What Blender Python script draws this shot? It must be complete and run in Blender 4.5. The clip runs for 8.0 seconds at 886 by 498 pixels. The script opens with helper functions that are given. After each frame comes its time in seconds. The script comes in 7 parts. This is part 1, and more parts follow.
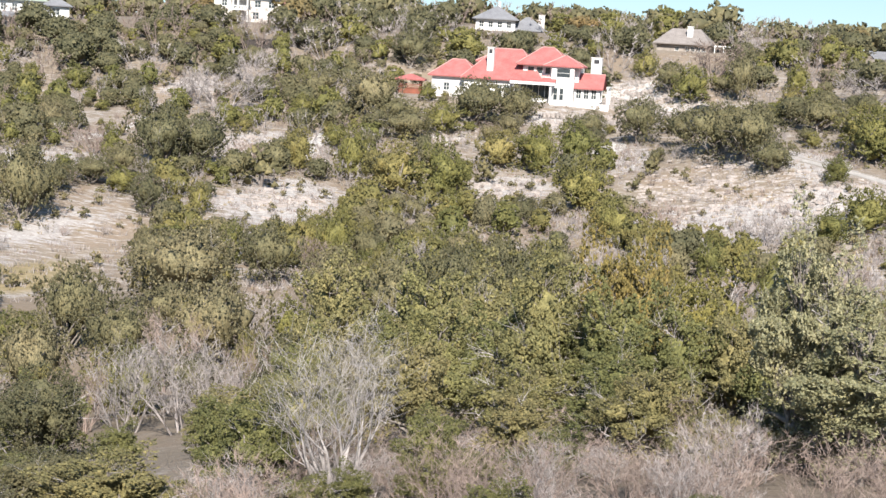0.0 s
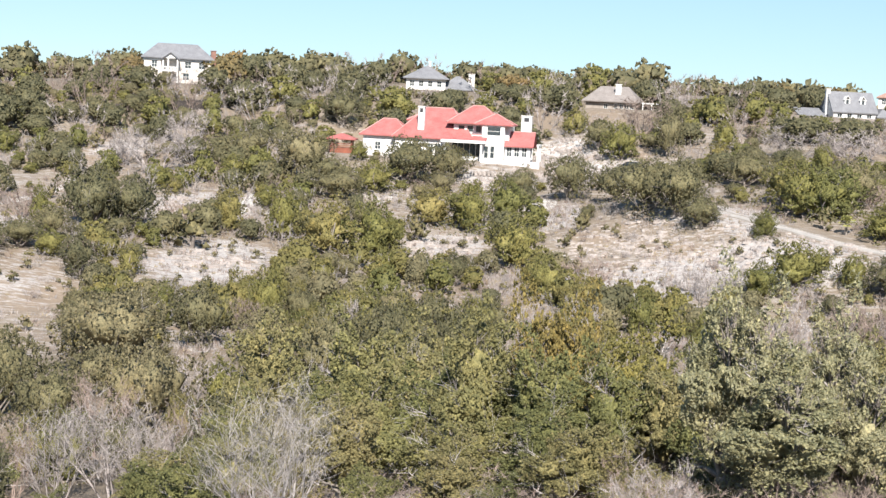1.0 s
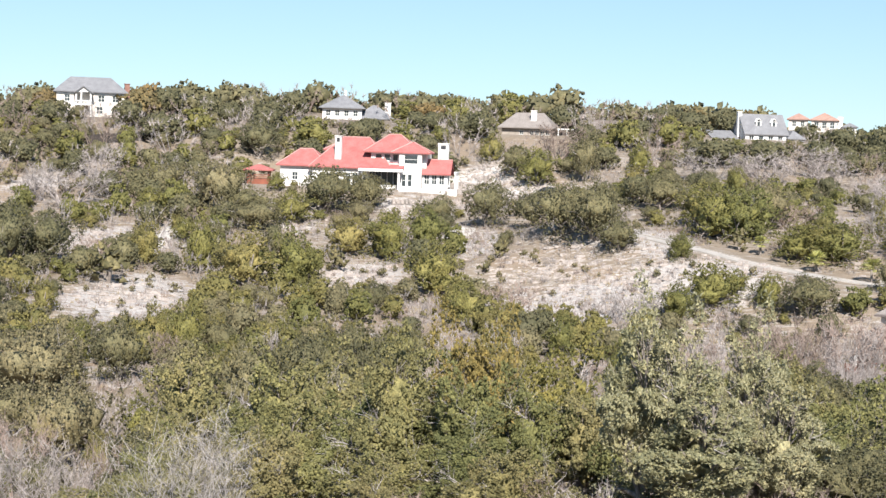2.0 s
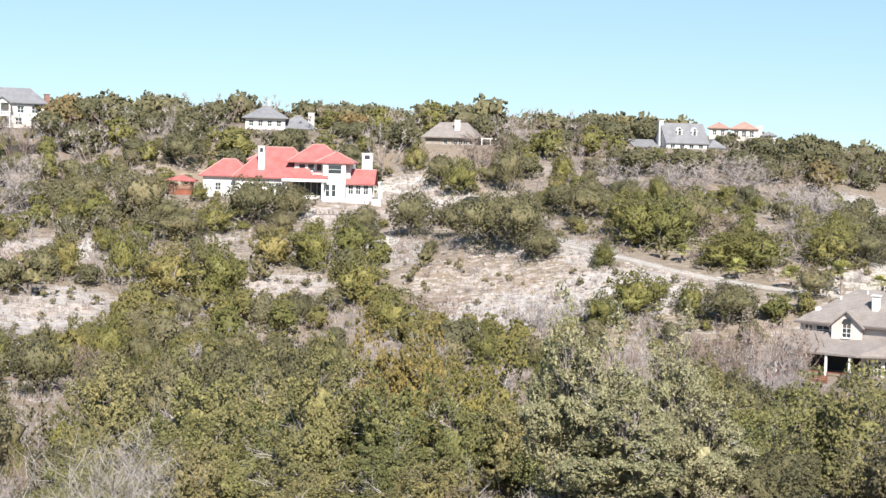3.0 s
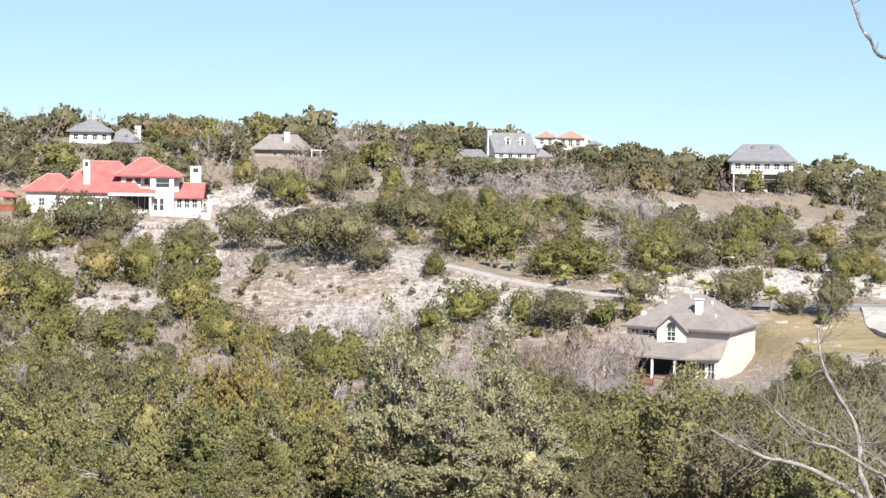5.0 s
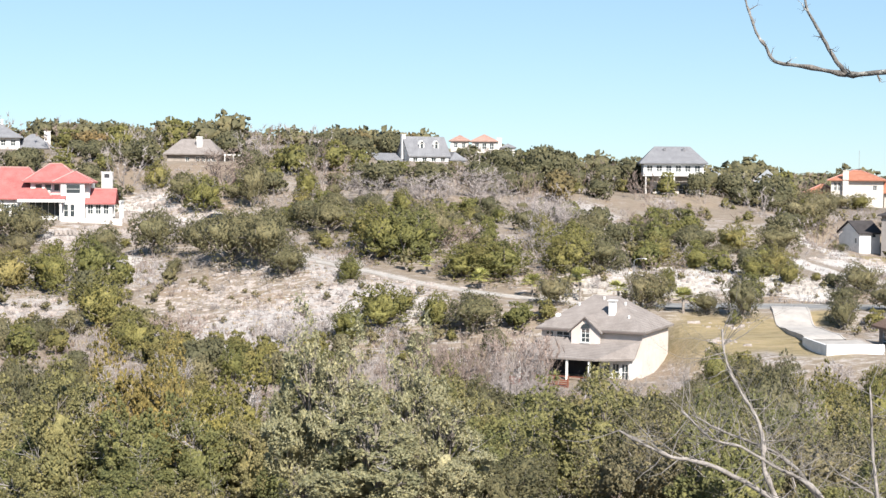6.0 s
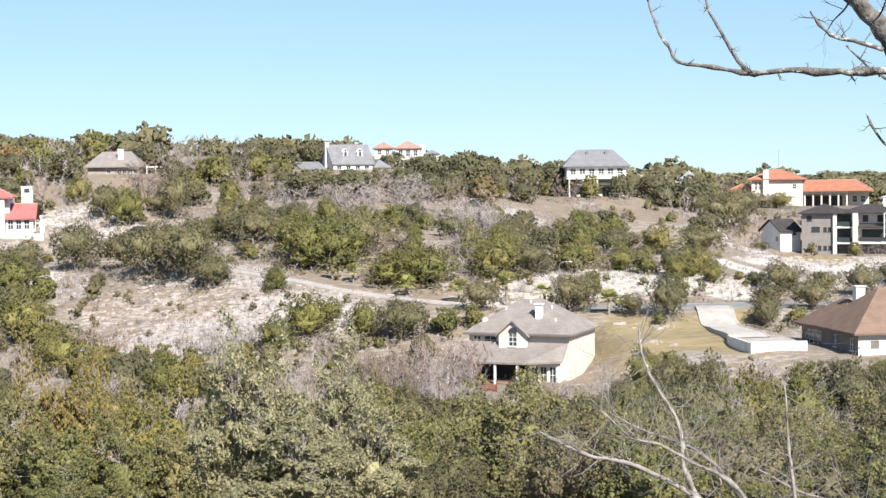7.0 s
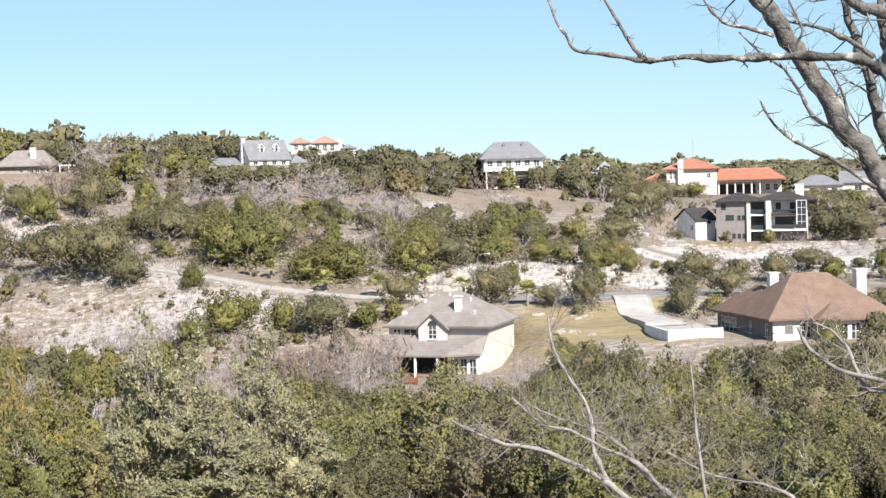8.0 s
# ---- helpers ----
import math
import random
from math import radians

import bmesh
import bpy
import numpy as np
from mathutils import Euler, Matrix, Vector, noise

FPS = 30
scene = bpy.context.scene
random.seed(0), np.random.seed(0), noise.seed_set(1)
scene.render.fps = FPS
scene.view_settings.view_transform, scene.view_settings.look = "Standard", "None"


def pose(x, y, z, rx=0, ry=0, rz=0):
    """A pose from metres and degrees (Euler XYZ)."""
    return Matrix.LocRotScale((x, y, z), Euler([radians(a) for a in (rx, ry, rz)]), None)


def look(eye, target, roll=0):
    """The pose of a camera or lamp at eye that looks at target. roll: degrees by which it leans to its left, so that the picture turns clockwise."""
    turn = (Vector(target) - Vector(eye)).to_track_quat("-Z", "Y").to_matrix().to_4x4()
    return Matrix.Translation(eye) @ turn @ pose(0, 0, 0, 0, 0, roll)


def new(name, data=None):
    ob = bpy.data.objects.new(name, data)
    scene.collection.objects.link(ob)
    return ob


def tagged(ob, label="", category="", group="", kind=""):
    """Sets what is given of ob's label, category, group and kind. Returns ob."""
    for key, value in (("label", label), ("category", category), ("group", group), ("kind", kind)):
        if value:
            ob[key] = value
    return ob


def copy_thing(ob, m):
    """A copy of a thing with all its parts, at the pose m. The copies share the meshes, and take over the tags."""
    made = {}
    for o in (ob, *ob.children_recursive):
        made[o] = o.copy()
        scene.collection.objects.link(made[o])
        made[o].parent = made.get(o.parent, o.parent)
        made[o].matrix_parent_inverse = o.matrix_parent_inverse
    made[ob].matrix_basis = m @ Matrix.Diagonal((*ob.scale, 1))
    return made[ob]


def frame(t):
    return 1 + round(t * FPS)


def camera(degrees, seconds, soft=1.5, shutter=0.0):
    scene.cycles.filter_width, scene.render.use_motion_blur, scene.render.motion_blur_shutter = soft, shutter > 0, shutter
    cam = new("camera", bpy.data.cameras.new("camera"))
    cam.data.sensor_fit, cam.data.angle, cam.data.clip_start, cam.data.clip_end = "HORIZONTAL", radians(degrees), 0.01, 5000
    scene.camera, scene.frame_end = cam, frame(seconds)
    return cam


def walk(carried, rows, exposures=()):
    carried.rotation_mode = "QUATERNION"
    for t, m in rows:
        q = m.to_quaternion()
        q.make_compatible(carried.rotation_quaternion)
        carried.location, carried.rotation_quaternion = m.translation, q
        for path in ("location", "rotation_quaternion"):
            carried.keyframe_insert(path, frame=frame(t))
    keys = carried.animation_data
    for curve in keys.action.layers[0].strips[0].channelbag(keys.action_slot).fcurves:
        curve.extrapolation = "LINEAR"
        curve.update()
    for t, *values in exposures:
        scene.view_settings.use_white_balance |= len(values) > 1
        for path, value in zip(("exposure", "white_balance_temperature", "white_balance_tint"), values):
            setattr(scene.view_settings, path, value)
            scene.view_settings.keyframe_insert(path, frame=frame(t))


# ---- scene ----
cam = camera(32.75, 8.0, soft=1.45)
WALK = [
    (0.0, -0.468, 0.421, 29.869, 82.661, -3.297, 11.585),
    (0.5, -0.395, 0.383, 29.889, 83.849, -2.911, 10.365),
    (1.0, -0.342, 0.334, 29.925, 85.009, -2.809, 8.991),
    (1.5, -0.272, 0.279, 29.938, 85.768, -2.199, 7.403),
    (3.0, -0.122, 0.103, 29.988, 86.645, -1.55, 2.992),
    (3.5, -0.069, 0.053, 29.996, 86.867, -1.396, 1.568),
    (4.0, 0.0, -0.0, 30.0, 87.116, -1.209, 0.061),
    (4.5, 0.083, -0.049, 30.001, 87.188, -1.232, -1.551),
    (5.0, 0.152, -0.09, 29.997, 87.199, -0.843, -3.388),
    (6.5, 0.249, -0.157, 30.015, 87.521, -0.08, -8.051),
    (7.0, 0.307, -0.176, 29.998, 87.629, 0.733, -9.476),
    (7.5, 0.37, -0.212, 29.977, 87.511, 1.397, -11.059),
    (8.0, 0.394, -0.255, 29.969, 87.329, 1.598, -12.591),
]
walk(cam, [(t, pose(x, y, z, rx, ry, rz)) for t, x, y, z, rx, ry, rz in WALK])

# ---- world, sun, exposure ----
SUN_EL, SUN_AZ = 40.0, 166.0
scene.view_settings.exposure = 0.98
world = bpy.data.worlds.new("sky")
scene.world = world
world.use_nodes = True
wn = world.node_tree
sky = wn.nodes.new("ShaderNodeTexSky")
sky.sky_type = "NISHITA"
sky.sun_disc = False
sky.sun_elevation, sky.sun_rotation = radians(SUN_EL), radians(SUN_AZ)
sky.altitude, sky.air_density, sky.dust_density, sky.ozone_density = 250, 0.9, 0.0, 1.6
wn.nodes["Background"].inputs["Strength"].default_value = 0.15
tint = wn.nodes.new("ShaderNodeMix")
tint.data_type, tint.blend_type = "RGBA", "MULTIPLY"
tint.inputs["Factor"].default_value = 1.0
tint.inputs[7].default_value = (0.72, 0.93, 1.10, 1.0)
even = wn.nodes.new("ShaderNodeGamma")
even.inputs["Gamma"].default_value = 0.55
wn.links.new(sky.outputs[0], even.inputs["Color"])
wn.links.new(even.outputs[0], tint.inputs[6])
wn.links.new(tint.outputs[2], wn.nodes["Background"].inputs["Color"])
lamp = bpy.data.lights.new("sun", "SUN")
lamp.energy, lamp.angle, lamp.color = 5.0, radians(0.53), (1.0, 0.95, 0.87)
sun_ob = new("sun", lamp)
sa, se = radians(SUN_AZ), radians(SUN_EL)
sun_ob.matrix_world = look((0, 0, 90), (-math.sin(sa) * math.cos(se), -math.cos(sa) * math.cos(se), 90 - math.sin(se)))

# ---- materials ----


class Mat:
    """A small builder of node materials."""

    def __init__(self, name, rough=0.8, metal=0.0):
        self.m = bpy.data.materials.new(name)
        self.m.use_nodes = True
        self.t = self.m.node_tree
        self.b = self.t.nodes["Principled BSDF"]
        self.b.inputs["Roughness"].default_value = rough
        self.b.inputs["Metallic"].default_value = metal
        self.co = self.t.nodes.new("ShaderNodeTexCoord").outputs["Object"]

    def node(self, kind, **ins):
        n = self.t.nodes.new(kind)
        for k, v in ins.items():
            self.put(n.inputs[k.replace("_", " ")], v)
        return n

    def put(self, sock, v):
        if isinstance(v, bpy.types.NodeSocket):
            self.t.links.new(v, sock)
        else:
            sock.default_value = v

    def noise(self, scale, detail=4.0, rough=0.55, co=None):
        n = self.node("ShaderNodeTexNoise", Scale=scale, Detail=detail, Roughness=rough)
        self.t.links.new(co or self.co, n.inputs["Vector"])
        return n.outputs["Fac"]

    def ramp(self, fac, *stops):
        n = self.t.nodes.new("ShaderNodeValToRGB")
        self.t.links.new(fac, n.inputs["Fac"])
        while len(n.color_ramp.elements) < len(stops):
            n.color_ramp.elements.new(0.5)
        for e, (p, c) in zip(n.color_ramp.elements, stops):
            e.position, e.color = p, (*c, 1) if len(c) == 3 else c
        return n.outputs["Color"]

    def mix(self, fac, a, b, blend="MIX"):
        n = self.t.nodes.new("ShaderNodeMix")
        n.data_type, n.blend_type = "RGBA", blend
        for s, v in ((n.inputs["Factor"], fac), (n.inputs[6], a), (n.inputs[7], b)):
            self.put(s, (*v, 1) if isinstance(v, tuple) and len(v) == 3 else v)
        return n.outputs[2]

    def math(self, op, a, b=0.0, clamp=False):
        n = self.t.nodes.new("ShaderNodeMath")
        n.operation, n.use_clamp = op, clamp
        self.put(n.inputs[0], a)
        self.put(n.inputs[1], b)
        return n.outputs[0]

    def attr(self, name):
        n = self.t.nodes.new("ShaderNodeAttribute")
        n.attribute_name = name
        return n.outputs["Fac"]

    def random(self):
        return self.t.nodes.new("ShaderNodeObjectInfo").outputs["Random"]

    def island(self):
        return self.t.nodes.new("ShaderNodeNewGeometry").outputs["Random Per Island"]

    def color(self, c):
        self.put(self.b.inputs["Base Color"], (*c, 1) if isinstance(c, tuple) else c)
        return self

    def bump(self, height, strength=0.5, distance=0.05):
        n = self.node("ShaderNodeBump", Strength=strength, Distance=distance)
        self.t.links.new(height, n.inputs["Height"])
        self.t.links.new(n.outputs[0], self.b.inputs["Normal"])
        return self


def plain(name, c, rough=0.8, metal=0.0, scale=3.0, vary=0.15, bump=0.06):
    """A painted or plastered surface with stains at two sizes and a fine grain."""
    m = Mat(name, rough, metal)
    lo, hi = tuple(v * (1 - vary) for v in c), tuple(min(1, v * (1 + vary * 0.5)) for v in c)
    big = m.ramp(m.noise(scale * 0.25), (0.3, lo), (0.7, hi))
    fine = m.ramp(m.noise(scale * 8), (0.3, (0.86, 0.86, 0.86)), (0.7, (1.0, 1.0, 1.0)))
    m.color(m.mix(1.0, big, fine, "MULTIPLY")).bump(m.noise(scale * 12), bump, 0.02)
    return m.m


def leafy(name, a, b, c, gloss=0.45, wax=0.3):
    """Foliage: a hue for each tree, uneven growth over the crown, each leaf a little different, and painted shade in
    the gaps between leaves.
    """
    m = Mat(name, gloss)
    m.b.inputs["Specular IOR Level"].default_value = wax
    tree = m.ramp(m.random(), (0.0, a), (0.5, b), (1.0, c))
    leaf = m.ramp(m.island(), (0.0, (0.72, 0.75, 0.72)), (0.5, (1.0, 1.0, 1.0)), (0.9, (1.25, 1.22, 1.16)), (1.0, (1.5, 1.46, 1.4)))
    patch = m.ramp(m.noise(0.5, 4, 0.6), (0.3, (0.88, 0.92, 0.92)), (0.55, (1.0, 1.0, 1.0)), (0.72, (1.1, 1.03, 0.97)))
    grain = m.noise(6.0, 5, 0.7)
    # shade painted into the grain's hollows, light onto its tips, matching the bump
    gap_shade = m.ramp(grain, (0.34, (0.58, 0.61, 0.58)), (0.5, (1.0, 1.0, 1.0)), (0.64, (1.45, 1.4, 1.33)))
    col = m.mix(1.0, m.mix(1.0, m.mix(1.0, tree, leaf, "MULTIPLY"), patch, "MULTIPLY"), gap_shade, "MULTIPLY")
    m.color(col).bump(grain, 0.8, 0.12)
    tr = m.node("ShaderNodeBsdfTranslucent", Color=col)
    mixer = m.node("ShaderNodeMixShader", Fac=0.2)
    out = m.t.nodes["Material Output"]
    m.t.links.new(m.b.outputs[0], mixer.inputs[1])
    m.t.links.new(tr.outputs[0], mixer.inputs[2])
    m.t.links.new(mixer.outputs[0], out.inputs[0])
    return m.m


def bark(name, a, b, scale=4.0, bump=0.6, pale=None):
    m = Mat(name, 0.9)
    n = m.noise(scale, 6, 0.65)
    col = m.ramp(n, (0.3, a), (0.7, b)) if not pale else m.ramp(n, (0.36, a), (0.5, b), (0.56, b), (0.64, pale))
    tint = m.ramp(m.random(), (0.0, (0.8, 0.78, 0.76)), (1.0, (1.15, 1.1, 1.08)))
    m.color(m.mix(1.0, col, tint, "MULTIPLY")).bump(m.noise(scale * 5, 4), bump, 0.03)
    return m.m


def shingle(name, a, b, row=0.28, bump=0.5):
    """Roofing in courses that follow the height, each course a little uneven."""
    m = Mat(name, 0.95)
    m.b.inputs["Specular IOR Level"].default_value = 0.15
    sep = m.node("ShaderNodeSeparateXYZ", Vector=m.co)
    wave = m.math("FRACT", m.math("MULTIPLY", sep.outputs["Z"], 1.0 / (row * 0.5)))
    edge = m.ramp(wave, (0.0, (0.5, 0.5, 0.5)), (0.3, (1.0, 1.0, 1.0)), (1.0, (0.92, 0.92, 0.92)))
    base = m.ramp(m.noise(0.7, 5), (0.3, a), (0.7, b))
    spot = m.ramp(m.noise(9.0, 3), (0.3, (0.78, 0.78, 0.78)), (0.7, (1.12, 1.12, 1.12)))
    m.color(m.mix(1.0, m.mix(1.0, base, spot, "MULTIPLY"), edge, "MULTIPLY")).bump(wave, bump, 0.04)
    return m.m


def ground_material():
    m = Mat("hillside ground", 0.95)
    rock, lawn, litter, chalk = m.attr("rock"), m.attr("lawn"), m.attr("litter"), m.attr("chalk")
    bed = m.node("ShaderNodeMapping", Vector=m.co, Scale=(0.4, 1.5, 3.0)).outputs[0]
    n1, n2, n3 = m.noise(0.08, 6, 0.6), m.noise(0.9, 7, 0.7, bed), m.noise(3.2, 6, 0.75, bed)
    grass = m.ramp(n2, (0.25, (0.148, 0.113, 0.083)), (0.5, (0.245, 0.197, 0.150)), (0.75, (0.33, 0.275, 0.222)))
    grass = m.mix(m.ramp(n1, (0.45, (0, 0, 0)), (0.65, (1, 1, 1))), grass, m.ramp(n3, (0.3, (0.17, 0.125, 0.09)), (0.7, (0.34, 0.26, 0.19))))
    stone = m.ramp(n3, (0.3, (0.18, 0.150, 0.138)), (0.47, (0.345, 0.310, 0.292)), (0.68, (0.53, 0.50, 0.48)))
    cover = m.math("ADD", rock, m.math("MULTIPLY", m.math("SUBTRACT", n2, 0.5), 2.6))
    col = m.mix(m.ramp(cover, (0.35, (0, 0, 0)), (0.55, (1, 1, 1))), grass, stone)
    dark = m.ramp(n3, (0.3, (0.07, 0.055, 0.04)), (0.7, (0.19, 0.15, 0.115)))
    col = m.mix(litter, col, dark)
    white = m.ramp(n3, (0.3, (0.24, 0.21, 0.19)), (0.5, (0.49, 0.46, 0.435)), (0.7, (0.66, 0.635, 0.61)))
    col = m.mix(m.ramp(m.math("ADD", chalk, m.math("SUBTRACT", n2, 0.5)), (0.4, (0, 0, 0)), (0.75, (0.92, 0.92, 0.92))), col, white)
    green = m.ramp(n2, (0.3, (0.18, 0.14, 0.07)), (0.5, (0.26, 0.205, 0.11)), (0.7, (0.33, 0.25, 0.155)))
    col = m.mix(lawn, col, green)
    h = m.math("ADD", m.math("MULTIPLY", n2, 0.6), m.math("MULTIPLY", n3, 0.4))
    m.color(col).bump(h, 0.9, 0.35)
    return m.m


def glass_material():
    m = Mat("window glass", 0.04)
    m.color((0.045, 0.055, 0.06))
    m.b.inputs["Specular IOR Level"].default_value = 0.8
    return m.m


GROUND = ground_material()
OAK = leafy("live oak leaves", (0.102, 0.097, 0.054), (0.132, 0.120, 0.065), (0.175, 0.151, 0.088), 0.6)
CEDAR = leafy("juniper foliage", (0.118, 0.119, 0.041), (0.152, 0.143, 0.048), (0.186, 0.157, 0.062), 0.6)
SHEEN = leafy("glossy grey green oak leaves", (0.248, 0.234, 0.130), (0.278, 0.260, 0.148), (0.31, 0.286, 0.17), 0.34, 0.6)
SPRAY = leafy("bright juniper sprays", (0.140, 0.142, 0.056), (0.180, 0.172, 0.068), (0.218, 0.188, 0.090), 0.6)
GOLD = leafy("pollen-tipped juniper foliage", (0.170, 0.156, 0.050), (0.198, 0.170, 0.054), (0.222, 0.168, 0.058), 0.6)
RUST = leafy("rusty oak leaves", (0.150, 0.110, 0.052), (0.185, 0.128, 0.058), (0.135, 0.112, 0.055), 0.6)
SCRUB = leafy("scrub leaves", (0.125, 0.112, 0.055), (0.16, 0.138, 0.07), (0.20, 0.168, 0.095), 0.6)
PALM = leafy("palm fronds", (0.27, 0.27, 0.085), (0.31, 0.30, 0.11), (0.35, 0.33, 0.14), 0.4)
BARK = bark("grey bark", (0.12, 0.10, 0.09), (0.36, 0.33, 0.30))
TWIG = bark("bare pale twigs", (0.23, 0.205, 0.20), (0.40, 0.37, 0.36), 2.0, 0.2)
BROWN_TWIG = bark("bare brown twigs", (0.17, 0.13, 0.11), (0.33, 0.265, 0.235), 2.0, 0.2)
PALE = bark("pale dead wood", (0.30, 0.275, 0.27), (0.52, 0.49, 0.48), 2.0, 0.2)
SAPLING = bark("sapling bark", (0.115, 0.105, 0.096), (0.36, 0.335, 0.315), 6.0, 0.4)
LICHEN = bark("lichened bark", (0.034, 0.031, 0.029), (0.150, 0.141, 0.130), 7.0, 0.7, (0.50, 0.50, 0.47))
GLASS = glass_material()
WHITE = plain("white stucco", (0.72, 0.70, 0.68))
TRIM = plain("white trim", (0.80, 0.79, 0.77), 0.6)
CREAM = plain("cream stucco", (0.62, 0.565, 0.515))
PEACH = plain("pale limestone wall", (0.66, 0.58, 0.53), vary=0.12)
# limestone darkened in its colour for the shadowed walls of the low house
SHADED_LIMESTONE = plain("limestone wall in shade tone", (0.34, 0.295, 0.26), vary=0.3)
GREY = plain("grey stucco", (0.25, 0.225, 0.215))
TAUPE = plain("taupe brick", (0.20, 0.175, 0.16), vary=0.3)
# near-black: painted shade panels, and also dark trim, railings, stair and wheels
DARK = plain("near-black shade panels, trim and tyres", (0.04, 0.04, 0.045))
CEDARWOOD = plain("red stained wood", (0.23, 0.075, 0.045), vary=0.4)
FENCE = plain("dark weathered fence wood", (0.055, 0.045, 0.042), vary=0.4)
BRICK = plain("dull red brick", (0.27, 0.14, 0.11), vary=0.35)
DUSTY_TILE = shingle("dusty pink tile", (0.33, 0.20, 0.165), (0.42, 0.27, 0.225))
CONCRETE = plain("pale concrete", (0.42, 0.385, 0.355), vary=0.2)
ASPHALT = plain("weathered asphalt", (0.23, 0.225, 0.22), vary=0.25)
METAL = plain("grey metal", (0.45, 0.45, 0.45), 0.4, 0.8)
RED_TILE = shingle("coral red tile", (0.36, 0.118, 0.112), (0.46, 0.172, 0.162))
ORANGE_TILE = shingle("orange clay tile", (0.36, 0.145, 0.09), (0.44, 0.20, 0.135))
GREY_SHINGLE = shingle("grey shingle", (0.235, 0.205, 0.19), (0.31, 0.275, 0.258))
BLUE_SHINGLE = shingle("blue grey shingle", (0.19, 0.19, 0.205), (0.25, 0.25, 0.265))
BROWN_SHINGLE = shingle("brown shingle", (0.195, 0.13, 0.10), (0.255, 0.175, 0.138))
DARK_SHINGLE = shingle("charcoal shingle", (0.05, 0.045, 0.046), (0.075, 0.068, 0.069))
RIDGE = plain("mortared ridge tile", (0.50, 0.27, 0.25), vary=0.3)
CRUSHED = plain("crushed limestone", (0.55, 0.52, 0.48), vary=0.25)
LIMESTONE = bark("white limestone", (0.30, 0.275, 0.255), (0.58, 0.555, 0.53), 2.0, 0.8)
STONE = bark("limestone block", (0.20, 0.172, 0.158), (0.44, 0.408, 0.388), 3.0, 0.8)

# ---- the lie of the land ----
RADII = (0, 20, 40, 60, 100, 140, 175, 205, 240, 275, 320, 380)
BEARINGS = (-28, -17, -6, 2, 12, 24)
PROFILE = (
    (28.3, 21.5, 15.0, 11.0, 2.2, 3.5, 6.5, 11.5, 14.5, 17.5, 30.5, 33.0),
    (28.3, 22.0, 16.5, 13.2, 6.0, 5.5, 7.0, 9.5, 15.0, 21.0, 32.0, 37.0),
    (28.3, 22.5, 17.6, 15.2, 9.2, 6.5, 7.0, 10.5, 15.8, 22.0, 33.2, 38.5),
    (28.3, 22.5, 18.0, 15.6, 9.8, 6.2, 7.5, 14.0, 20.0, 25.0, 33.8, 37.5),
    (28.3, 22.5, 18.0, 15.6, 10.2, 6.5, 7.5, 15.0, 19.0, 22.0, 28.5, 30.0),
    (28.3, 22.5, 18.0, 15.2, 10.5, 8.0, 11.0, 14.3, 15.8, 16.5, 21.0, 23.5),
)
# level pads under houses and along the lane: x, y, height, half width
PADS = (
    (-55, 277, 22.4, 9), (-43, 277, 22.4, 10), (-31, 277, 22.4, 9), (-65, 281, 22.3, 4),
    (-109, 322, 34.5, 9), (-145, 296, 30.0, 9), (-57, 357, 36.0, 11), (-15, 324, 33.4, 8), (34, 335, 34.0, 10),
    (85, 316, 27.5, 8), (148, 382, 24.2, 10), (163, 374, 23.7, 10), (117, 265, 16.7, 9), (125, 262, 16.7, 9), (108, 274, 17.5, 5),
)
STREET_PADS = (
    (78, 163, 11.2, 11), (88, 165, 11.2, 9), (37, 174, 8.0, 8), (43, 175, 8.0, 7), (62.8, 161, 11.6, 5), (63.6, 170, 12.4, 4),
    (55, 179, 13.1, 5), (55, 170, 12.0, 5), (57, 161, 11.2, 4), (50, 183, 12.6, 3),
    (47, 190, 14.0, 5), (55, 189, 13.9, 5), (63, 189, 13.9, 5), (72, 188, 13.9, 5), (83, 186, 13.9, 5),
)


# the lane up the slope: x, y, height
LANE = ((-2, 234, 19.4), (5, 222, 18.3), (10, 216.5, 17.6), (15.4, 211.3, 16.8), (20, 207, 15.9), (25.6, 203.3, 15.1), (30, 199.5, 14.7), (35, 196.5, 14.3), (41, 193, 14.0))


def on_lane(x, y):
    """Distance from the lane's middle, and its height there."""
    best = (1e9, 0.0)
    for (ax, ay, az), (bx, by, bz) in zip(LANE, LANE[1:]):
        u = ((x - ax) * (bx - ax) + (y - ay) * (by - ay)) / ((bx - ax) ** 2 + (by - ay) ** 2)
        u = min(1.0, max(0.0, u))
        d = math.hypot(x - ax - u * (bx - ax), y - ay - u * (by - ay))
        if d < best[0]:
            best = (d, az + u * (bz - az))
    return best


def hermite(xs, ys, x):
    if x >= xs[-1]:
        return ys[-1]
    i = max(k for k in range(len(xs) - 1) if xs[k] <= x) if x > xs[0] else 0

    def slope(k):
        a, b = max(k - 1, 0), min(k + 1, len(xs) - 1)
        return (ys[b] - ys[a]) / (xs[b] - xs[a])

    h = xs[i + 1] - xs[i]
    u = max(0.0, (x - xs[i]) / h)
    return ((2 * u**3 - 3 * u**2 + 1) * ys[i] + (u**3 - 2 * u**2 + u) * h * slope(i)
            + (3 * u**2 - 2 * u**3) * ys[i + 1] + (u**3 - u**2) * h * slope(i + 1))


def smooth(a, b, x):
    u = min(1.0, max(0.0, (x - a) / (b - a)))
    return u * u * (3 - 2 * u)


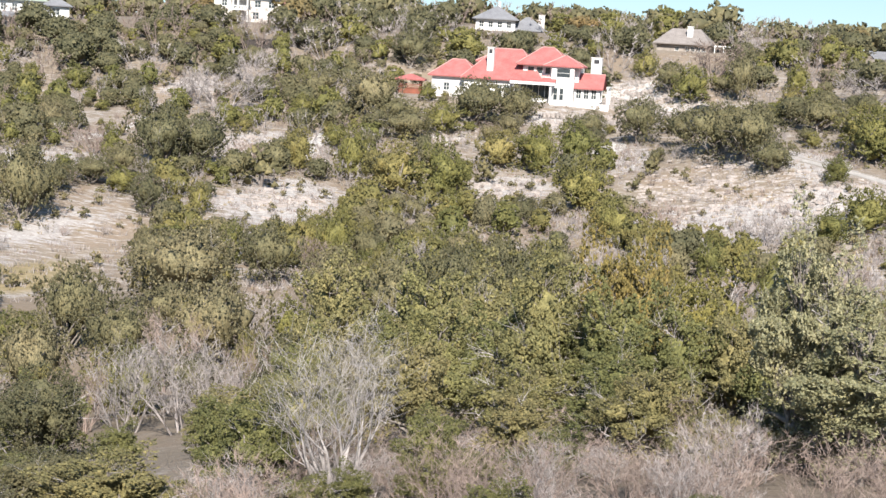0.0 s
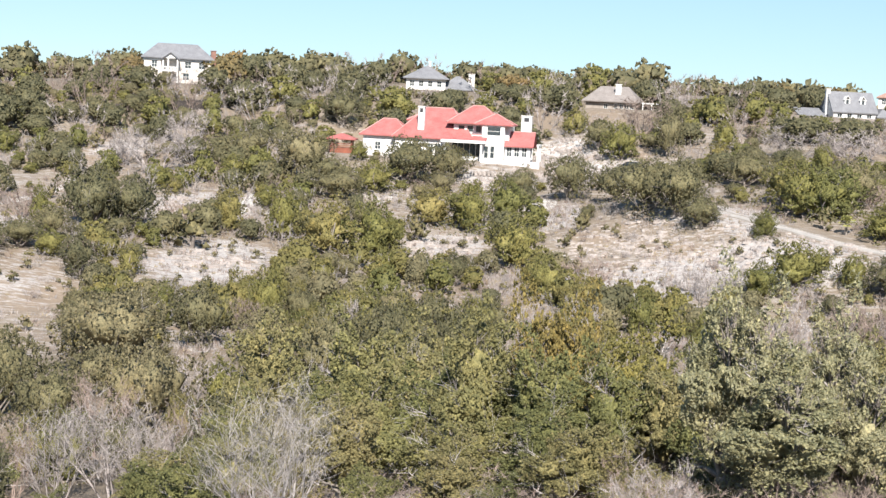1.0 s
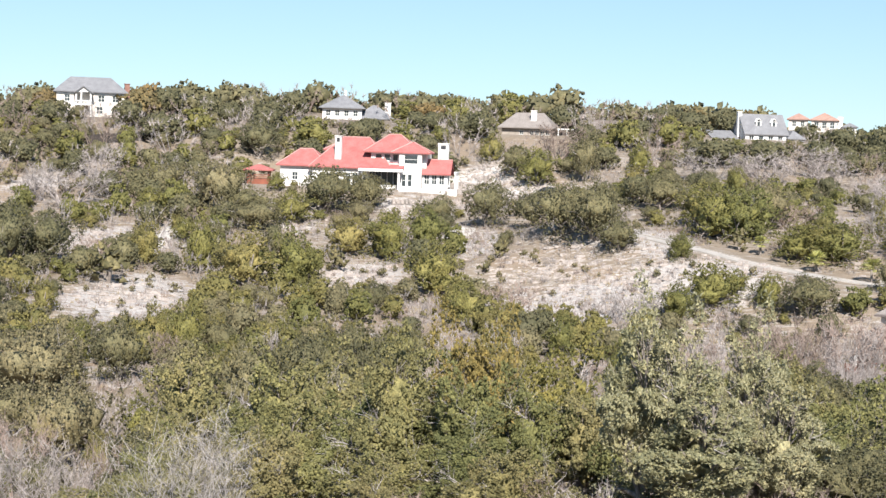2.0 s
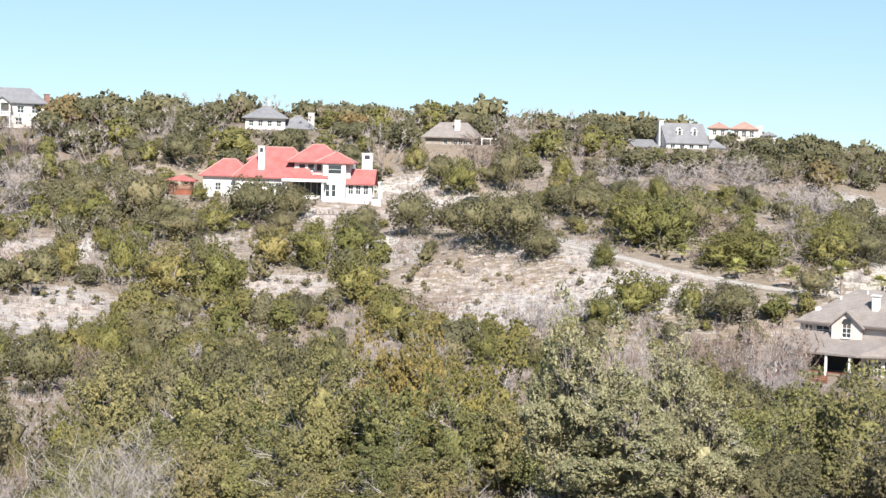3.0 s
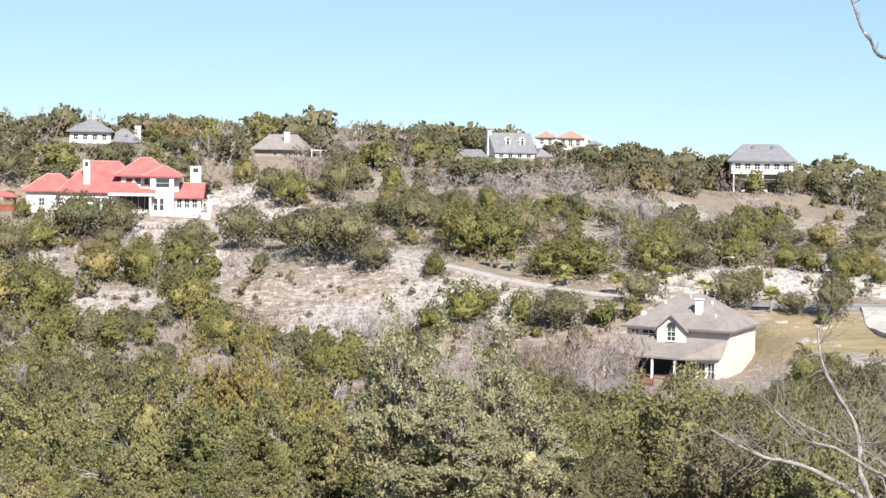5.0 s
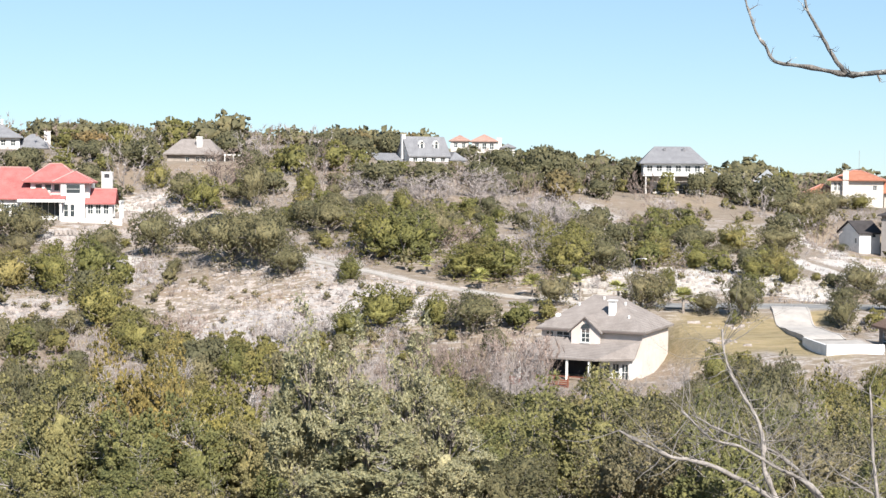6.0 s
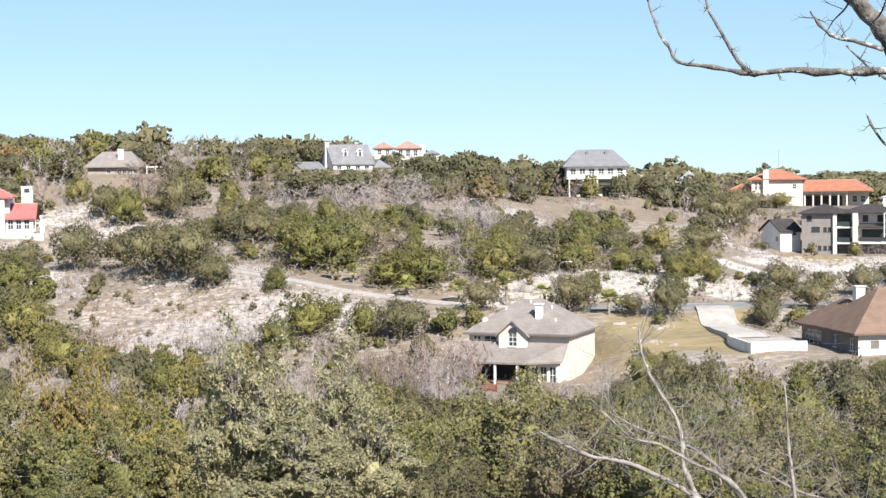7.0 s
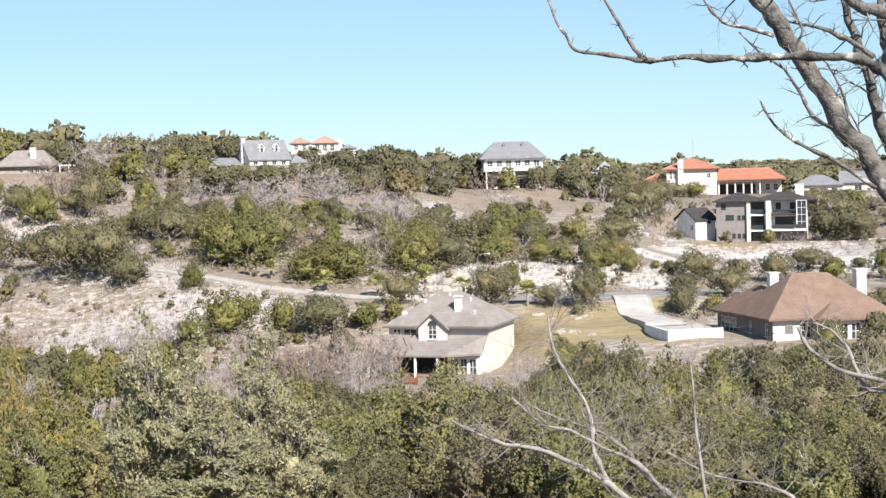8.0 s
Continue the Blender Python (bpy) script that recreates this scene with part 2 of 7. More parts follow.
def land(x, y):
    """Height of the ground before ledges and small bumps."""
    r, az = math.hypot(x, y), math.degrees(math.atan2(x, y))
    a = min(24.0, max(-28.0, az))
    z = hermite(BEARINGS, [hermite(RADII, p, r) for p in PROFILE], a)
    if r > 380:
        far = 16 + 15 * smooth(900, 2200, r) - 14 * smooth(2600, 4400, r) + 7 * noise.noise((x * 0.0012, y * 0.0012, 3.0))
        z += (far - z) * smooth(380, 900, r)
    back = smooth(50, 110, abs(az))
    z += (28.3 + 0.03 * r - z) * back * smooth(2, 14, r)
    return z


def ground_z(x, y):
    z = land(x, y)
    r = math.hypot(x, y)
    if 30 < r < 700:
        z += 0.9 * noise.noise((x * 0.035, y * 0.035, 0.0)) + 0.25 * noise.noise((x * 0.15, y * 0.15, 1.0))
    for px, py, pz, w in PADS + STREET_PADS:
        d = math.hypot(x - px, y - py)
        if d < w * 2.2:
            z += (pz - z) * (1 - smooth(w * 0.75, w * 2.2, d))
    if -20 < x < 60 and 180 < y < 250:
        d, lz = on_lane(x, y)
        z += (lz - z) * (1 - smooth(2.2, 14.0, d))
    return z


def bearing(x, y):
    return math.degrees(math.atan2(x, y)), math.hypot(x, y)


# open ground: x, y, half width across, half depth
BARE = (
    (-75.4, 151.0, 9.5, 23.3), (-94.7, 194.2, 6.1, 8.5), (-100.1, 228.1, 1.7, 18.5), (-61.6, 191.1, 8.3, 15.8), (-75.8, 222.8, 5.3, 11.8), (-64.5, 225.0, 1.9, 11.0),
    (-32.9, 212.5, 5.2, 8.5), (-21.1, 193.8, 2.0, 9.5), (-48.4, 245.5, 2.3, 8.3), (-6.9, 207.6, 12.4, 15.3), (-18.2, 231.5, 3.5, 9.8), (8.9, 218.7, 5.2, 12.5),
    (-16.2, 175.0, 1.2, 9.8), (-46.1, 145.7, 1.7, 5.3), (-0.5, 162.7, 3.7, 5.8), (14.3, 171.5, 1.9, 11.3), (-30.2, 257.0, 7.8, 6.3), (-15.0, 272.0, 7.1, 12.0),
    (-99.7, 257.7, 5.7, 11.8), (-119.0, 250.2, 6.2, 3.0), (-61.0, 257.4, 6.0, 4.0),
)
BARE_MORE = (
    (10.0, 198.0, 15.7, 7.0), (-1.6, 192.7, 9.0, 4.5), (58.7, 205.4, 11.9, 8.3), (62.0, 273.6, 4.8, 20.3), (40.6, 241.7, 4.1, 6.3), (112.3, 234.1, 16.7, 18.8),
    (-23.5, 284.0, 7.0, 9.0), (60.1, 313.1, 2.4, 12.0), (80.8, 298.6, 3.5, 6.0), (98.7, 271.0, 1.7, 22.5), (-7.0, 267.6, 8.0, 14.7), (-16.9, 300.5, 5.1, 6.5), (-21.8, 191.2, 2.2, 6.0),
    (16.0, 188.3, 1.8, 5.0), (12.8, 172.7, 1.6, 7.7), (54.2, 206.9, 5.6, 8.5), (64.5, 205.0, 8.0, 8.0), (73.8, 198.1, 4.7, 4.0), (93.0, 213.0, 5.2, 9.0),
)
LAWN = (
    (53.3, 172.1, 7.3, 10.8), (60.1, 169.0, 5.6, 13.0), (69.8, 181.2, 3.3, 2.3), (108.0, 250.1, 6.1, 10.0), (-72.1, 141.8, 4.8, 8.5),
)
CHALK = (
    (106.0, 236.0, 15.6, 18.3), (106.9, 207.5, 9.6, 12.0), (101.7, 251.6, 4.6, 31.5), (61.7, 209.7, 13.4, 11.3), (73.3, 203.6, 4.8, 10.0), (84.4, 222.7, 3.1, 22.3),
    (51.3, 212.2, 3.3, 5.0), (-21.3, 287.2, 9.2, 5.5), (-12.1, 272.2, 4.6, 8.0), (-48.8, 247.2, 3.3, 8.5), (-22.8, 241.9, 3.6, 5.0), (-66.4, 230.7, 2.2, 11.5),
    (-99.6, 228.0, 1.7, 16.3),
)


def inside(zones, x, y):
    """1 in the middle of a zone, 0 outside all of them."""
    best = 0.0
    for zx, zy, a, b in zones:
        d = ((x - zx) / a) ** 2 + ((y - zy) / b) ** 2
        if d < 2.2:
            best = max(best, 1 - smooth(0.5, 1.5, d + 0.5 * noise.noise((x * 0.12, y * 0.12, 5.0))))
    return best


def build_ground():
    az = list(np.arange(-34, 34.01, 0.18))
    az = list(np.arange(-180, -34, 6.0)) + az + list(np.arange(40, 180, 6.0))
    rr = list(np.arange(3, 60, 3.0)) + list(np.arange(60, 140, 1.6)) + list(np.arange(140, 290, 1.0)) + list(np.arange(290, 420, 2.0))
    while rr[-1] < 4600:
        rr.append(rr[-1] * 1.06 + 2)
    verts, rock, lawn, litter, chalk = [(0, 0, 28.3)], [0.0], [0.0], [0.6], [0.0]
    for r in rr:
        for a in az:
            x, y = r * math.sin(radians(a)), r * math.cos(radians(a))
            z = ground_z(x, y)
            b = l = 0.0
            li = 0.75
            if abs(a) < 37 and 60 < r < 330:
                b, l = inside(BARE + BARE_MORE, x, y), inside(LAWN, x, y)
                patch = noise.noise((x * 0.05, y * 0.05, 8.0))
                k = b * smooth(-0.45, 0.15, patch) * (1 - l)
                step = 0.55
                t = z / step + 0.6 * noise.noise((x * 0.06, y * 0.06, 2.0))
                z += step * (smooth(0.55, 1.0, t - math.floor(t)) - (t - math.floor(t))) * k * 0.6
                z += 0.10 * noise.noise((x * 0.9, y * 0.9, 4.0)) * k
                b = k
                li = (1 - inside(BARE + BARE_MORE, x, y)) * (0.5 if r < 150 else 0.22)
            elif r >= 330:
                li, l = 0.6 + 0.4 * smooth(400, 700, r), 0.0
            verts.append((x, y, z))
            rock.append(min(0.95, (0.30 if 150 < r < 300 else 0.12) + 0.46 * b + 0.22 * noise.noise((x * 0.045, y * 0.045, 9.0))))
            lawn.append(l)
            chalk.append(inside(CHALK, x, y) * (1 - l) if 150 < r < 330 and abs(a) < 37 else 0.0)
            litter.append(li * (1 - l) if r < 330 else li)
    n = len(az)
    faces = [(0, 1 + (j + 1) % n, 1 + j) for j in range(n)]
    for i in range(len(rr) - 1):
        for j in range(n):
            k = (j + 1) % n
            faces.append((1 + i * n + j, 1 + i * n + k, 1 + (i + 1) * n + k, 1 + (i + 1) * n + j))
    me = bpy.data.meshes.new("ground")
    me.from_pydata(verts, [], faces)
    for nm, vals in (("rock", rock), ("lawn", lawn), ("litter", litter), ("chalk", chalk)):
        me.attributes.new(nm, "FLOAT", "POINT").data.foreach_set("value", vals)
    me.polygons.foreach_set("use_smooth", [True] * len(me.polygons))
    me.materials.append(GROUND)
    tagged(new("ground", me), "rocky limestone hillside with dry grass and ledges", "ground", kind="structure")


build_ground()

# ---- building blocks ----


def mesh_of(bm, name, mat, smooth_faces=False):
    bmesh.ops.recalc_face_normals(bm, faces=bm.faces[:])
    me = bpy.data.meshes.new(name)
    bm.to_mesh(me)
    bm.free()
    me.materials.append(mat)
    if smooth_faces:
        me.polygons.foreach_set("use_smooth", [True] * len(me.polygons))
    return me


def part(name, bm, mat, parent, label=""):
    """Links a bmesh, or a mesh, as one object under a thing or a part."""
    me = bm if isinstance(bm, bpy.types.Mesh) else mesh_of(bm, name, mat)
    ob = new(name, me)
    ob.parent = parent
    return tagged(ob, label)


def thing(name, x, y, z, rz, label, category, group=""):
    ob = new(name)
    ob.matrix_basis = pose(x, y, z, 0, 0, rz)
    return tagged(ob, label, category, group)


def tube(V, F, p, q, r0, r1, n=4):
    """A tapered twig from p to q."""
    d = (q - p)
    if d.length < 1e-6:
        return
    d.normalize()
    s = d.cross(Vector((0.3, 0.9, 0.2)))
    s.normalize()
    u = d.cross(s)
    k = len(V)
    for c, r in ((p, r0), (q, r1)):
        for i in range(n):
            a = 2 * math.pi * i / n
            V.append(c + (s * math.cos(a) + u * math.sin(a)) * r)
    for i in range(n):
        j = (i + 1) % n
        F.append((k + i, k + j, k + n + j, k + n + i))


def raw_mesh(name, V, F, mat, smooth_faces=True):
    me = bpy.data.meshes.new(name)
    me.from_pydata([tuple(v) for v in V], [], F)
    me.materials.append(mat)
    if smooth_faces:
        me.polygons.foreach_set("use_smooth", [True] * len(me.polygons))
    return me


def box(bm, x0, x1, y0, y1, z0, z1, m=None):
    v = [bm.verts.new(c) for c in ((x0, y0, z0), (x1, y0, z0), (x1, y1, z0), (x0, y1, z0), (x0, y0, z1), (x1, y0, z1), (x1, y1, z1), (x0, y1, z1))]
    for f in ((0, 3, 2, 1), (4, 5, 6, 7), (0, 1, 5, 4), (1, 2, 6, 5), (2, 3, 7, 6), (3, 0, 4, 7)):
        bm.faces.new([v[i] for i in f])
    if m:
        bmesh.ops.transform(bm, matrix=m, verts=v)
    return bm


def boxed(*args):
    return box(bmesh.new(), *args)


def solid(bm, lower, upper):
    """Joins two rings of points of equal number, closed at both ends."""
    a, b = [bm.verts.new(p) for p in lower], [bm.verts.new(p) for p in upper]
    n = len(a)
    bm.faces.new(a[::-1])
    bm.faces.new(b)
    for i in range(n):
        bm.faces.new((a[i], a[(i + 1) % n], b[(i + 1) % n], b[i]))
    return bm


def hip(x0, x1, y0, y1, z, h, over=0.6, inset=None, fascia=0.22):
    """A hip roof with a fascia; the ridge runs along the longer side."""
    bm = bmesh.new()
    x0, x1, y0, y1 = x0 - over, x1 + over, y0 - over, y1 + over
    low = [bm.verts.new(p) for p in ((x0, y0, z - fascia), (x1, y0, z - fascia), (x1, y1, z - fascia), (x0, y1, z - fascia))]
    top = [bm.verts.new(p) for p in ((x0, y0, z), (x1, y0, z), (x1, y1, z), (x0, y1, z))]
    bm.faces.new(low[::-1])
    for i in range(4):
        bm.faces.new((low[i], low[(i + 1) % 4], top[(i + 1) % 4], top[i]))
    w, d = x1 - x0, y1 - y0
    if w >= d:
        k = d / 2 if inset is None else inset
        k = min(k, w / 2 - 0.05)
        a, b = bm.verts.new((x0 + k, (y0 + y1) / 2, z + h)), bm.verts.new((x1 - k, (y0 + y1) / 2, z + h))
        for f in ((top[0], top[1], b, a), (top[1], top[2], b), (top[2], top[3], a, b), (top[3], top[0], a)):
            bm.faces.new(f)
    else:
        k = w / 2 if inset is None else inset
        k = min(k, d / 2 - 0.05)
        a, b = bm.verts.new(((x0 + x1) / 2, y0 + k, z + h)), bm.verts.new(((x0 + x1) / 2, y1 - k, z + h))
        for f in ((top[0], top[1], a), (top[1], top[2], b, a), (top[2], top[3], b), (top[3], top[0], a, b)):
            bm.faces.new(f)
    return bm


def gable(x0, x1, y0, y1, z, h, along="x", over=0.5, thick=0.22):
    """Two sloped slabs that meet in a ridge along x or y."""
    bm = bmesh.new()
    if along == "x":
        ym, e = (y0 + y1) / 2, over * h / ((y1 - y0) / 2)
        prof = [(y0 - over, z - e), (ym, z + h), (y1 + over, z - e), (y1 + over, z - e - thick), (ym, z + h - thick), (y0 - over, z - e - thick)]
        return solid(bm, [(x0 - over, a, b) for a, b in prof], [(x1 + over, a, b) for a, b in prof])
    xm, e = (x0 + x1) / 2, over * h / ((x1 - x0) / 2)
    prof = [(x0 - over, z - e), (xm, z + h), (x1 + over, z - e), (x1 + over, z - e - thick), (xm, z + h - thick), (x0 - over, z - e - thick)]
    return solid(bm, [(a, y0 - over, b) for a, b in prof], [(a, y1 + over, b) for a, b in prof])


def shed(x0, x1, y0, y1, z0, z1, thick=0.2):
    """A lean-to roof that rises from y0 to y1."""
    bm = bmesh.new()
    return solid(bm, [(x0, y0, z0 - thick), (x1, y0, z0 - thick), (x1, y1, z1 - thick), (x0, y1, z1 - thick)],
                 [(x0, y0, z0), (x1, y0, z0), (x1, y1, z1), (x0, y1, z1)])


def pierced(u0, u1, z0, z1, y0, y1, holes):
    """An upright slab with rectangular holes (from, to, low, high), as one welded mesh."""
    us = sorted({u0, u1, *[h[0] for h in holes], *[h[1] for h in holes]})
    zs = sorted({z0, z1, *[h[2] for h in holes], *[h[3] for h in holes]})
    bm = bmesh.new()
    solid_cell = {(i, k) for i in range(len(us) - 1) for k in range(len(zs) - 1)
                  if not any(h[0] < (us[i] + us[i + 1]) / 2 < h[1] and h[2] < (zs[k] + zs[k + 1]) / 2 < h[3] for h in holes)}
    corner = {}

    def at(i, k, y):
        if (i, k, y) not in corner:
            corner[i, k, y] = bm.verts.new((us[i], y, zs[k]))
        return corner[i, k, y]

    for i, k in solid_cell:
        for y in (y0, y1):
            bm.faces.new((at(i, k, y), at(i + 1, k, y), at(i + 1, k + 1, y), at(i, k + 1, y)))
        for di, dk, p, q in ((-1, 0, (0, 0), (0, 1)), (1, 0, (1, 0), (1, 1)), (0, -1, (0, 0), (1, 0)), (0, 1, (0, 1), (1, 1))):
            if (i + di, k + dk) not in solid_cell:
                bm.faces.new((at(i + p[0], k + p[1], y0), at(i + q[0], k + q[1], y0), at(i + q[0], k + q[1], y1), at(i + p[0], k + p[1], y1)))
    bmesh.ops.recalc_face_normals(bm, faces=bm.faces[:])
    return bm


def window(parent, m, w, h, bars=(1, 1), trim=None, depth=0.12):
    """A window with frame, muntins and panes; m carries its middle sill point, x along the wall and y inwards."""
    trim = trim or TRIM
    e, g = 0.07, 0.03
    xs = [-w / 2 + w * k / bars[0] for k in range(bars[0] + 1)]
    zs = [h * k / bars[1] for k in range(bars[1] + 1)]
    lights = [(xs[p] + (g if p else e), xs[p + 1] - (g if p + 1 < bars[0] else e), zs[q] + (g if q else e), zs[q + 1] - (g if q + 1 < bars[1] else e))
              for p in range(bars[0]) for q in range(bars[1])]
    bm = pierced(-w / 2, w / 2, 0.0, h, depth - 0.05, depth + 0.05, lights)
    win = part("window", bm, trim, parent)
    win.matrix_basis = m
    part("pane", boxed(-w / 2 + e, w / 2 - e, depth - 0.01, depth + 0.01, e, h - e), GLASS, win, "dark reflecting window glass")
    part("sill", boxed(-w / 2 - 0.06, w / 2 + 0.06, -0.08, depth - 0.05, -0.08, 0), trim, win)
    return win


def wall(parent, a, b, z0, z1, mat, holes=(), thick=0.3, trim=None, bars=(2, 2)):
    """A straight wall from a to b, its outside on the right hand; holes are (from, to, low, high) and get a window unless a fifth value says open."""
    ax, ay = a
    length = math.hypot(b[0] - ax, b[1] - ay)
    turn = math.atan2(b[1] - ay, b[0] - ax)
    m = Matrix.Translation((ax, ay, 0)) @ Matrix.Rotation(turn, 4, "Z")
    bm = pierced(0.0, length, z0, z1, 0.0, thick, holes)
    ob = part("wall", bm, mat, parent)
    ob.matrix_basis = m
    for h in holes:
        if len(h) == 4:
            window(parent, m @ Matrix.Translation(((h[0] + h[1]) / 2, 0, h[2])), h[1] - h[0], h[3] - h[2], bars, trim)
    return ob


def block(parent, x0, x1, y0, y1, z0, z1, mat, front=(), right=(), left=(), back=(), bars=(2, 2), trim=None):
    """Four walls round a rectangle, with window holes side by side."""
    wall(parent, (x0, y0), (x1, y0), z0, z1, mat, front, bars=bars, trim=trim)
    wall(parent, (x1, y0 + 0.3), (x1, y1 - 0.3), z0, z1, mat, right, bars=bars, trim=trim)
    wall(parent, (x1, y1), (x0, y1), z0, z1, mat, back, bars=bars, trim=trim)
    wall(parent, (x0, y1 - 0.3), (x0, y0 + 0.3), z0, z1, mat, left, bars=bars, trim=trim)
    part("floor", boxed(x0 + 0.3, x1 - 0.3, y0 + 0.3, y1 - 0.3, z0, z0 + 0.1), CONCRETE, parent)


def gable_wall(parent, a, b, z0, h, mat, thick=0.25):
    """The triangle under a gable from a to b, its outside on the right hand."""
    ax, ay = a
    length = math.hypot(b[0] - ax, b[1] - ay)
    m = Matrix.Translation((ax, ay, 0)) @ Matrix.Rotation(math.atan2(b[1] - ay, b[0] - ax), 4, "Z")
    bm = bmesh.new()
    solid(bm, [(0, 0, z0), (length, 0, z0), (length / 2, 0, z0 + h)], [(0, thick, z0), (length, thick, z0), (length / 2, thick, z0 + h)])
    ob = part("gable", bm, mat, parent)
    ob.matrix_basis = m
    return ob


def chimney(parent, x, y, z0, z1, w=1.0, d=0.9, mat=None, opening=False):
    mat = mat or WHITE
    ob = part("chimney", boxed(x - w / 2, x + w / 2, y - d / 2, y + d / 2, z0, z1), mat, parent)
    part("cap", boxed(x - w / 2 - 0.12, x + w / 2 + 0.12, y - d / 2 - 0.12, y + d / 2 + 0.12, z1, z1 + 0.15), mat, ob)
    if opening:
        # no hole is cut: a dark slab paints the shade of the flue opening
        part("flue_opening", boxed(x - w * 0.25, x + w * 0.25, y - d / 2 - 0.03, y - d / 2 + 0.02, z1 - 1.0, z1 - 0.25), DARK, ob)
    return ob


def column(parent, x, y, z0, z1, r=0.18, mat=None):
    bm = bmesh.new()
    for a, b, k in ((z0, z0 + 0.2, 1.4), (z0 + 0.2, z1 - 0.2, 1.0), (z1 - 0.2, z1, 1.4)):
        ring = [(math.cos(i * math.pi / 4), math.sin(i * math.pi / 4)) for i in range(8)]
        solid(bm, [(x + c * r * k, y + s * r * k, a) for c, s in ring], [(x + c * r * k, y + s * r * k, b) for c, s in ring])
    return part("column", bm, mat or WHITE, parent)


def row(u0, u1, n, w, z0, z1):
    """n equal window holes of width w spread from u0 to u1."""
    step = (u1 - u0) / n
    return [(u0 + step * (i + 0.5) - w / 2, u0 + step * (i + 0.5) + w / 2, z0, z1) for i in range(n)]


# ---- houses ----


def ridge_caps(house, mat, r=0.11):
    """Rounded caps along the ridges and hips of a house's roofs."""
    for roof in [c for c in house.children if c.name.split(".")[0] == "roof"]:
        bm = bmesh.new()
        bm.from_mesh(roof.data)
        for e in bm.edges:
            if len(e.link_faces) == 2 and all(f.normal.z > 0.2 for f in e.link_faces) and e.calc_face_angle(0) > 0.15 and e.calc_length() > 0.8 and e.is_convex:
                V, F = [], []
                tube(V, F, e.verts[0].co.copy(), e.verts[1].co.copy(), r, r, 6)
                part("ridge_cap", raw_mesh("ridge_cap", V, F, mat), mat, roof)
        bm.free()


def red_roofed_house():
    h = thing("villa", -58.3, 270.8, 22.55, 0.2, "white stucco villa with coral red tile roofs on a hillside terrace", "house")
    # low wing
    block(h, 0.4, 6.6, 1.0, 11, -1.5, 3.7, WHITE, front=[(2.2, 3.3, 1.0, 2.4)])
    part("roof", hip(0.4, 8.6, 1.0, 9, 3.7, 3.0, 0.7, 3.6), RED_TILE, h)
    # main hall
    block(h, 6.6, 16.5, 0.0, 13, -1.5, 3.6, WHITE, front=[(3.6, 4.7, 1.3, 2.5), (6.0, 7.0, 0.6, 2.6), (7.3, 8.3, 0.6, 2.6), (8.6, 9.5, 0.6, 2.6)])
    part("roof", hip(6.6, 20.5, 0.0, 13, 3.6, 5.5, 0.7, 5.2), RED_TILE, h)
    block(h, 8.0, 12.5, 6.5, 12, 3.6, 6.6, WHITE)
    part("roof", hip(8.0, 12.5, 6.5, 12, 6.7, 1.6, 0.6), RED_TILE, h)
    chimney(h, 11.0, 1.6, 3.8, 9.1, 1.15, 1.1, WHITE, True)
    # glazed porch under a lean-to roof
    part("roof", shed(15.3, 23.4, -2.2, 3.0, 3.45, 5.1), RED_TILE, h)
    part("fascia", boxed(15.3, 23.4, -2.3, -2.2, 3.0, 3.5), TRIM, h)
    wall(h, (16.5, 0.6), (23.0, 0.6), -1.5, 4.5, WHITE, [(0.4, 5.9, 0.5, 3.1)], bars=(5, 1))
    for x in (16.0, 22.6):
        column(h, x, -1.8, -0.3, 3.1, 0.22)
    # upper storey
    block(h, 17.0, 27.2, 1.6, 10.5, 3.4, 6.6, WHITE, front=[(0.8, 2.0, 4.95, 6.2), (2.4, 3.6, 4.95, 6.2), (4.0, 5.0, 4.95, 6.2)], bars=(1, 1))
    part("roof", hip(16.6, 25.2, 1.6, 9.0, 6.6, 3.2, 0.9, 4.2), RED_TILE, h)
    part("roof", hip(21.8, 27.2, 0.6, 5.6, 6.55, 1.9, 0.9), RED_TILE, h)
    # entrance tower with loggia
    block(h, 22.4, 26.5, 0.0, 6.0, -1.5, 6.5, WHITE, front=[(0.5, 1.3, 0.4, 2.6), (1.6, 2.4, 0.4, 2.6), (0.9, 3.4, 4.5, 6.1)], right=[(1.0, 2.0, 4.6, 6.0)], bars=(1, 2))
    # sun room with a gabled end
    block(h, 26.6, 31.2, 1.0, 6.4, -1.5, 3.3, WHITE, front=row(0.1, 4.2, 3, 0.95, 0.9, 2.6), right=row(0.3, 4.4, 4, 0.75, 0.5, 2.7))
    part("roof", gable(26.9, 31.2, 1.0, 6.4, 3.3, 2.1, "x", 0.6), RED_TILE, h)
    gable_wall(h, (31.25, 1.0), (31.25, 6.4), 3.3, 1.75, WHITE)
    for y in (0.4, 1.7, 3.0, 4.3, 5.6):
        column(h, 32.6, y, -0.4, 3.0, 0.14)
    part("beam", boxed(32.4, 32.8, 0.2, 5.9, 3.0, 3.3), TRIM, h)
    chimney(h, 29.5, 9.5, 1.0, 8.3, 1.9, 1.6, WHITE, True)
    # terrace
    part("terrace", boxed(17.5, 33.4, -4.5, 0.0, -2.2, -0.35), WHITE, h, "white rendered terrace wall")
    part("parapet", boxed(23.0, 33.4, -4.7, -4.5, -2.2, 0.25), WHITE, h)
    part("steps", boxed(20.0, 22.0, -5.4, -4.5, -2.2, -1.1), CONCRETE, h)
    ridge_caps(h, RIDGE)


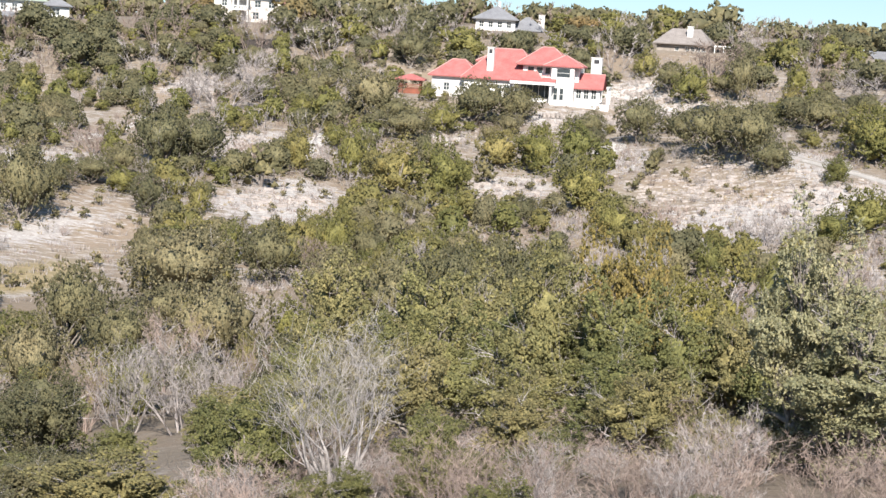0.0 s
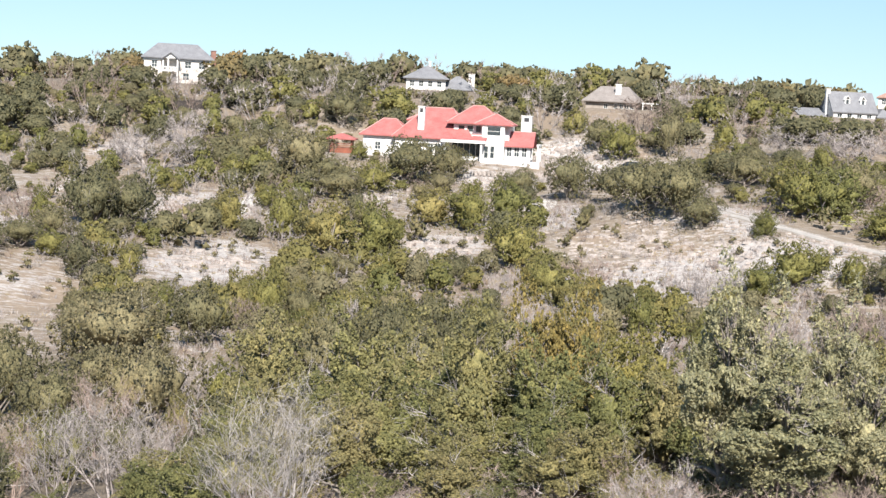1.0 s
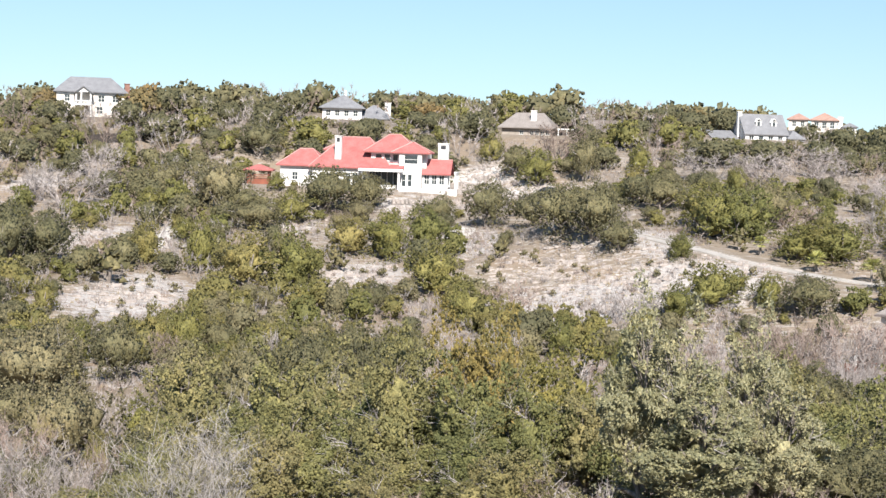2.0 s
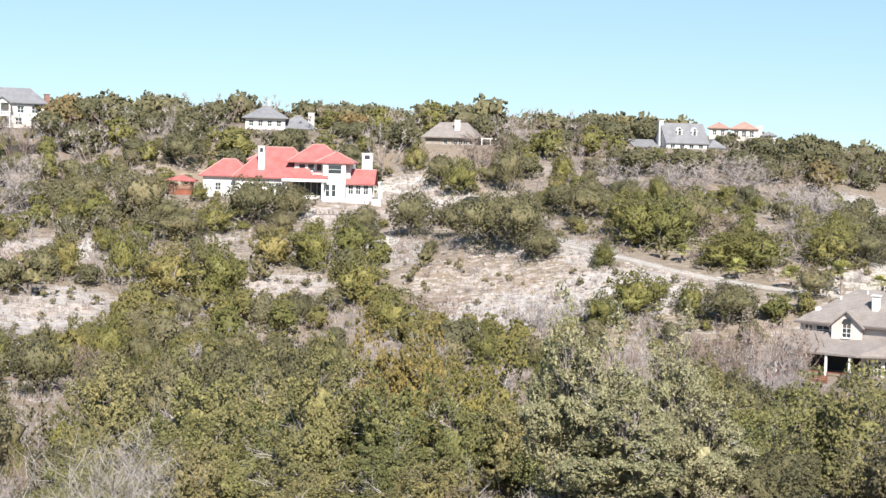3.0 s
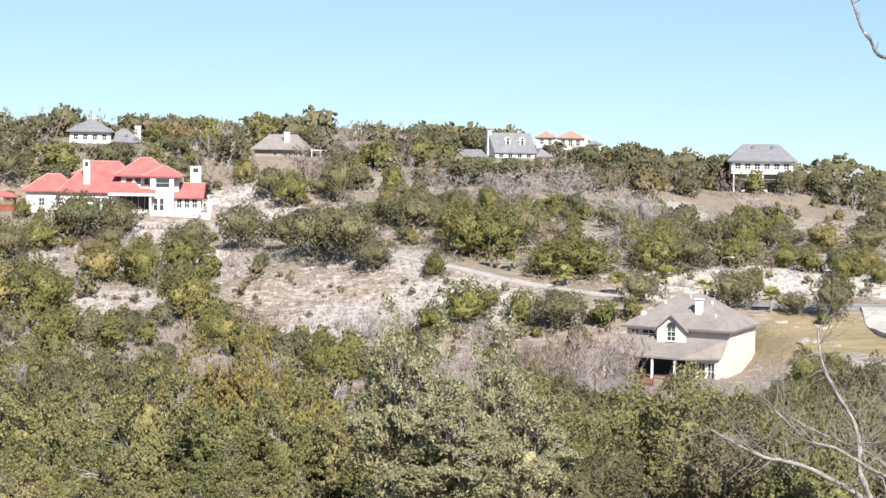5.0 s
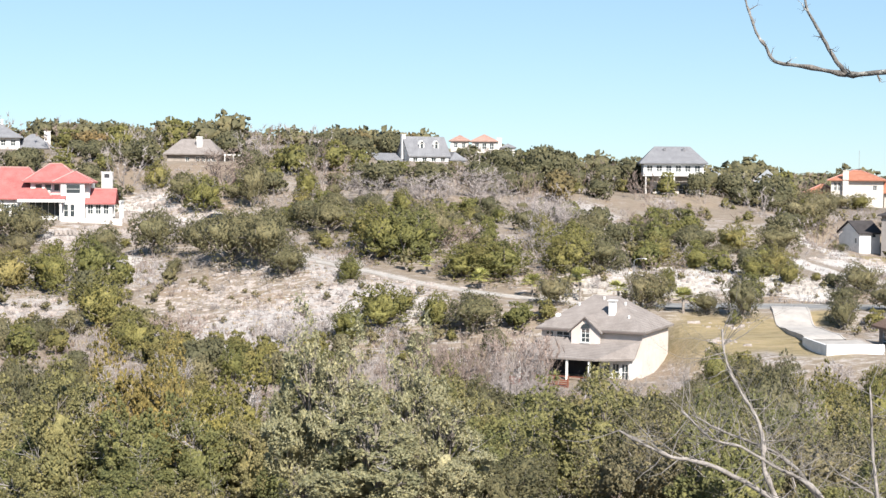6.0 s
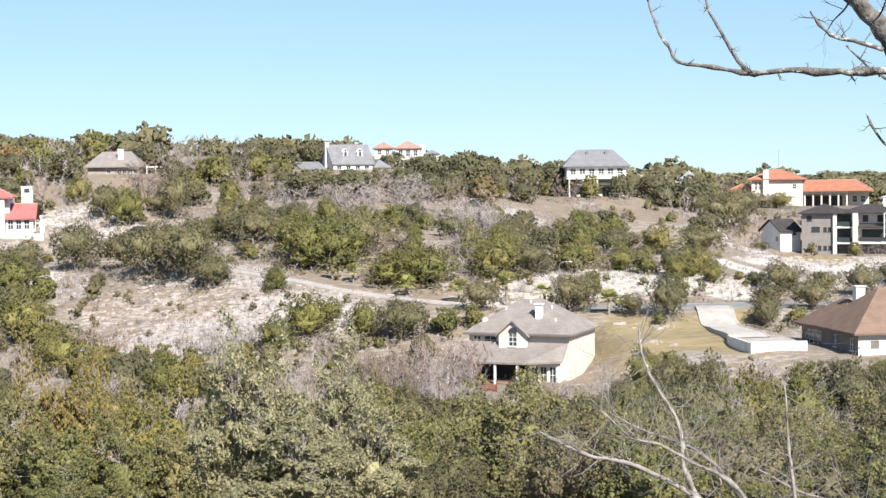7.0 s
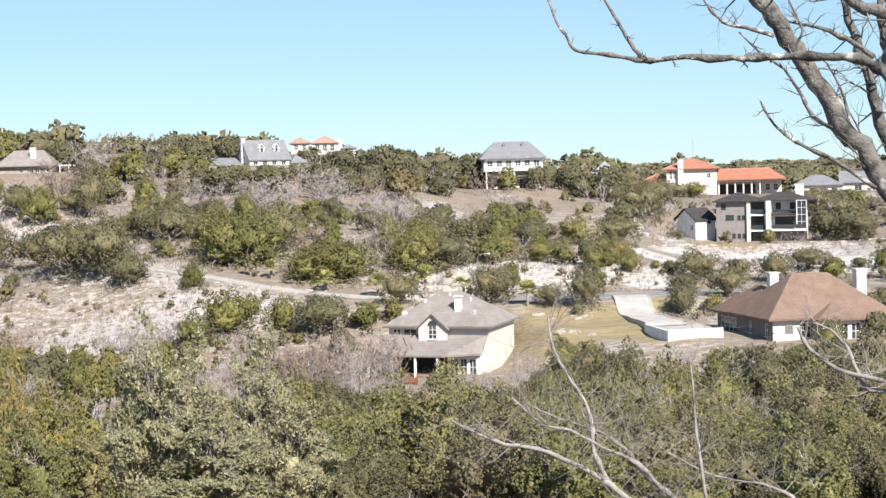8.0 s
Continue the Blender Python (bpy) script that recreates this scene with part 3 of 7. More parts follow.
def play_house():
    p = thing("playhouse", -65.6, 279.5, 22.3, 6, "small wooden play house with a red roof and slide", "playhouse")
    p.scale = (1.3, 1.2, 1.15)
    for x in (0, 2.9):
        for y in (0, 2.4):
            part("post", boxed(x - 0.1, x + 0.1, y - 0.1, y + 0.1, -0.3, 2.4), CEDARWOOD, p)
    part("roof", hip(0, 2.9, 0, 2.4, 2.4, 0.8, 0.7), RED_TILE, p)
    part("deck", boxed(-0.2, 3.1, -0.2, 2.6, 0.7, 0.85), CEDARWOOD, p)
    for z in (0.95, 1.2, 1.45):
        part("rail", boxed(-0.2, 3.1, -0.25, -0.17, z, z + 0.12), CEDARWOOD, p)
    part("skirt", boxed(-0.15, 3.05, -0.2, -0.12, -0.4, 0.7), CEDARWOOD, p)
    slide = part("slide", boxed(0, 3.2, -0.35, 0.35, -0.06, 0.06), plain("yellow plastic", (0.62, 0.42, 0.16), 0.4), p, "yellow plastic slide")
    slide.matrix_basis = pose(3.1, 1.2, 0.9, 0, -22, 0) @ pose(0, 0, 0, 0, 44, 0)


def columned_house():
    h = thing("house", -116.4, 315.4, 34.6, 20, "cream house with a white columned porch and grey hip roof", "house")
    block(h, 0, 14.5, 2, 11, -1.0, 5.4, CREAM, front=row(0.5, 4, 1, 1.2, 3.2, 4.7) + row(8, 14, 2, 1.4, 3.2, 4.7) + row(7.5, 14, 2, 1.4, 0.6, 2.2))
    part("roof", hip(0, 14.5, 2, 11, 5.4, 3.3, 0.7, 3.6), BLUE_SHINGLE, h)
    part("frieze", boxed(-0.1, 14.6, 1.86, 1.98, 4.7, 5.15), TRIM, h)
    part("balcony", boxed(3.9, 7.4, -0.5, 1.84, 2.4, 2.65), TRIM, h)
    part("railing", boxed(3.9, 7.4, -0.5, -0.42, 3.2, 3.4), TRIM, h)
    for x in (4.1, 5.2, 7.2):
        column(h, x, -0.2, -1.0, 5.2, 0.2)
    part("roof", gable(3.9, 7.4, -0.6, 4, 5.3, 1.25, "y", 0.3), BLUE_SHINGLE, h)
    gable_wall(h, (3.9, -0.5), (7.4, -0.5), 5.2, 1.15, WHITE)
    chimney(h, 15.1, 6.0, -1.0, 7.4, 1.1, 2.4, BRICK)


def hilltop_white_house():
    h = thing("house", -153.5, 288.5, 30.0, 26, "white two-storey house with green grey roofs", "house")
    block(h, 0, 9.5, 1, 10, -1, 6.2, WHITE, front=row(0.3, 9.2, 4, 1.1, 0.8, 2.3) + row(0.3, 9.2, 4, 1.1, 3.9, 5.3))
    part("roof", hip(0, 9.5, 1, 10, 6.2, 2.4, 0.8), shingle("green grey shingle", (0.30, 0.33, 0.29), (0.42, 0.45, 0.41)), h)
    block(h, 9.5, 14.6, 0, 8, -1, 5.4, WHITE, front=[(1.6, 3.2, 0.6, 2.3), (1.6, 3.2, 3.4, 4.8)])
    part("roof", hip(9.5, 14.6, 0, 8, 5.4, 1.8, 0.7), BLUE_SHINGLE, h)
    part("roof", shed(0, 9.5, -1.6, 1, 2.7, 3.7), BLUE_SHINGLE, h)
    for x in (0.4, 4.6, 8.9):
        column(h, x, -1.3, -1, 2.6, 0.16)


def slate_roofed_house():
    h = thing("house", -65.3, 350.3, 33.9, 6, "pale house with blue grey hip roofs and a chimney", "house")
    block(h, 0.5, 10.5, 0, 10, -1.0, 5.0, WHITE, front=row(0.3, 9.6, 4, 1.2, 3.0, 4.4) + row(0.3, 9.6, 3, 1.2, 0.5, 2.0))
    part("roof", hip(0.5, 10.5, 0, 10, 5.0, 3.2, 0.9), BLUE_SHINGLE, h)
    block(h, 10.5, 18.0, 1, 9, -1.0, 2.6, CREAM, front=row(0.2, 7.2, 3, 1.3, 0.4, 2.0))
    part("roof", hip(9.0, 18.0, 1, 9, 2.7, 3.2, 0.8), BLUE_SHINGLE, h)
    chimney(h, 17.0, 4, 2.0, 6.4, 1.5, 1.2)
    chimney(h, 6.0, 5, 7.0, 9.0, 0.5, 0.5)
    h.scale.x = 0.92


def low_hip_house():
    h = thing("house", -20.6, 318.6, 32.2, -6, "low limestone house with a broad grey hip roof", "house")
    block(h, 0, 12.6, 0, 10, -1.0, 2.8, SHADED_LIMESTONE, front=[(4.6, 5.6, 0.4, 2.2)] + row(7.0, 12.4, 4, 1.0, 0.3, 2.3), left=[(3, 5, 0.6, 2.2)])
    part("roof", hip(0, 12.6, 0, 10, 2.8, 3.2, 0.9, 3.6), GREY_SHINGLE, h)
    chimney(h, 7.8, 2.2, 2.6, 6.3, 1.4, 1.0)
    for x in (14.4, 16.6, 19.0):
        part("pergola_post", boxed(x - 0.1, x + 0.1, 0.4, 0.6, -1.2, 2.5), TRIM, h)
    part("pergola_beam", boxed(14.2, 19.2, 0.4, 0.6, 2.5, 2.75), TRIM, h)
    h.scale.x = 0.83


def dormer_house():
    h = thing("house", 31.1, 329.6, 35.5, 17, "white house with steep grey roof and two dormers", "house")
    block(h, 0, 9.4, 0, 7, -5.0, 0.2, WHITE, front=row(0.3, 9.1, 4, 1.1, -2.2, -0.6), left=[(2.6, 3.6, -1.6, -0.3)])
    part("roof", gable(0, 9.4, 0, 7, 0.2, 3.9, "x", 0.4), BLUE_SHINGLE, h)
    gable_wall(h, (0.0, 7), (0.0, 0), 0.1, 3.6, WHITE)
    gable_wall(h, (9.4, 0), (9.4, 7), 0.1, 3.6, WHITE)
    for x in (3.4, 6.9):
        d = part("dormer", boxed(x - 0.6, x + 0.6, 1.2, 3.0, 1.2, 2.5), WHITE, h)
        part("dormer_roof", gable(x - 0.6, x + 0.6, 1.2, 3.2, 2.5, 0.7, "y", 0.15, 0.12), TRIM, d)
        part("pane", boxed(x - 0.3, x + 0.3, 1.17, 1.22, 1.5, 2.4), GLASS, d)
    chimney(h, -0.2, 3.4, -1.0, 4.4, 0.9, 0.8, WHITE)
    block(h, -6.5, -0.6, 2.5, 7, -5.0, -1.4, WHITE, front=[(1.4, 2.6, -3.4, -2.0)])
    part("roof", shed(-6.7, -0.5, 2.0, 7.2, -1.4, 0.4), BLUE_SHINGLE, h)
    block(h, 9.9, 13.2, -0.5, 6, -6.0, -1.0, WHITE, front=[(0.6, 1.4, -3.6, -2.0), (2.0, 2.8, -3.6, -2.0)])
    part("roof", hip(9.7, 13.2, -0.5, 6, -1.0, 1.8, 0.4), BLUE_SHINGLE, h)


def tiled_hilltop_house():
    h = thing("house", 46.2, 379.5, 35.0, -8, "distant cream house with dusty pink tile roofs behind trees", "house")
    block(h, 0, 4.6, 0, 6, -1, 5.0, CREAM, front=row(0.3, 4.3, 2, 1.0, 3.2, 4.5))
    part("roof", hip(0, 4.6, 0, 6, 5.0, 1.5, 0.5), DUSTY_TILE, h)
    block(h, 5.4, 11.6, -1, 7, -1, 4.9, CREAM, front=row(0.3, 5.9, 3, 1.1, 2.8, 4.3))
    part("roof", hip(5.4, 11.6, -1, 7, 4.9, 1.8, 0.5, 2.6), DUSTY_TILE, h)
    chimney(h, 12.3, 1, 2, 5.6, 1.2, 1.0, WHITE)
    block(h, 12.9, 16.2, 0, 5, -1, 3.4, WHITE, front=row(0.3, 3.0, 2, 0.8, 1.6, 2.8))
    part("roof", hip(12.9, 16.2, 0, 5, 3.4, 1.0, 0.4), BLUE_SHINGLE, h)


def stilted_house():
    h = thing("house", 78.9, 313.4, 27.1, -11, "hillside house on tall white columns with grey hip roof", "house")
    block(h, 0.6, 13.2, 0, 10, 4.4, 6.9, WHITE, front=row(0.3, 12.3, 6, 1.25, 4.9, 6.4), left=row(0.5, 9, 3, 1.2, 4.9, 6.4))
    part("roof", hip(0.6, 13.2, 0, 10, 6.9, 3.6, 0.9, 3.4), BLUE_SHINGLE, h)
    for x in (1.0, 3.9, 6.9, 9.9, 12.8):
        column(h, x, -1.6, -1.0, 4.2, 0.2)
    part("deck", boxed(0.4, 13.4, -2.0, 0.0, 4.1, 4.35), TRIM, h)
    part("railing", boxed(0.4, 13.4, -2.05, -1.97, 5.1, 5.2), TRIM, h)
    block(h, 2.5, 13.0, 1.5, 9, -1.0, 4.1, CREAM, front=row(0.5, 10, 4, 1.6, 0.2, 2.4))
    part("patio", boxed(1.5, 8.5, -5.5, 1.5, -2.4, -0.9), CONCRETE, h)
    for x in (5.2, 9.2):
        part("vent", boxed(x - 0.25, x + 0.25, 3.2, 3.7, 9.4, 10.2), BLUE_SHINGLE, h)


def clay_roofed_mansion():
    h = thing("mansion", 140.1, 379.6, 23.65, -21.2, "cream mansion with orange clay tile roofs and arcade", "house")
    block(h, 0, 6, 2, 10, -1, 3.8, CREAM, front=row(0.3, 5.7, 2, 1.2, 0.8, 2.6))
    part("roof", hip(-0.5, 8, 2, 10, 3.9, 2.2, 0.9), ORANGE_TILE, h)
    block(h, 6, 19.5, -0.5, 11, -1, 7.2, CREAM, front=[(0.8, 1.5, 4.4, 6.6), (1.8, 2.5, 4.4, 6.6), (2.8, 3.4, 4.4, 6.6), (8.0, 8.8, 1.0, 2.4), (10.8, 11.8, 4.6, 5.8)])
    part("roof", hip(6, 19.5, -0.5, 11, 7.2, 2.6, 1.0), ORANGE_TILE, h)
    chimney(h, 9.8, -1.0, -1, 9.6, 1.5, 1.0, CREAM)
    block(h, 19.5, 37.0, 4, 13, -1, 3.8, CREAM, front=row(10.6, 17.0, 3, 1.2, 0.9, 2.6))
    part("roof", hip(17.0, 37.0, 1.0, 13, 4.0, 2.8, 1.0, 4.0), ORANGE_TILE, h)
    for i in range(6):
        column(h, 20.0 + i * 2.2, 1.2, -1, 3.4, 0.26, CREAM)
    part("arcade_beam", boxed(19.5, 31.4, 0.9, 1.5, 3.2, 3.8), CREAM, h)
    # dark slab before the wall paints the shade behind the arcade
    part("recess", boxed(19.6, 30.0, 3.85, 3.98, -0.6, 2.6), DARK, h)
    mast = bmesh.new()
    box(mast, 13.2, 13.3, 5, 5.1, 9.5, 15.0)
    part("mast", mast, METAL, h)
    h.scale.x = 0.97
    ridge_caps(h, RIDGE)


def modern_house():
    h = thing("modern_house", 111.6, 264.0, 16.2, -30, "three-storey grey modern house with charcoal roof and balconies", "house")
    h.scale.x = 0.9
    block(h, 0, 6.4, 0, 9, -0.6, 8.1, GREY,
          front=[(1.9, 3.6, 4.6, 5.5), (4.3, 5.0, 4.6, 5.4), (5.2, 5.9, 4.6, 5.4), (1.0, 2.0, 6.6, 7.6), (1.3, 2.4, 0.9, 2.4), (3.2, 3.9, 1.2, 2.0), (4.3, 5.0, 1.2, 2.0), (5.3, 6.0, 1.2, 2.0)], bars=(1, 1), trim=DARK)
    part("roof", hip(0, 8.0, 0, 9, 8.1, 1.6, 0.8), DARK_SHINGLE, h)
    # balcony bay
    block(h, 6.4, 10.2, 2.0, 9, -0.6, 8.1, WHITE, front=[(0.5, 3.2, 0.1, 2.2), (0.5, 3.2, 3.0, 5.2), (0.5, 3.2, 6.0, 7.8)], bars=(3, 1), trim=DARK)
    for z in (2.6, 5.5):
        part("balcony", boxed(6.4, 10.4, -0.2, 2.0, z - 0.25, z), TRIM, h)
        part("railing", boxed(6.5, 10.3, -0.18, -0.12, z + 0.1, z + 0.95), GLASS, h)
    part("pillar", boxed(6.3, 7.0, -0.5, 0.2, -0.6, 8.0), WHITE, h)
    part("stone_pier", boxed(10.2, 11.2, -0.8, 3.0, -0.6, 8.0), PEACH, h, "pale limestone pier")
    # open side with terraces
    block(h, 11.2, 17.8, 2.2, 9.5, -0.6, 8.1, WHITE, front=[(0.7, 1.8, 6.4, 7.6), (3.6, 4.8, 6.4, 7.6), (0.5, 5.5, 3.0, 5.0)], bars=(1, 1), trim=DARK)
    part("canopy", shed(11.2, 17.0, -0.6, 2.2, 5.5, 6.1), DARK_SHINGLE, h)
    part("terrace", boxed(11.2, 18.4, -0.8, 2.2, 2.4, 2.7), TRIM, h)
    part("railing", boxed(11.3, 18.3, -0.78, -0.72, 2.9, 3.6), DARK, h)
    part("undercroft", boxed(11.4, 17.6, 1.9, 2.15, -0.5, 2.3), TAUPE, h)
    part("roof", hip(8.0, 18.6, 1.0, 9.5, 8.1, 1.5, 0.9), DARK_SHINGLE, h)
    wall(h, (16.3, -0.7), (18.4, -0.7), 2.7, 8.05, WHITE, [(0.12, 1.98, 2.8, 7.95)], bars=(2, 4))
    chimney(h, 16.6, 5.0, 8.4, 10.8, 1.6, 1.2, WHITE)
    stair = part("stair", boxed(-0.6, 0.6, 0, 4.6, -0.12, 0.12), DARK, h, "dark outdoor stair")
    stair.matrix_basis = pose(18.9, -0.6, 2.3, -34, 0, -90)
    g = thing("garage", 108.5, 266.6, 18.5, 9, "white garage with charcoal gable roof beside the modern house", "garage")
    block(g, 0, 4.3, 0, 7.2, -1.6, 2.6, WHITE, front=[(2.6, 3.5, 1.5, 2.2)], left=[(5.2, 5.9, 0.4, 1.4)], bars=(1, 1))
    part("roof", gable(0, 4.3, 0, 7.2, 2.6, 2.0, "x", 0.4), DARK_SHINGLE, g)
    gable_wall(g, (-0.02, 7.2), (-0.02, 0), 2.5, 1.8, WHITE)


def brown_roofed_house():
    h = thing("house", 71.2, 152.9, 10.6, 0.5, "house with shade-taupe walls, bright white front and broad brown hip roofs", "house")
    # taupe carries the shade of the left wall in its colour
    block(h, 0, 14, 0, 9, -1, 3.0, TAUPE, front=[(3.4, 4.6, 0.7, 2.4), (7.0, 8.2, 0.7, 2.4), (8.6, 9.8, 0.7, 2.4), (12, 13.2, 0.7, 2.4)], left=[(2.4, 3.3, 0.9, 2.3), (6.6, 7.6, 0.9, 2.3)])
    part("roof", hip(0, 14, 0, 10, 3.0, 4.5, 0.8, 5.6), BROWN_SHINGLE, h)
    # thin white sheet over the taupe paints the sunlit part of the front
    wall(h, (0.0, -0.06), (3.2, -0.06), -1, 2.95, WHITE, [(1.4, 2.4, 1.2, 2.1)], thick=0.05)
    block(h, 0.0, 7.0, 9, 15, -1, 2.9, TAUPE, left=[(0.6, 5.2, 0.0, 2.3)], bars=(4, 4))
    part("roof", hip(0, 7.0, 6, 15, 2.9, 3.0, 0.7), BROWN_SHINGLE, h)
    block(h, 5.0, 10.0, -2.0, 0, -1, 2.9, WHITE, front=row(0.3, 4.7, 3, 1.1, 0.5, 2.3), left=[(0.3, 1.1, 0.6, 2.3)])
    part("roof", hip(4.6, 10.4, -2.2, 4, 2.9, 1.5, 0.5), BROWN_SHINGLE, h)
    chimney(h, 3.9, 8.0, 3.0, 7.4, 1.1, 0.9)
    chimney(h, 12.7, 4.0, 3.0, 7.7, 1.2, 1.0)


def grey_roofed_house():
    h = thing("house", 31.7, 170.8, 7.2, -31, "cream two-storey house with grey shingle roofs and deck", "house")
    # upper storey
    block(h, 0, 12.8, 0, 10.5, -1.0, 6.0, PEACH, front=[(0.5, 1.5, 4.6, 5.6), (1.9, 3.6, 4.6, 5.6), (9.2, 10.4, 1.0, 2.6), (7.8, 8.8, 1.0, 2.6), (10.8, 11.8, 1.0, 2.6)])
    part("roof", hip(0, 12.8, 0, 10.5, 6.0, 3.5, 0.55, 5.4), GREY_SHINGLE, h)
    part("gutter", boxed(-0.6, 13.4, -0.66, -0.55, 5.72, 5.9), plain("dark gutter", (0.16, 0.13, 0.12), 0.5), h)
    # gabled bay with arched window
    wall(h, (4.1, -0.7), (7.7, -0.7), 3.6, 6.0, PEACH, [(1.25, 2.35, 4.5, 6.0, 1)])
    gable_wall(h, (4.1, -0.7), (7.7, -0.7), 6.0, 1.35, PEACH)
    part("roof", gable(4.1, 7.7, -0.7, 4.5, 6.0, 1.5, "y", 0.35, 0.16), GREY_SHINGLE, h)
    win = window(h, pose(5.9, -0.75, 4.5), 1.1, 1.6, (2, 3))
    arch = bmesh.new()
    ring = [(0.55 * math.cos(a * math.pi / 10), 0.55 * math.sin(a * math.pi / 10)) for a in range(11)]
    solid(arch, [(c, -0.03, 1.6 + s) for c, s in ring], [(c, 0.02, 1.6 + s) for c, s in ring])
    part("fanlight", arch, GLASS, win)
    chimney(h, 8.3, 2.2, 6.0, 9.1, 0.8, 0.7)
    # lower roof over the back porch
    low = bmesh.new()
    solid(low, [(-1.6, -4.2, 2.85), (8.4, -4.2, 2.85), (12.4, -1.6, 2.85), (12.6, 0.0, 4.7), (0.0, 0.0, 4.7), (-1.6, -1.5, 3.4)],
          [(-1.6, -4.2, 3.05), (8.4, -4.2, 3.05), (12.4, -1.6, 3.05), (12.6, 0.0, 4.95), (0.0, 0.0, 4.95), (-1.6, -1.5, 3.6)])
    part("roof", low, GREY_SHINGLE, h)
    block(h, 8.0, 12.0, -1.4, 0.0, -1.6, 2.9, WHITE, front=row(0.3, 3.7, 3, 0.85, 0.5, 2.4))
    for x in (-1.2, 1.8, 4.8, 7.6):
        part("post", boxed(x - 0.12, x + 0.12, -4.05, -3.8, -0.2, 2.9), TRIM, h)
    # dark slab on the wall paints the shade below the porch roof
    part("recess", boxed(0.2, 7.8, -0.25, -0.1, 0.0, 2.9), DARK, h)
    # raised deck
    part("deck", boxed(-1.5, 6.0, -6.4, 0.0, -0.35, -0.1), CEDARWOOD, h)
    for z in (0.05, 0.28, 0.51, 0.74):
        part("rail", boxed(-1.5, 6.0, -6.42, -6.34, z, z + 0.15), CEDARWOOD, h)
    for x in (-1.4, 0.4, 2.2, 4.0, 5.9):
        part("rail_post", boxed(x - 0.07, x + 0.07, -6.5, -6.42, -2.2, 1.0), CEDARWOOD, h)
    part("base_wall", boxed(-1.5, 6.5, -6.3, -6.0, -3.0, -0.4), STONE, h)
    dish = bmesh.new()
    bmesh.ops.create_cone(dish, cap_ends=True, segments=14, radius1=0.36, radius2=0.15, depth=0.12, matrix=pose(1.6, 1.4, 7.25, 60, 0, 20))
    part("satellite_dish", dish, TRIM, h)
    for x, y in ((3.6, 3.4), (9.4, 3.8), (10.6, 1.6), (6.4, 4.6)):
        top = 6.0 + 3.5 * (y + 0.55) / 5.8
        part("roof_vent", boxed(x - 0.1, x + 0.1, y - 0.1, y + 0.1, top - 0.3, top + 0.3), TRIM, h)
    for x in (-0.9, 0.7, 3.2, 5.0, 6.6):
        part("baluster", boxed(x - 0.05, x + 0.05, -4.0, -3.92, -0.1, 0.9), CEDARWOOD, h)
    part("porch_rail", boxed(-1.3, 7.6, -4.02, -3.9, 0.9, 1.0), CEDARWOOD, h)
    h.scale.x = 0.94


def far_roofs():
    h = thing("house", 178.5, 370.0, 21.0, -27, "distant white house with pale metal roofs", "house")
    block(h, 0, 12, 0, 9, -1, 4.6, WHITE, front=row(0.4, 11.6, 4, 1.3, 1.8, 3.8))
    part("roof", hip(0, 12, 0, 9, 4.6, 2.6, 0.7), BLUE_SHINGLE, h)
    block(h, 12, 21, 1, 9, -1, 5.4, CREAM, front=[(3.4, 5.2, 1.5, 4.2), (6.5, 7.6, 1.5, 3.4)])
    part("roof", gable(12, 21, 1, 9, 5.4, 2.6, "x", 0.6), BLUE_SHINGLE, h)
    k = thing("house", 153.0, 291.0, 18.4, -28, "cream house with grey roof at the hill's edge", "house")
    block(k, 0, 9, 0, 8, -1, 3.8, CREAM, front=row(0.4, 8.6, 3, 1.3, 0.6, 2.6))
    part("roof", hip(0, 9, 0, 8, 3.8, 2.4, 0.7), GREY_SHINGLE, k)
    part("porch_roof", shed(1, 8, -2.6, 0, 2.6, 3.4), GREY_SHINGLE, k)
    for x in (1.3, 4.4, 7.6):
        column(k, x, -2.3, -1, 2.5, 0.16)
    for x, y, z, w in ((99.0, 352.0, 27.5, 9.0), (116.0, 350.0, 26.0, 6.0)):
        d = thing("house", x, y, z, -17, "far house with pale metal hip roof among trees", "house")
        block(d, 0, w, 0, 8, -2, 4.0, WHITE, front=row(0.4, w - 0.4, 3, 1.1, 1.6, 3.2))
        part("roof", hip(0, w, 0, 8, 4.0, 3.2, 0.6), plain("pale metal roof", (0.30, 0.31, 0.33), 0.5), d)


for build in (red_roofed_house, play_house, columned_house, hilltop_white_house, slate_roofed_house, low_hip_house, dormer_house,
              tiled_hilltop_house, stilted_house, clay_roofed_mansion, modern_house, brown_roofed_house, grey_roofed_house, far_roofs):
    build()

# ---- lane, driveway, walls ----


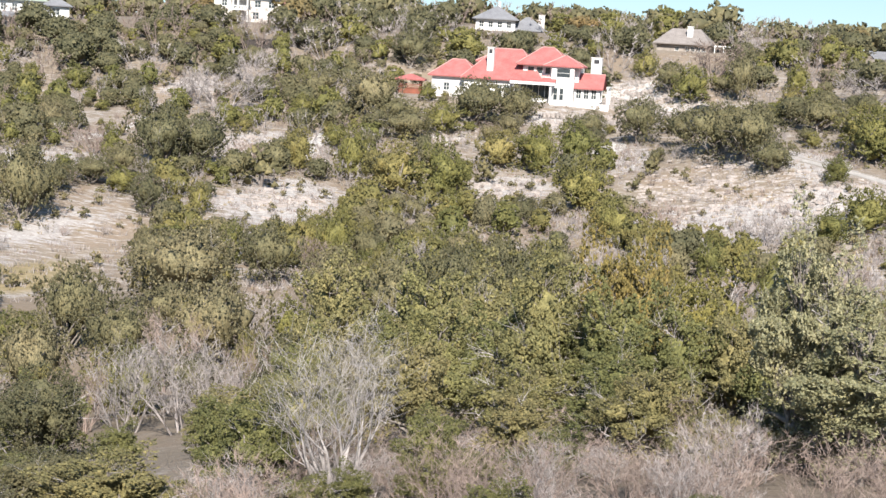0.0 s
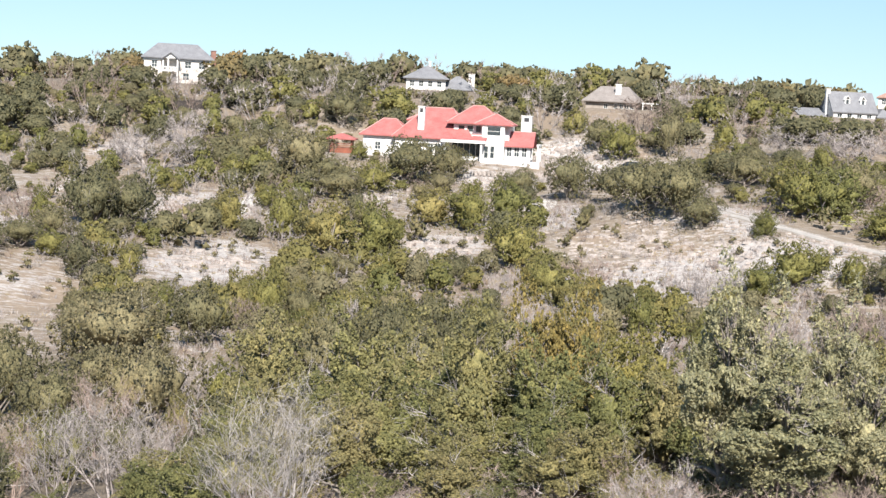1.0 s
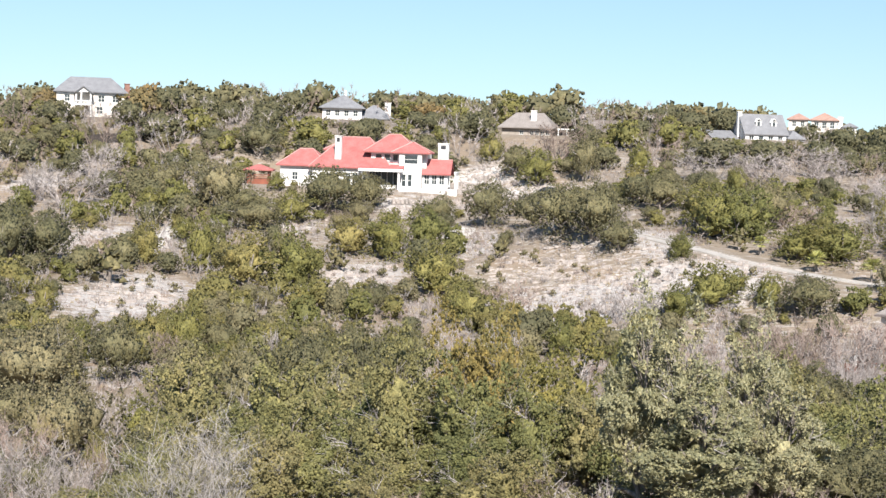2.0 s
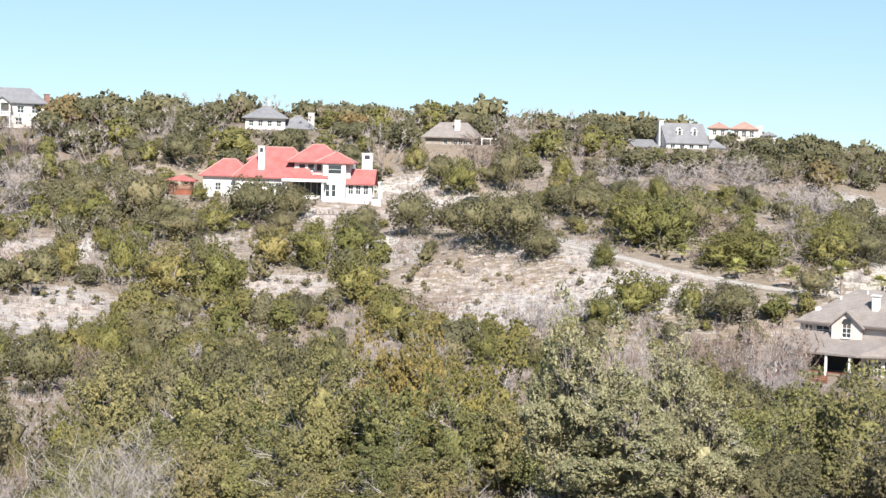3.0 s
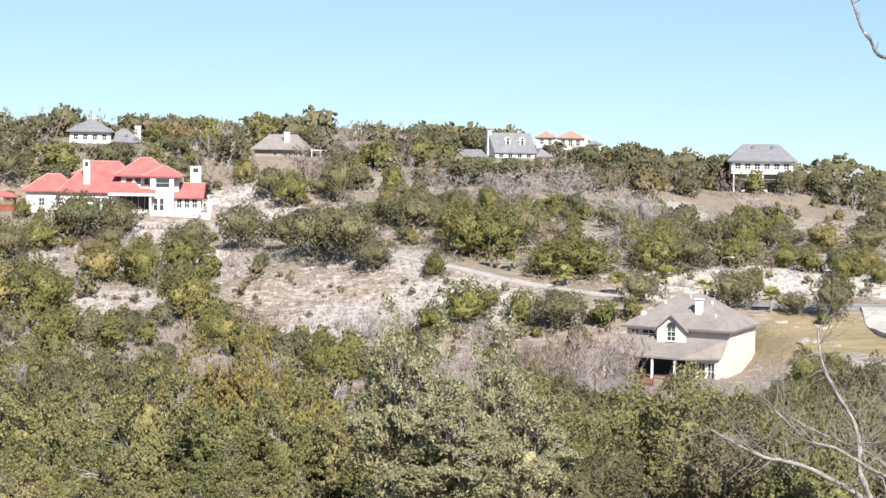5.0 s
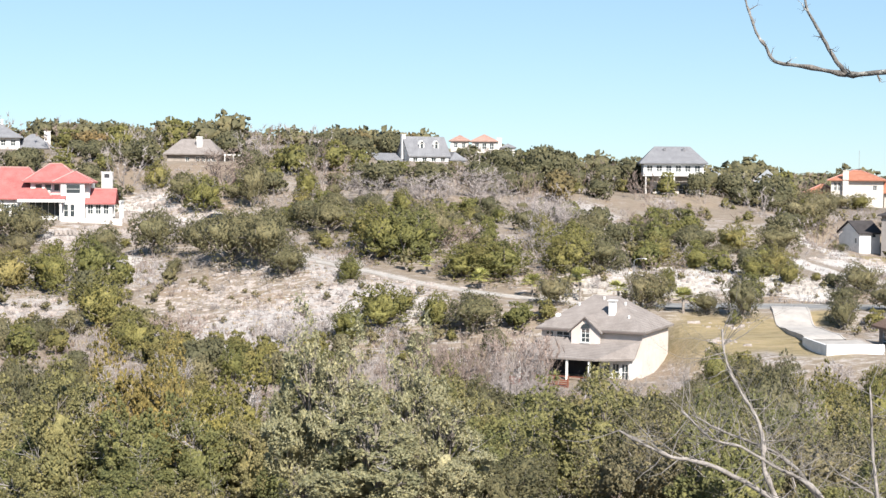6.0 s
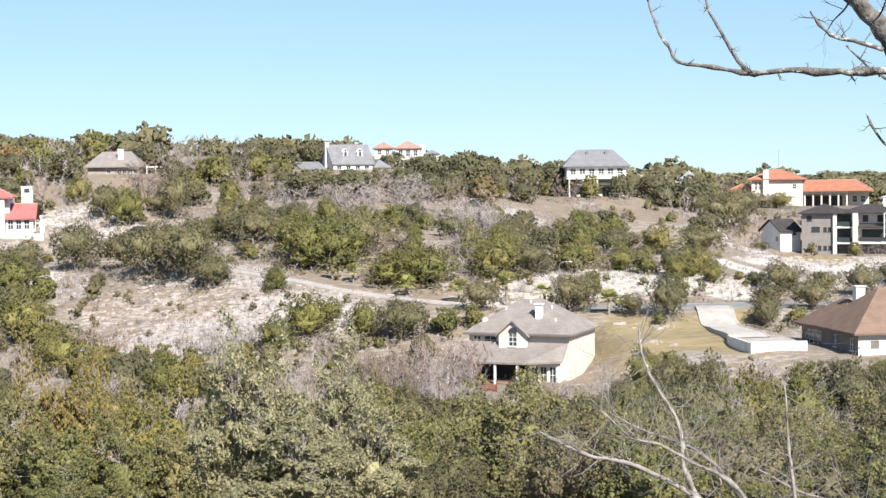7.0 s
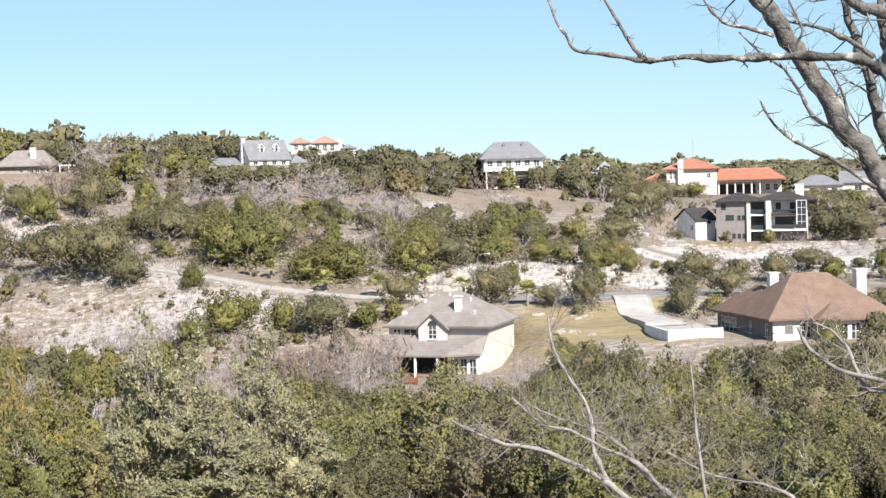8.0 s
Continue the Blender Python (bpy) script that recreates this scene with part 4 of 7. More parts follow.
def ribbon(name, line, width, mat, label, lift=0.05, kerb=0.0, kind="structure"):
    """A paved strip along a line of plan points, laid on the ground."""
    pts = []
    for (a, b) in zip(line, line[1:]):
        n = max(2, int(math.hypot(b[0] - a[0], b[1] - a[1]) / 1.5))
        pts += [(a[0] + (b[0] - a[0]) * i / n, a[1] + (b[1] - a[1]) * i / n) for i in range(n)]
    pts.append(line[-1])
    bm = bmesh.new()
    rows = []
    for i, (x, y) in enumerate(pts):
        q, p = pts[min(i + 1, len(pts) - 1)], pts[max(i - 1, 0)]
        d = Vector((q[0] - p[0], q[1] - p[1], 0)).normalized()
        s = Vector((-d.y, d.x, 0))
        z = max(ground_z(x, y), ground_z(x + s.x * width / 2, y + s.y * width / 2) - 0.25, ground_z(x - s.x * width / 2, y - s.y * width / 2) - 0.25) + lift
        c = Vector((x, y, z))
        prof = [(-0.5, -0.6), (-0.5, kerb), (-0.46, kerb), (-0.46, 0.0), (0.46, 0.0), (0.46, kerb), (0.5, kerb), (0.5, -0.6)]
        rows.append([bm.verts.new(c + s * (u * width) + Vector((0, 0, h))) for u, h in prof])
    for a, b in zip(rows, rows[1:]):
        for i in range(len(a) - 1):
            bm.faces.new((a[i], a[i + 1], b[i + 1], b[i]))
    tagged(new(name, mesh_of(bm, name, mat)), label, "road", kind=kind)


ROAD = ((41, 192), (47, 190), (55, 189), (63, 189), (72, 188), (83, 186), (98, 183))
ribbon("lane", [q[:2] for q in LANE], 3.0, CONCRETE, "pale concrete lane with low kerbs up the slope", 0.04, 0.14)
ribbon("road", ROAD, 7.0, ASPHALT, "weathered grey asphalt street with kerbs", 0.06, 0.12)
ribbon("driveway", ((66.5, 186), (64.6, 178), (63.6, 171), (63.4, 164.5)), 4.6, CONCRETE, "pale concrete driveway beside the lawn", 0.3, 0.05)
ribbon("track", ((130, 252), (138, 249), (150, 243), (165, 236)), 3.6, CRUSHED, "pale stone drive beside the modern house", 0.05, 0.0)
yard = thing("retaining_wall", 63.6, 156.6, 11.4, -3, "white retaining wall around a raised parking court", "wall")
part("wall", boxed(-3.2, 3.2, -0.3, 0.0, -1.6, 1.15), WHITE, yard)
part("side_wall", boxed(-3.2, -2.9, 0.0, 8.5, -1.6, 1.05), WHITE, yard)
part("court", boxed(-2.9, 3.2, 0.0, 8.4, -1.6, 0.75), CONCRETE, yard)


def dark_fence(line, h=1.9):
    """Upright boards between posts along a line of plan points."""
    x0, y0 = line[0]
    z0 = ground_z(x0, y0)
    f = thing("fence", x0, y0, z0, 0, "dark weathered wooden fence along the hilltop", "fence")
    board = mesh_of(boxed(-0.085, 0.085, -0.02, 0.02, -0.6, h), "board", FENCE)
    post = mesh_of(boxed(-0.07, 0.07, -0.1, -0.02, -0.8, h + 0.1), "post", FENCE)
    for (ax, ay), (bx, by) in zip(line, line[1:]):
        n = int(math.hypot(bx - ax, by - ay) / 0.19)
        turn = math.degrees(math.atan2(by - ay, bx - ax))
        for i in range(n):
            x, y = ax + (bx - ax) * i / n, ay + (by - ay) * i / n
            for name, me, every in (("board", board, 1), ("post", post, 12)):
                if i % every == 0:
                    ob = new(name, me)
                    ob.parent = f
                    ob.matrix_basis = pose(x - x0, y - y0, ground_z(x, y) - z0, 0, 0, turn)


dark_fence(((-118.0, 277.0), (-112.0, 281.0), (-106.5, 285.0)))
dark_fence(((-100.5, 289.0), (-95.0, 293.0), (-89.5, 296.5)))


# ---- plants ----


def limb(V, F, rng, p, d, length, r, depth, tips, wiggle=0.25, up=0.08, kids=3, n=4, shrink=0.66):
    """A branch in bent pieces, with side branches; its ends go into tips."""
    pieces = 3 if depth > 1 else 2
    for i in range(pieces):
        d = (d + Vector((rng.uniform(-1, 1), rng.uniform(-1, 1), rng.uniform(-1, 1))) * wiggle + Vector((0, 0, up))).normalized()
        q = p + d * (length / pieces)
        tube(V, F, p, q, r * (1 - 0.25 * i), r * (1 - 0.25 * (i + 1)), n)
        p = q
        if depth > 0:
            for _ in range(kids if i == pieces - 1 else max(1, kids - 2)):
                side = Vector((rng.uniform(-1, 1), rng.uniform(-1, 1), rng.uniform(-0.4, 1))).normalized()
                limb(V, F, rng, p, (d * 0.8 + side * 0.85).normalized(), length * shrink * rng.uniform(0.75, 1.15), r * (1 - 0.25 * (i + 1)) * 0.62,
                     depth - 1, tips, wiggle, up, kids, max(3, n - 1), shrink)
    tips.append(p)


def leaves(rs, points, outward, per, size, spread, slim=0.4):
    """Rounded tufts of small leaf sprays about the points, each spray lying on its tuft and leaning out."""
    n = len(points)
    big = np.repeat(rs.uniform(0.6, 1.35, (n, 1)), per, axis=0)
    d = rs.normal(0, 1, (n * per, 3)) + np.repeat(outward, per, axis=0) * 0.5 + np.array((0, 0, 0.25))
    d /= np.linalg.norm(d, axis=1, keepdims=True)
    c = np.repeat(points, per, axis=0) + d * spread * big * rs.uniform(0.45, 1.1, (n * per, 1)) * np.array((1.0, 1.0, 0.8))
    lie = np.cross(d, rs.normal(0, 1, (n * per, 3)))
    lie /= np.linalg.norm(lie, axis=1, keepdims=True) + 1e-9
    grow = lie * 0.8 + d * 0.55 + np.array((0, 0, 0.3)) + rs.normal(0, 0.2, (n * per, 3))
    grow /= np.linalg.norm(grow, axis=1, keepdims=True)
    side = np.cross(grow, d + rs.normal(0, 0.25, (n * per, 3)))
    side /= np.linalg.norm(side, axis=1, keepdims=True) + 1e-9
    s = size * rs.uniform(0.6, 1.4, (n * per, 1))
    v = np.stack([c - side * s * slim, c + side * s * slim, c + grow * s * 2], axis=1).reshape(-1, 3)
    return v, np.arange(n * per * 3).reshape(-1, 3)


def ball(sub):
    bm = bmesh.new()
    bmesh.ops.create_icosphere(bm, subdivisions=sub, radius=1.0)
    v, f = [tuple(q.co) for q in bm.verts], [[q.index for q in t.verts] for t in bm.faces]
    bm.free()
    return v, f


BALLS = {k: ball(k) for k in (1, 2, 3, 4)}


def reach_of(lobes, c, d):
    """How far the crown goes from its middle c along each unit way d."""
    far = np.full(len(d), 0.05)
    for cx, cy, cz, rh, rv in lobes:
        k = np.array((1 / rh, 1 / rh, 1 / rv))
        o, w = (c - np.array((cx, cy, cz))) * k, d * k
        A, B, C = (w * w).sum(1), (w * o).sum(1), (o * o).sum() - 1
        disc = B * B - A * C
        t = np.where(disc > 0, (-B + np.sqrt(np.maximum(disc, 0))) / A, 0)
        far = np.maximum(far, t)
    return far


def billow(p, scale):
    """Rounded heads with narrow clefts between them: about 1 on a head, 0 in a cleft."""
    return max(0.0, 1.0 - 1.35 * noise.voronoi(p * scale)[0][0] ** 2)


def swell(p, bumpy):
    """How far the crown swells out or falls back at p, about 1."""
    return 1 + bumpy * (0.9 * noise.noise(p * 0.55) + 0.7 * (billow(p, 0.8) - 0.55) + 0.5 * (billow(p, 1.7) - 0.5))


def crown_mass(lobes, c, sub, keep, bumpy, gap):
    """The lumpy mass of twigs and leaves as one skin round the middle."""
    bv, bf = BALLS[sub]
    d = np.array(bv)
    t = reach_of(lobes, c, d)
    t = t * (1 - 0.3 * np.clip(t / np.median(t) - 1, 0, 1))
    V = []
    for w, r in zip(d, t):
        p = Vector(c + w * r)
        low = 1 - 0.35 * smooth(0.1, -0.5, w[2]) if w[2] < 0.1 else 1
        if billow(p, 0.8) + 0.5 * billow(p, 1.9) <= gap + 0.08:
            low *= 0.8
        V.append(tuple(c + w * r * keep * swell(p, bumpy) * (1 + 0.09 * noise.noise(p * 3.6)) * low))
    return V, bf


def crown_points(rs, lobes, c, count, gap, bumpy, keep):
    """Points spread evenly about the crown's heads, few in the clefts and below."""
    k = np.arange(int(count * 4)) + 0.5
    up = 1 - 2 * k / len(k)
    turn = k * 2.399963
    d = np.stack([np.cos(turn) * np.sqrt(1 - up * up), np.sin(turn) * np.sqrt(1 - up * up), up], axis=1) + rs.normal(0, 0.07, (len(k), 3))
    d /= np.linalg.norm(d, axis=1, keepdims=True)
    t = reach_of(lobes, c, d)
    even = rs.uniform(0, 1, len(k)) < 1.35 / 4 * t * t / (t * t).mean()
    d, t = d[even], t[even]
    P = [Vector(c + w * r) for w, r in zip(d, t)]
    q = np.array([keep * swell(p, bumpy) for p in P]) * rs.uniform(0.95, 1.07, len(d))
    on = [not (w[2] < -0.45 and rs.uniform() < 0.6) and billow(p, 0.8) + 0.5 * billow(p, 1.9) > gap for w, p in zip(d, P)]
    p = c + d * (t * q)[:, None]
    return p[on], d[on]


def sprays(rs, points, outward, rad, length, sides=4):
    """Flame-shaped sprays of foliage, one at each point, leaning outwards and up: a ring and a tip each."""
    n = len(points)
    g = outward * 0.75 + np.array((0, 0, 0.55)) + rs.normal(0, 0.32, (n, 3))
    g /= np.linalg.norm(g, axis=1, keepdims=True)
    u = np.cross(g, rs.normal(0, 1, (n, 3)))
    u /= np.linalg.norm(u, axis=1, keepdims=True) + 1e-9
    w = np.cross(g, u)
    big = rs.uniform(0.5, 1.5, (n, 1))
    ring = []
    for k in range(sides):
        a = 2 * math.pi * k / sides
        ring.append(points + (u * math.cos(a) + w * math.sin(a)) * rad * big * rs.uniform(0.6, 1.35, (n, 1)) + g * length * big * rs.uniform(-0.25, 0.25, (n, 1)))
    mid = points + g * length * big * 0.45 + rs.normal(0, 0.2, (n, 3)) * rad
    v = np.stack(ring + [mid], axis=1).reshape(-1, 3)
    base = (np.arange(n) * (sides + 1))[:, None]
    f = np.concatenate([np.concatenate([base + k, base + (k + 1) % sides, base + sides], axis=1) for k in range(sides)])
    return v, f


def leafed_tree(name, label, category, seed, w, h, lobe_n, tufts, per, size, spray, leaf_mat, cone=0.0, bare_low=0.18, gap=0.25, sub=2, twigs=2, keep=0.66, clump=0.2, lump=0.75, dead=0, bumpy=0.3):
    """A tree of width w and height h about its foot: trunk with limbs under lobes of leaf tufts."""
    rs, rng = np.random.RandomState(seed), random.Random(seed)
    lobes = []
    for i in range(lobe_n):
        u = (i + 0.5) / lobe_n
        z = h * (bare_low + (0.84 - bare_low) * (u if cone else u**0.6))
        reach = w * 0.5 * (1 - cone * u) * (1 - 0.5 * lump if u < 0.8 else 0.35)
        a = i * 2.4 + rng.uniform(-0.5, 0.5)
        k = rng.uniform(0.75, 1.15)
        rad = w * (0.27 - 0.08 * cone * u) * k * lump
        lobes.append((math.cos(a) * reach * rng.uniform(0.5, 1), math.sin(a) * reach * rng.uniform(0.5, 1), z, rad, rad * rng.uniform(0.62, 0.85)))
    top = max(l[2] + l[4] for l in lobes)
    lobes = [(a, b, c * h / top, d, e) for a, b, c, d, e in lobes]
    V, F = [], []
    rt = 0.028 * h + 0.03
    stems = 2 if cone < 0.3 else 1
    for s in range(stems):
        p = Vector((rng.uniform(-0.1, 0.1) * stems, rng.uniform(-0.1, 0.1) * stems, -0.25))
        q = Vector((rng.uniform(-0.12, 0.12) * w, rng.uniform(-0.12, 0.12) * w, h * 0.35))
        tube(V, F, p, q, rt * 1.3, rt * 0.8, 6)
        for cx, cy, cz, rh, rv in lobes[s::stems]:
            c = Vector((cx, cy, cz))
            start = p.lerp(q, rng.uniform(0.4, 1.0))
            mid = start.lerp(c, 0.5) + Vector((rng.uniform(-1, 1), rng.uniform(-1, 1), rng.uniform(-0.2, 0.6))) * 0.07 * w
            tube(V, F, start, mid, rt * 0.5, rt * 0.33, 4)
            tube(V, F, mid, c, rt * 0.33, rt * 0.18, 3)
            for _ in range(twigs):
                d = Vector((rng.uniform(-1, 1), rng.uniform(-1, 1), rng.uniform(-0.4, 1))).normalized()
                tube(V, F, mid.lerp(c, rng.uniform(0.4, 1)), c + Vector((d.x * rh, d.y * rh, d.z * rv)) * 0.95, rt * 0.16, rt * 0.05, 3)
    ob = thing(name, 0, 0, 0, 0, label, category)
    part("trunk", raw_mesh("trunk", V, F, BARK), BARK, ob)
    mid = np.array([sum(l[k] * l[3] for l in lobes) / sum(l[3] for l in lobes) for k in range(3)])
    pts, out = crown_points(rs, lobes, mid, tufts, gap, bumpy, 0.9)
    v, f = sprays(rs, pts, out, spray, spray * (3.6 if cone else 2.6), 4 if spray < 0.08 else 3)
    tufted = len(f)
    if per:
        lv, lf = leaves(rs, pts, out, per, size, clump, 0.38 if cone else 0.5)
        v, f = np.concatenate([v, lv]), np.concatenate([f, lf + len(v)])
    mv, mf = crown_mass(lobes, mid, sub, keep, bumpy, gap)
    crown = raw_mesh("crown", mv + v.tolist(), [tuple(t) for t in mf] + (f + len(mv)).tolist(), leaf_mat, False)
    crown.polygons.foreach_set("use_smooth", [True] * (len(mf) + tufted) + [False] * (len(f) - tufted))
    part("crown", crown, leaf_mat, ob)
    for i in range(dead):
        cx, cy, cz, rh, rv = lobes[rng.randrange(len(lobes))]
        V, F = [], []
        d = Vector((cx + rng.uniform(-1, 1), cy + rng.uniform(-1, 1), rng.uniform(0.2, 1.2))).normalized()
        limb(V, F, rng, Vector((cx, cy, cz)) * 0.9, d, rh * (rng.uniform(1.2, 1.9) if dead > 4 else 1.0), rt * 0.25, 2, [], 0.35, 0.05, 2, 3, 0.7)
        part("dead_branch", raw_mesh("dead_branch", V, F, PALE), PALE, ob, "bare pale dead branch")
    return ob


def bare_plant(name, label, category, seed, w, h, stems, depth, kids, mat, thick=0.03, lean=0.7, extra=0, up=0.06, twig=0.012):
    """A leafless many-stemmed shrub or tree."""
    rng = random.Random(seed)
    V, F, tips = [], [], []
    for s in range(stems):
        a = 2 * math.pi * s / stems + rng.uniform(-0.4, 0.4)
        d = Vector((math.cos(a) * lean * rng.uniform(0.4, 1), math.sin(a) * lean * rng.uniform(0.4, 1), 1)).normalized()
        limb(V, F, rng, Vector((math.cos(a) * 0.06 * w, math.sin(a) * 0.06 * w, -0.15)), d, h * 0.42, thick, depth, tips, 0.22, up, kids, 4, 0.62)
    tall = max(v.z for v in V)
    wide = max(max(abs(v.x), abs(v.y)) for v in V)
    V = [Vector((v.x * w / 2 / wide, v.y * w / 2 / wide, v.z * h / tall)) for v in V]
    ob = thing(name, 0, 0, 0, 0, label, category)
    part("trunk", raw_mesh("trunk", V, F, mat), mat, ob)
    if extra:
        rs = np.random.RandomState(seed)
        pts = np.array([[t.x * w / 2 / wide, t.y * w / 2 / wide, t.z * h / tall] for t in tips])
        n = len(pts)
        p = np.repeat(pts, extra, axis=0)
        d = rs.normal(0, 1, p.shape) * np.array((1, 1, 0.7)) + np.array((0, 0, 0.5)) + p / (np.linalg.norm(p, axis=1, keepdims=True) + 0.01)
        d /= np.linalg.norm(d, axis=1, keepdims=True)
        side = np.cross(d, rs.normal(0, 1, p.shape))
        side /= np.linalg.norm(side, axis=1, keepdims=True)
        ln = w * 0.11 * rs.uniform(0.5, 1.3, (len(p), 1))
        st = p - d * ln * 0.35
        wd = twig
        v = np.stack([st - side * wd, st + side * wd, p + d * ln], axis=1).reshape(-1, 3)
        part("twig_spray", raw_mesh("twig_spray", v.tolist(), np.arange(len(v)).reshape(-1, 3).tolist(), mat, False), mat, ob)["kind"] = "stuff"
    return ob


def plant_at(proto, x, y, w, h, turn, sink=0.1):
    """A copy of a unit plant, scaled to its width and height."""
    return copy_thing(proto, pose(x, y, ground_z(x, y) - sink, 0, 0, turn) @ Matrix.Diagonal((w, w, h, 1)))


def protos(build, seeds):
    return [build(s) for s in seeds]


OAK_NEAR = protos(lambda s: leafed_tree("oak_tree", "olive green live oak with a rounded crown", "tree", s, 6.0, 5.4, 28, 5600, 2, 0.040, 0.056, OAK, 0.0, 0.12, 0.30, 4, 4, 0.67, 0.13, 0.54, 12, 0.75), (11, 12, 13, 14))
CEDAR_NEAR = protos(lambda s: leafed_tree("juniper_tree", "bright olive juniper with dense tufted foliage", "tree", s, 5.0, 5.2, 30, 5600, 2, 0.038, 0.052, SPRAY, 0.35, 0.06, 0.28, 4, 3, 0.67, 0.12, 0.52, 12, 0.75), (21, 22, 23, 24))
OAK_TALL = protos(lambda s: leafed_tree("oak_tree", "slender open-crowned live oak with glossy grey green leaves", "tree", s, 4.0, 7.4, 30, 4800, 3, 0.055, 0.056, SHEEN, 0.25, 0.04, 0.34, 4, 7, 0.54, 0.18, 0.62, 10, 0.75), (15, 16, 17))
GOLD_NEAR = protos(lambda s: leafed_tree("juniper_tree", "juniper with rusty gold pollen tips and pale inner branches", "tree", s, 5.0, 5.2, 30, 5200, 2, 0.038, 0.054, GOLD, 0.35, 0.06, 0.28, 4, 6, 0.66, 0.12, 0.52, 14, 0.75), (25, 26))
OAK_FAR = protos(lambda s: leafed_tree("oak_tree", "olive green live oak on the rocky slope", "tree", s, 8.5, 6.5, 22, 2100, 1, 0.07, 0.105, OAK, 0.0, 0.06, 0.38, 3, 1, 0.68, 0.2, 0.62, 2, 0.5), (31, 32, 33, 34, 35))
CEDAR_FAR = protos(lambda s: leafed_tree("juniper_tree", "olive juniper tree on the rocky slope", "tree", s, 7.5, 6.5, 22, 2100, 1, 0.07, 0.092, CEDAR, 0.3, 0.02, 0.38, 3, 1, 0.68, 0.18, 0.6, 2, 0.5), (41, 42, 43, 44, 45))
OAK_DIST = protos(lambda s: leafed_tree("oak_tree", "live oak on the ridge", "tree", s, 6.5, 5.0, 14, 580, 0, 0.12, 0.19, OAK, 0.0, 0.06, 0.2, 2, 0, 0.82, 0.3, 0.76, 0, 0.24), (36, 37, 38))
CEDAR_DIST = protos(lambda s: leafed_tree("juniper_tree", "juniper on the ridge", "tree", s, 5.2, 5.0, 14, 580, 0, 0.11, 0.16, CEDAR, 0.3, 0.02, 0.2, 2, 0, 0.82, 0.28, 0.74, 0, 0.24), (46, 47))
OAK_LAST = protos(lambda s: leafed_tree("oak_tree", "live oak beyond the ridge", "tree", s, 6.5, 5.0, 12, 110, 0, 0.18, 0.4, OAK, 0.0, 0.08, 0.1, 2, 0, 0.84, 0.4, 0.78, 0, 0.2), (39, 40))
RUST_FAR = protos(lambda s: leafed_tree("rusty_oak", "oak with rust brown leaves on the ridge", "tree", s, 6.5, 6.0, 12, 200, 1, 0.12, 0.32, RUST, 0.0, 0.12, 0.2, 3, 3, 0.7, 0.36, 0.75, 0, 0.28), (51,))
SCRUB_FAR = protos(lambda s: leafed_tree("scrub_bush", "low yellowish scrub bush on bare rock", "bush", s, 2.0, 1.5, 5, 40, 2, 0.06, 0.16, SCRUB, 0.2, 0.10, 0.1, 2, 1, 0.66, 0.16), (61, 62))
GREY_NEAR = protos(lambda s: bare_plant("bare_shrub", "leafless pale grey shrub in the valley", "shrub", s, 5.0, 3.8, 9, 2, 3, TWIG, 0.05, 0.9, 5, 0.06, 0.010), (74, 75))
BROWN_NEAR = protos(lambda s: bare_plant("bare_shrub", "leafless reddish brown shrub in the valley", "shrub", s, 5.0, 3.8, 8, 2, 2, BROWN_TWIG, 0.045, 0.9, 6, 0.06, 0.010), (84, 85))
GREY_SHRUB = protos(lambda s: bare_plant("bare_shrub", "leafless pale grey shrub on the slope", "shrub", s, 5.0, 3.6, 8, 2, 2, TWIG, 0.055, 0.85, 6, 0.06, 0.018), (71, 72, 73))
BROWN_SHRUB = protos(lambda s: bare_plant("bare_shrub", "leafless brown shrub among the trees", "shrub", s, 5.0, 3.6, 8, 2, 2, BROWN_TWIG, 0.055, 0.85, 6, 0.06, 0.018), (81, 82))
GREY_BRUSH = protos(lambda s: bare_plant("bare_shrub", "leafless pale grey shrub far up the slope", "shrub", s, 5.0, 3.4, 6, 1, 2, TWIG, 0.035, 1.1, 8, 0.03, 0.032), (76, 77, 78))
BROWN_BRUSH = protos(lambda s: bare_plant("bare_shrub", "leafless brown shrub far up the slope", "shrub", s, 5.0, 3.4, 6, 1, 2, BROWN_TWIG, 0.035, 1.1, 8, 0.03, 0.032), (86, 87))
DEAD_TREE = bare_plant("dead_tree", "large leafless pale grey tree", "tree", 91, 8.0, 8.0, 9, 3, 3, PALE, 0.15, 0.75, 1, 0.12, 0.008)
SIZE = {}
for plants, size in ((OAK_NEAR, (6.0, 5.4)), (CEDAR_NEAR, (5.0, 5.2)), (GOLD_NEAR, (5.0, 5.2)), (OAK_TALL, (4.0, 7.4)), (OAK_FAR, (8.5, 6.5)), (OAK_DIST, (6.5, 5.0)), (CEDAR_DIST, (5.2, 5.0)), (OAK_LAST, (6.5, 5.0)), (CEDAR_FAR, (7.5, 6.5)), (RUST_FAR, (6.5, 6.0)), (SCRUB_FAR, (2.0, 1.5)),
                     (GREY_SHRUB, (5.0, 3.6)), (GREY_NEAR, (5.0, 3.8)), (BROWN_NEAR, (5.0, 3.8)), (BROWN_SHRUB, (5.0, 3.6)), (GREY_BRUSH, (5.0, 3.4)), (BROWN_BRUSH, (5.0, 3.4)), ([DEAD_TREE], (8.0, 8.0))):
    for p in plants:
        SIZE[p] = size
planted = []
rng = random.Random(7)


def put_plant(kinds, x, y, w, h, group=""):
    proto = rng.choice(kinds)
    a, b = SIZE[proto]
    low = h * 0.22 if proto in OAK_FAR + CEDAR_FAR else 0.1
    ob = plant_at(proto, x, y, w / a, (h + low) / b, rng.uniform(0, 360), low)
    planted.append((x, y, w))
    if group:
        ob["group"] = group
    return ob


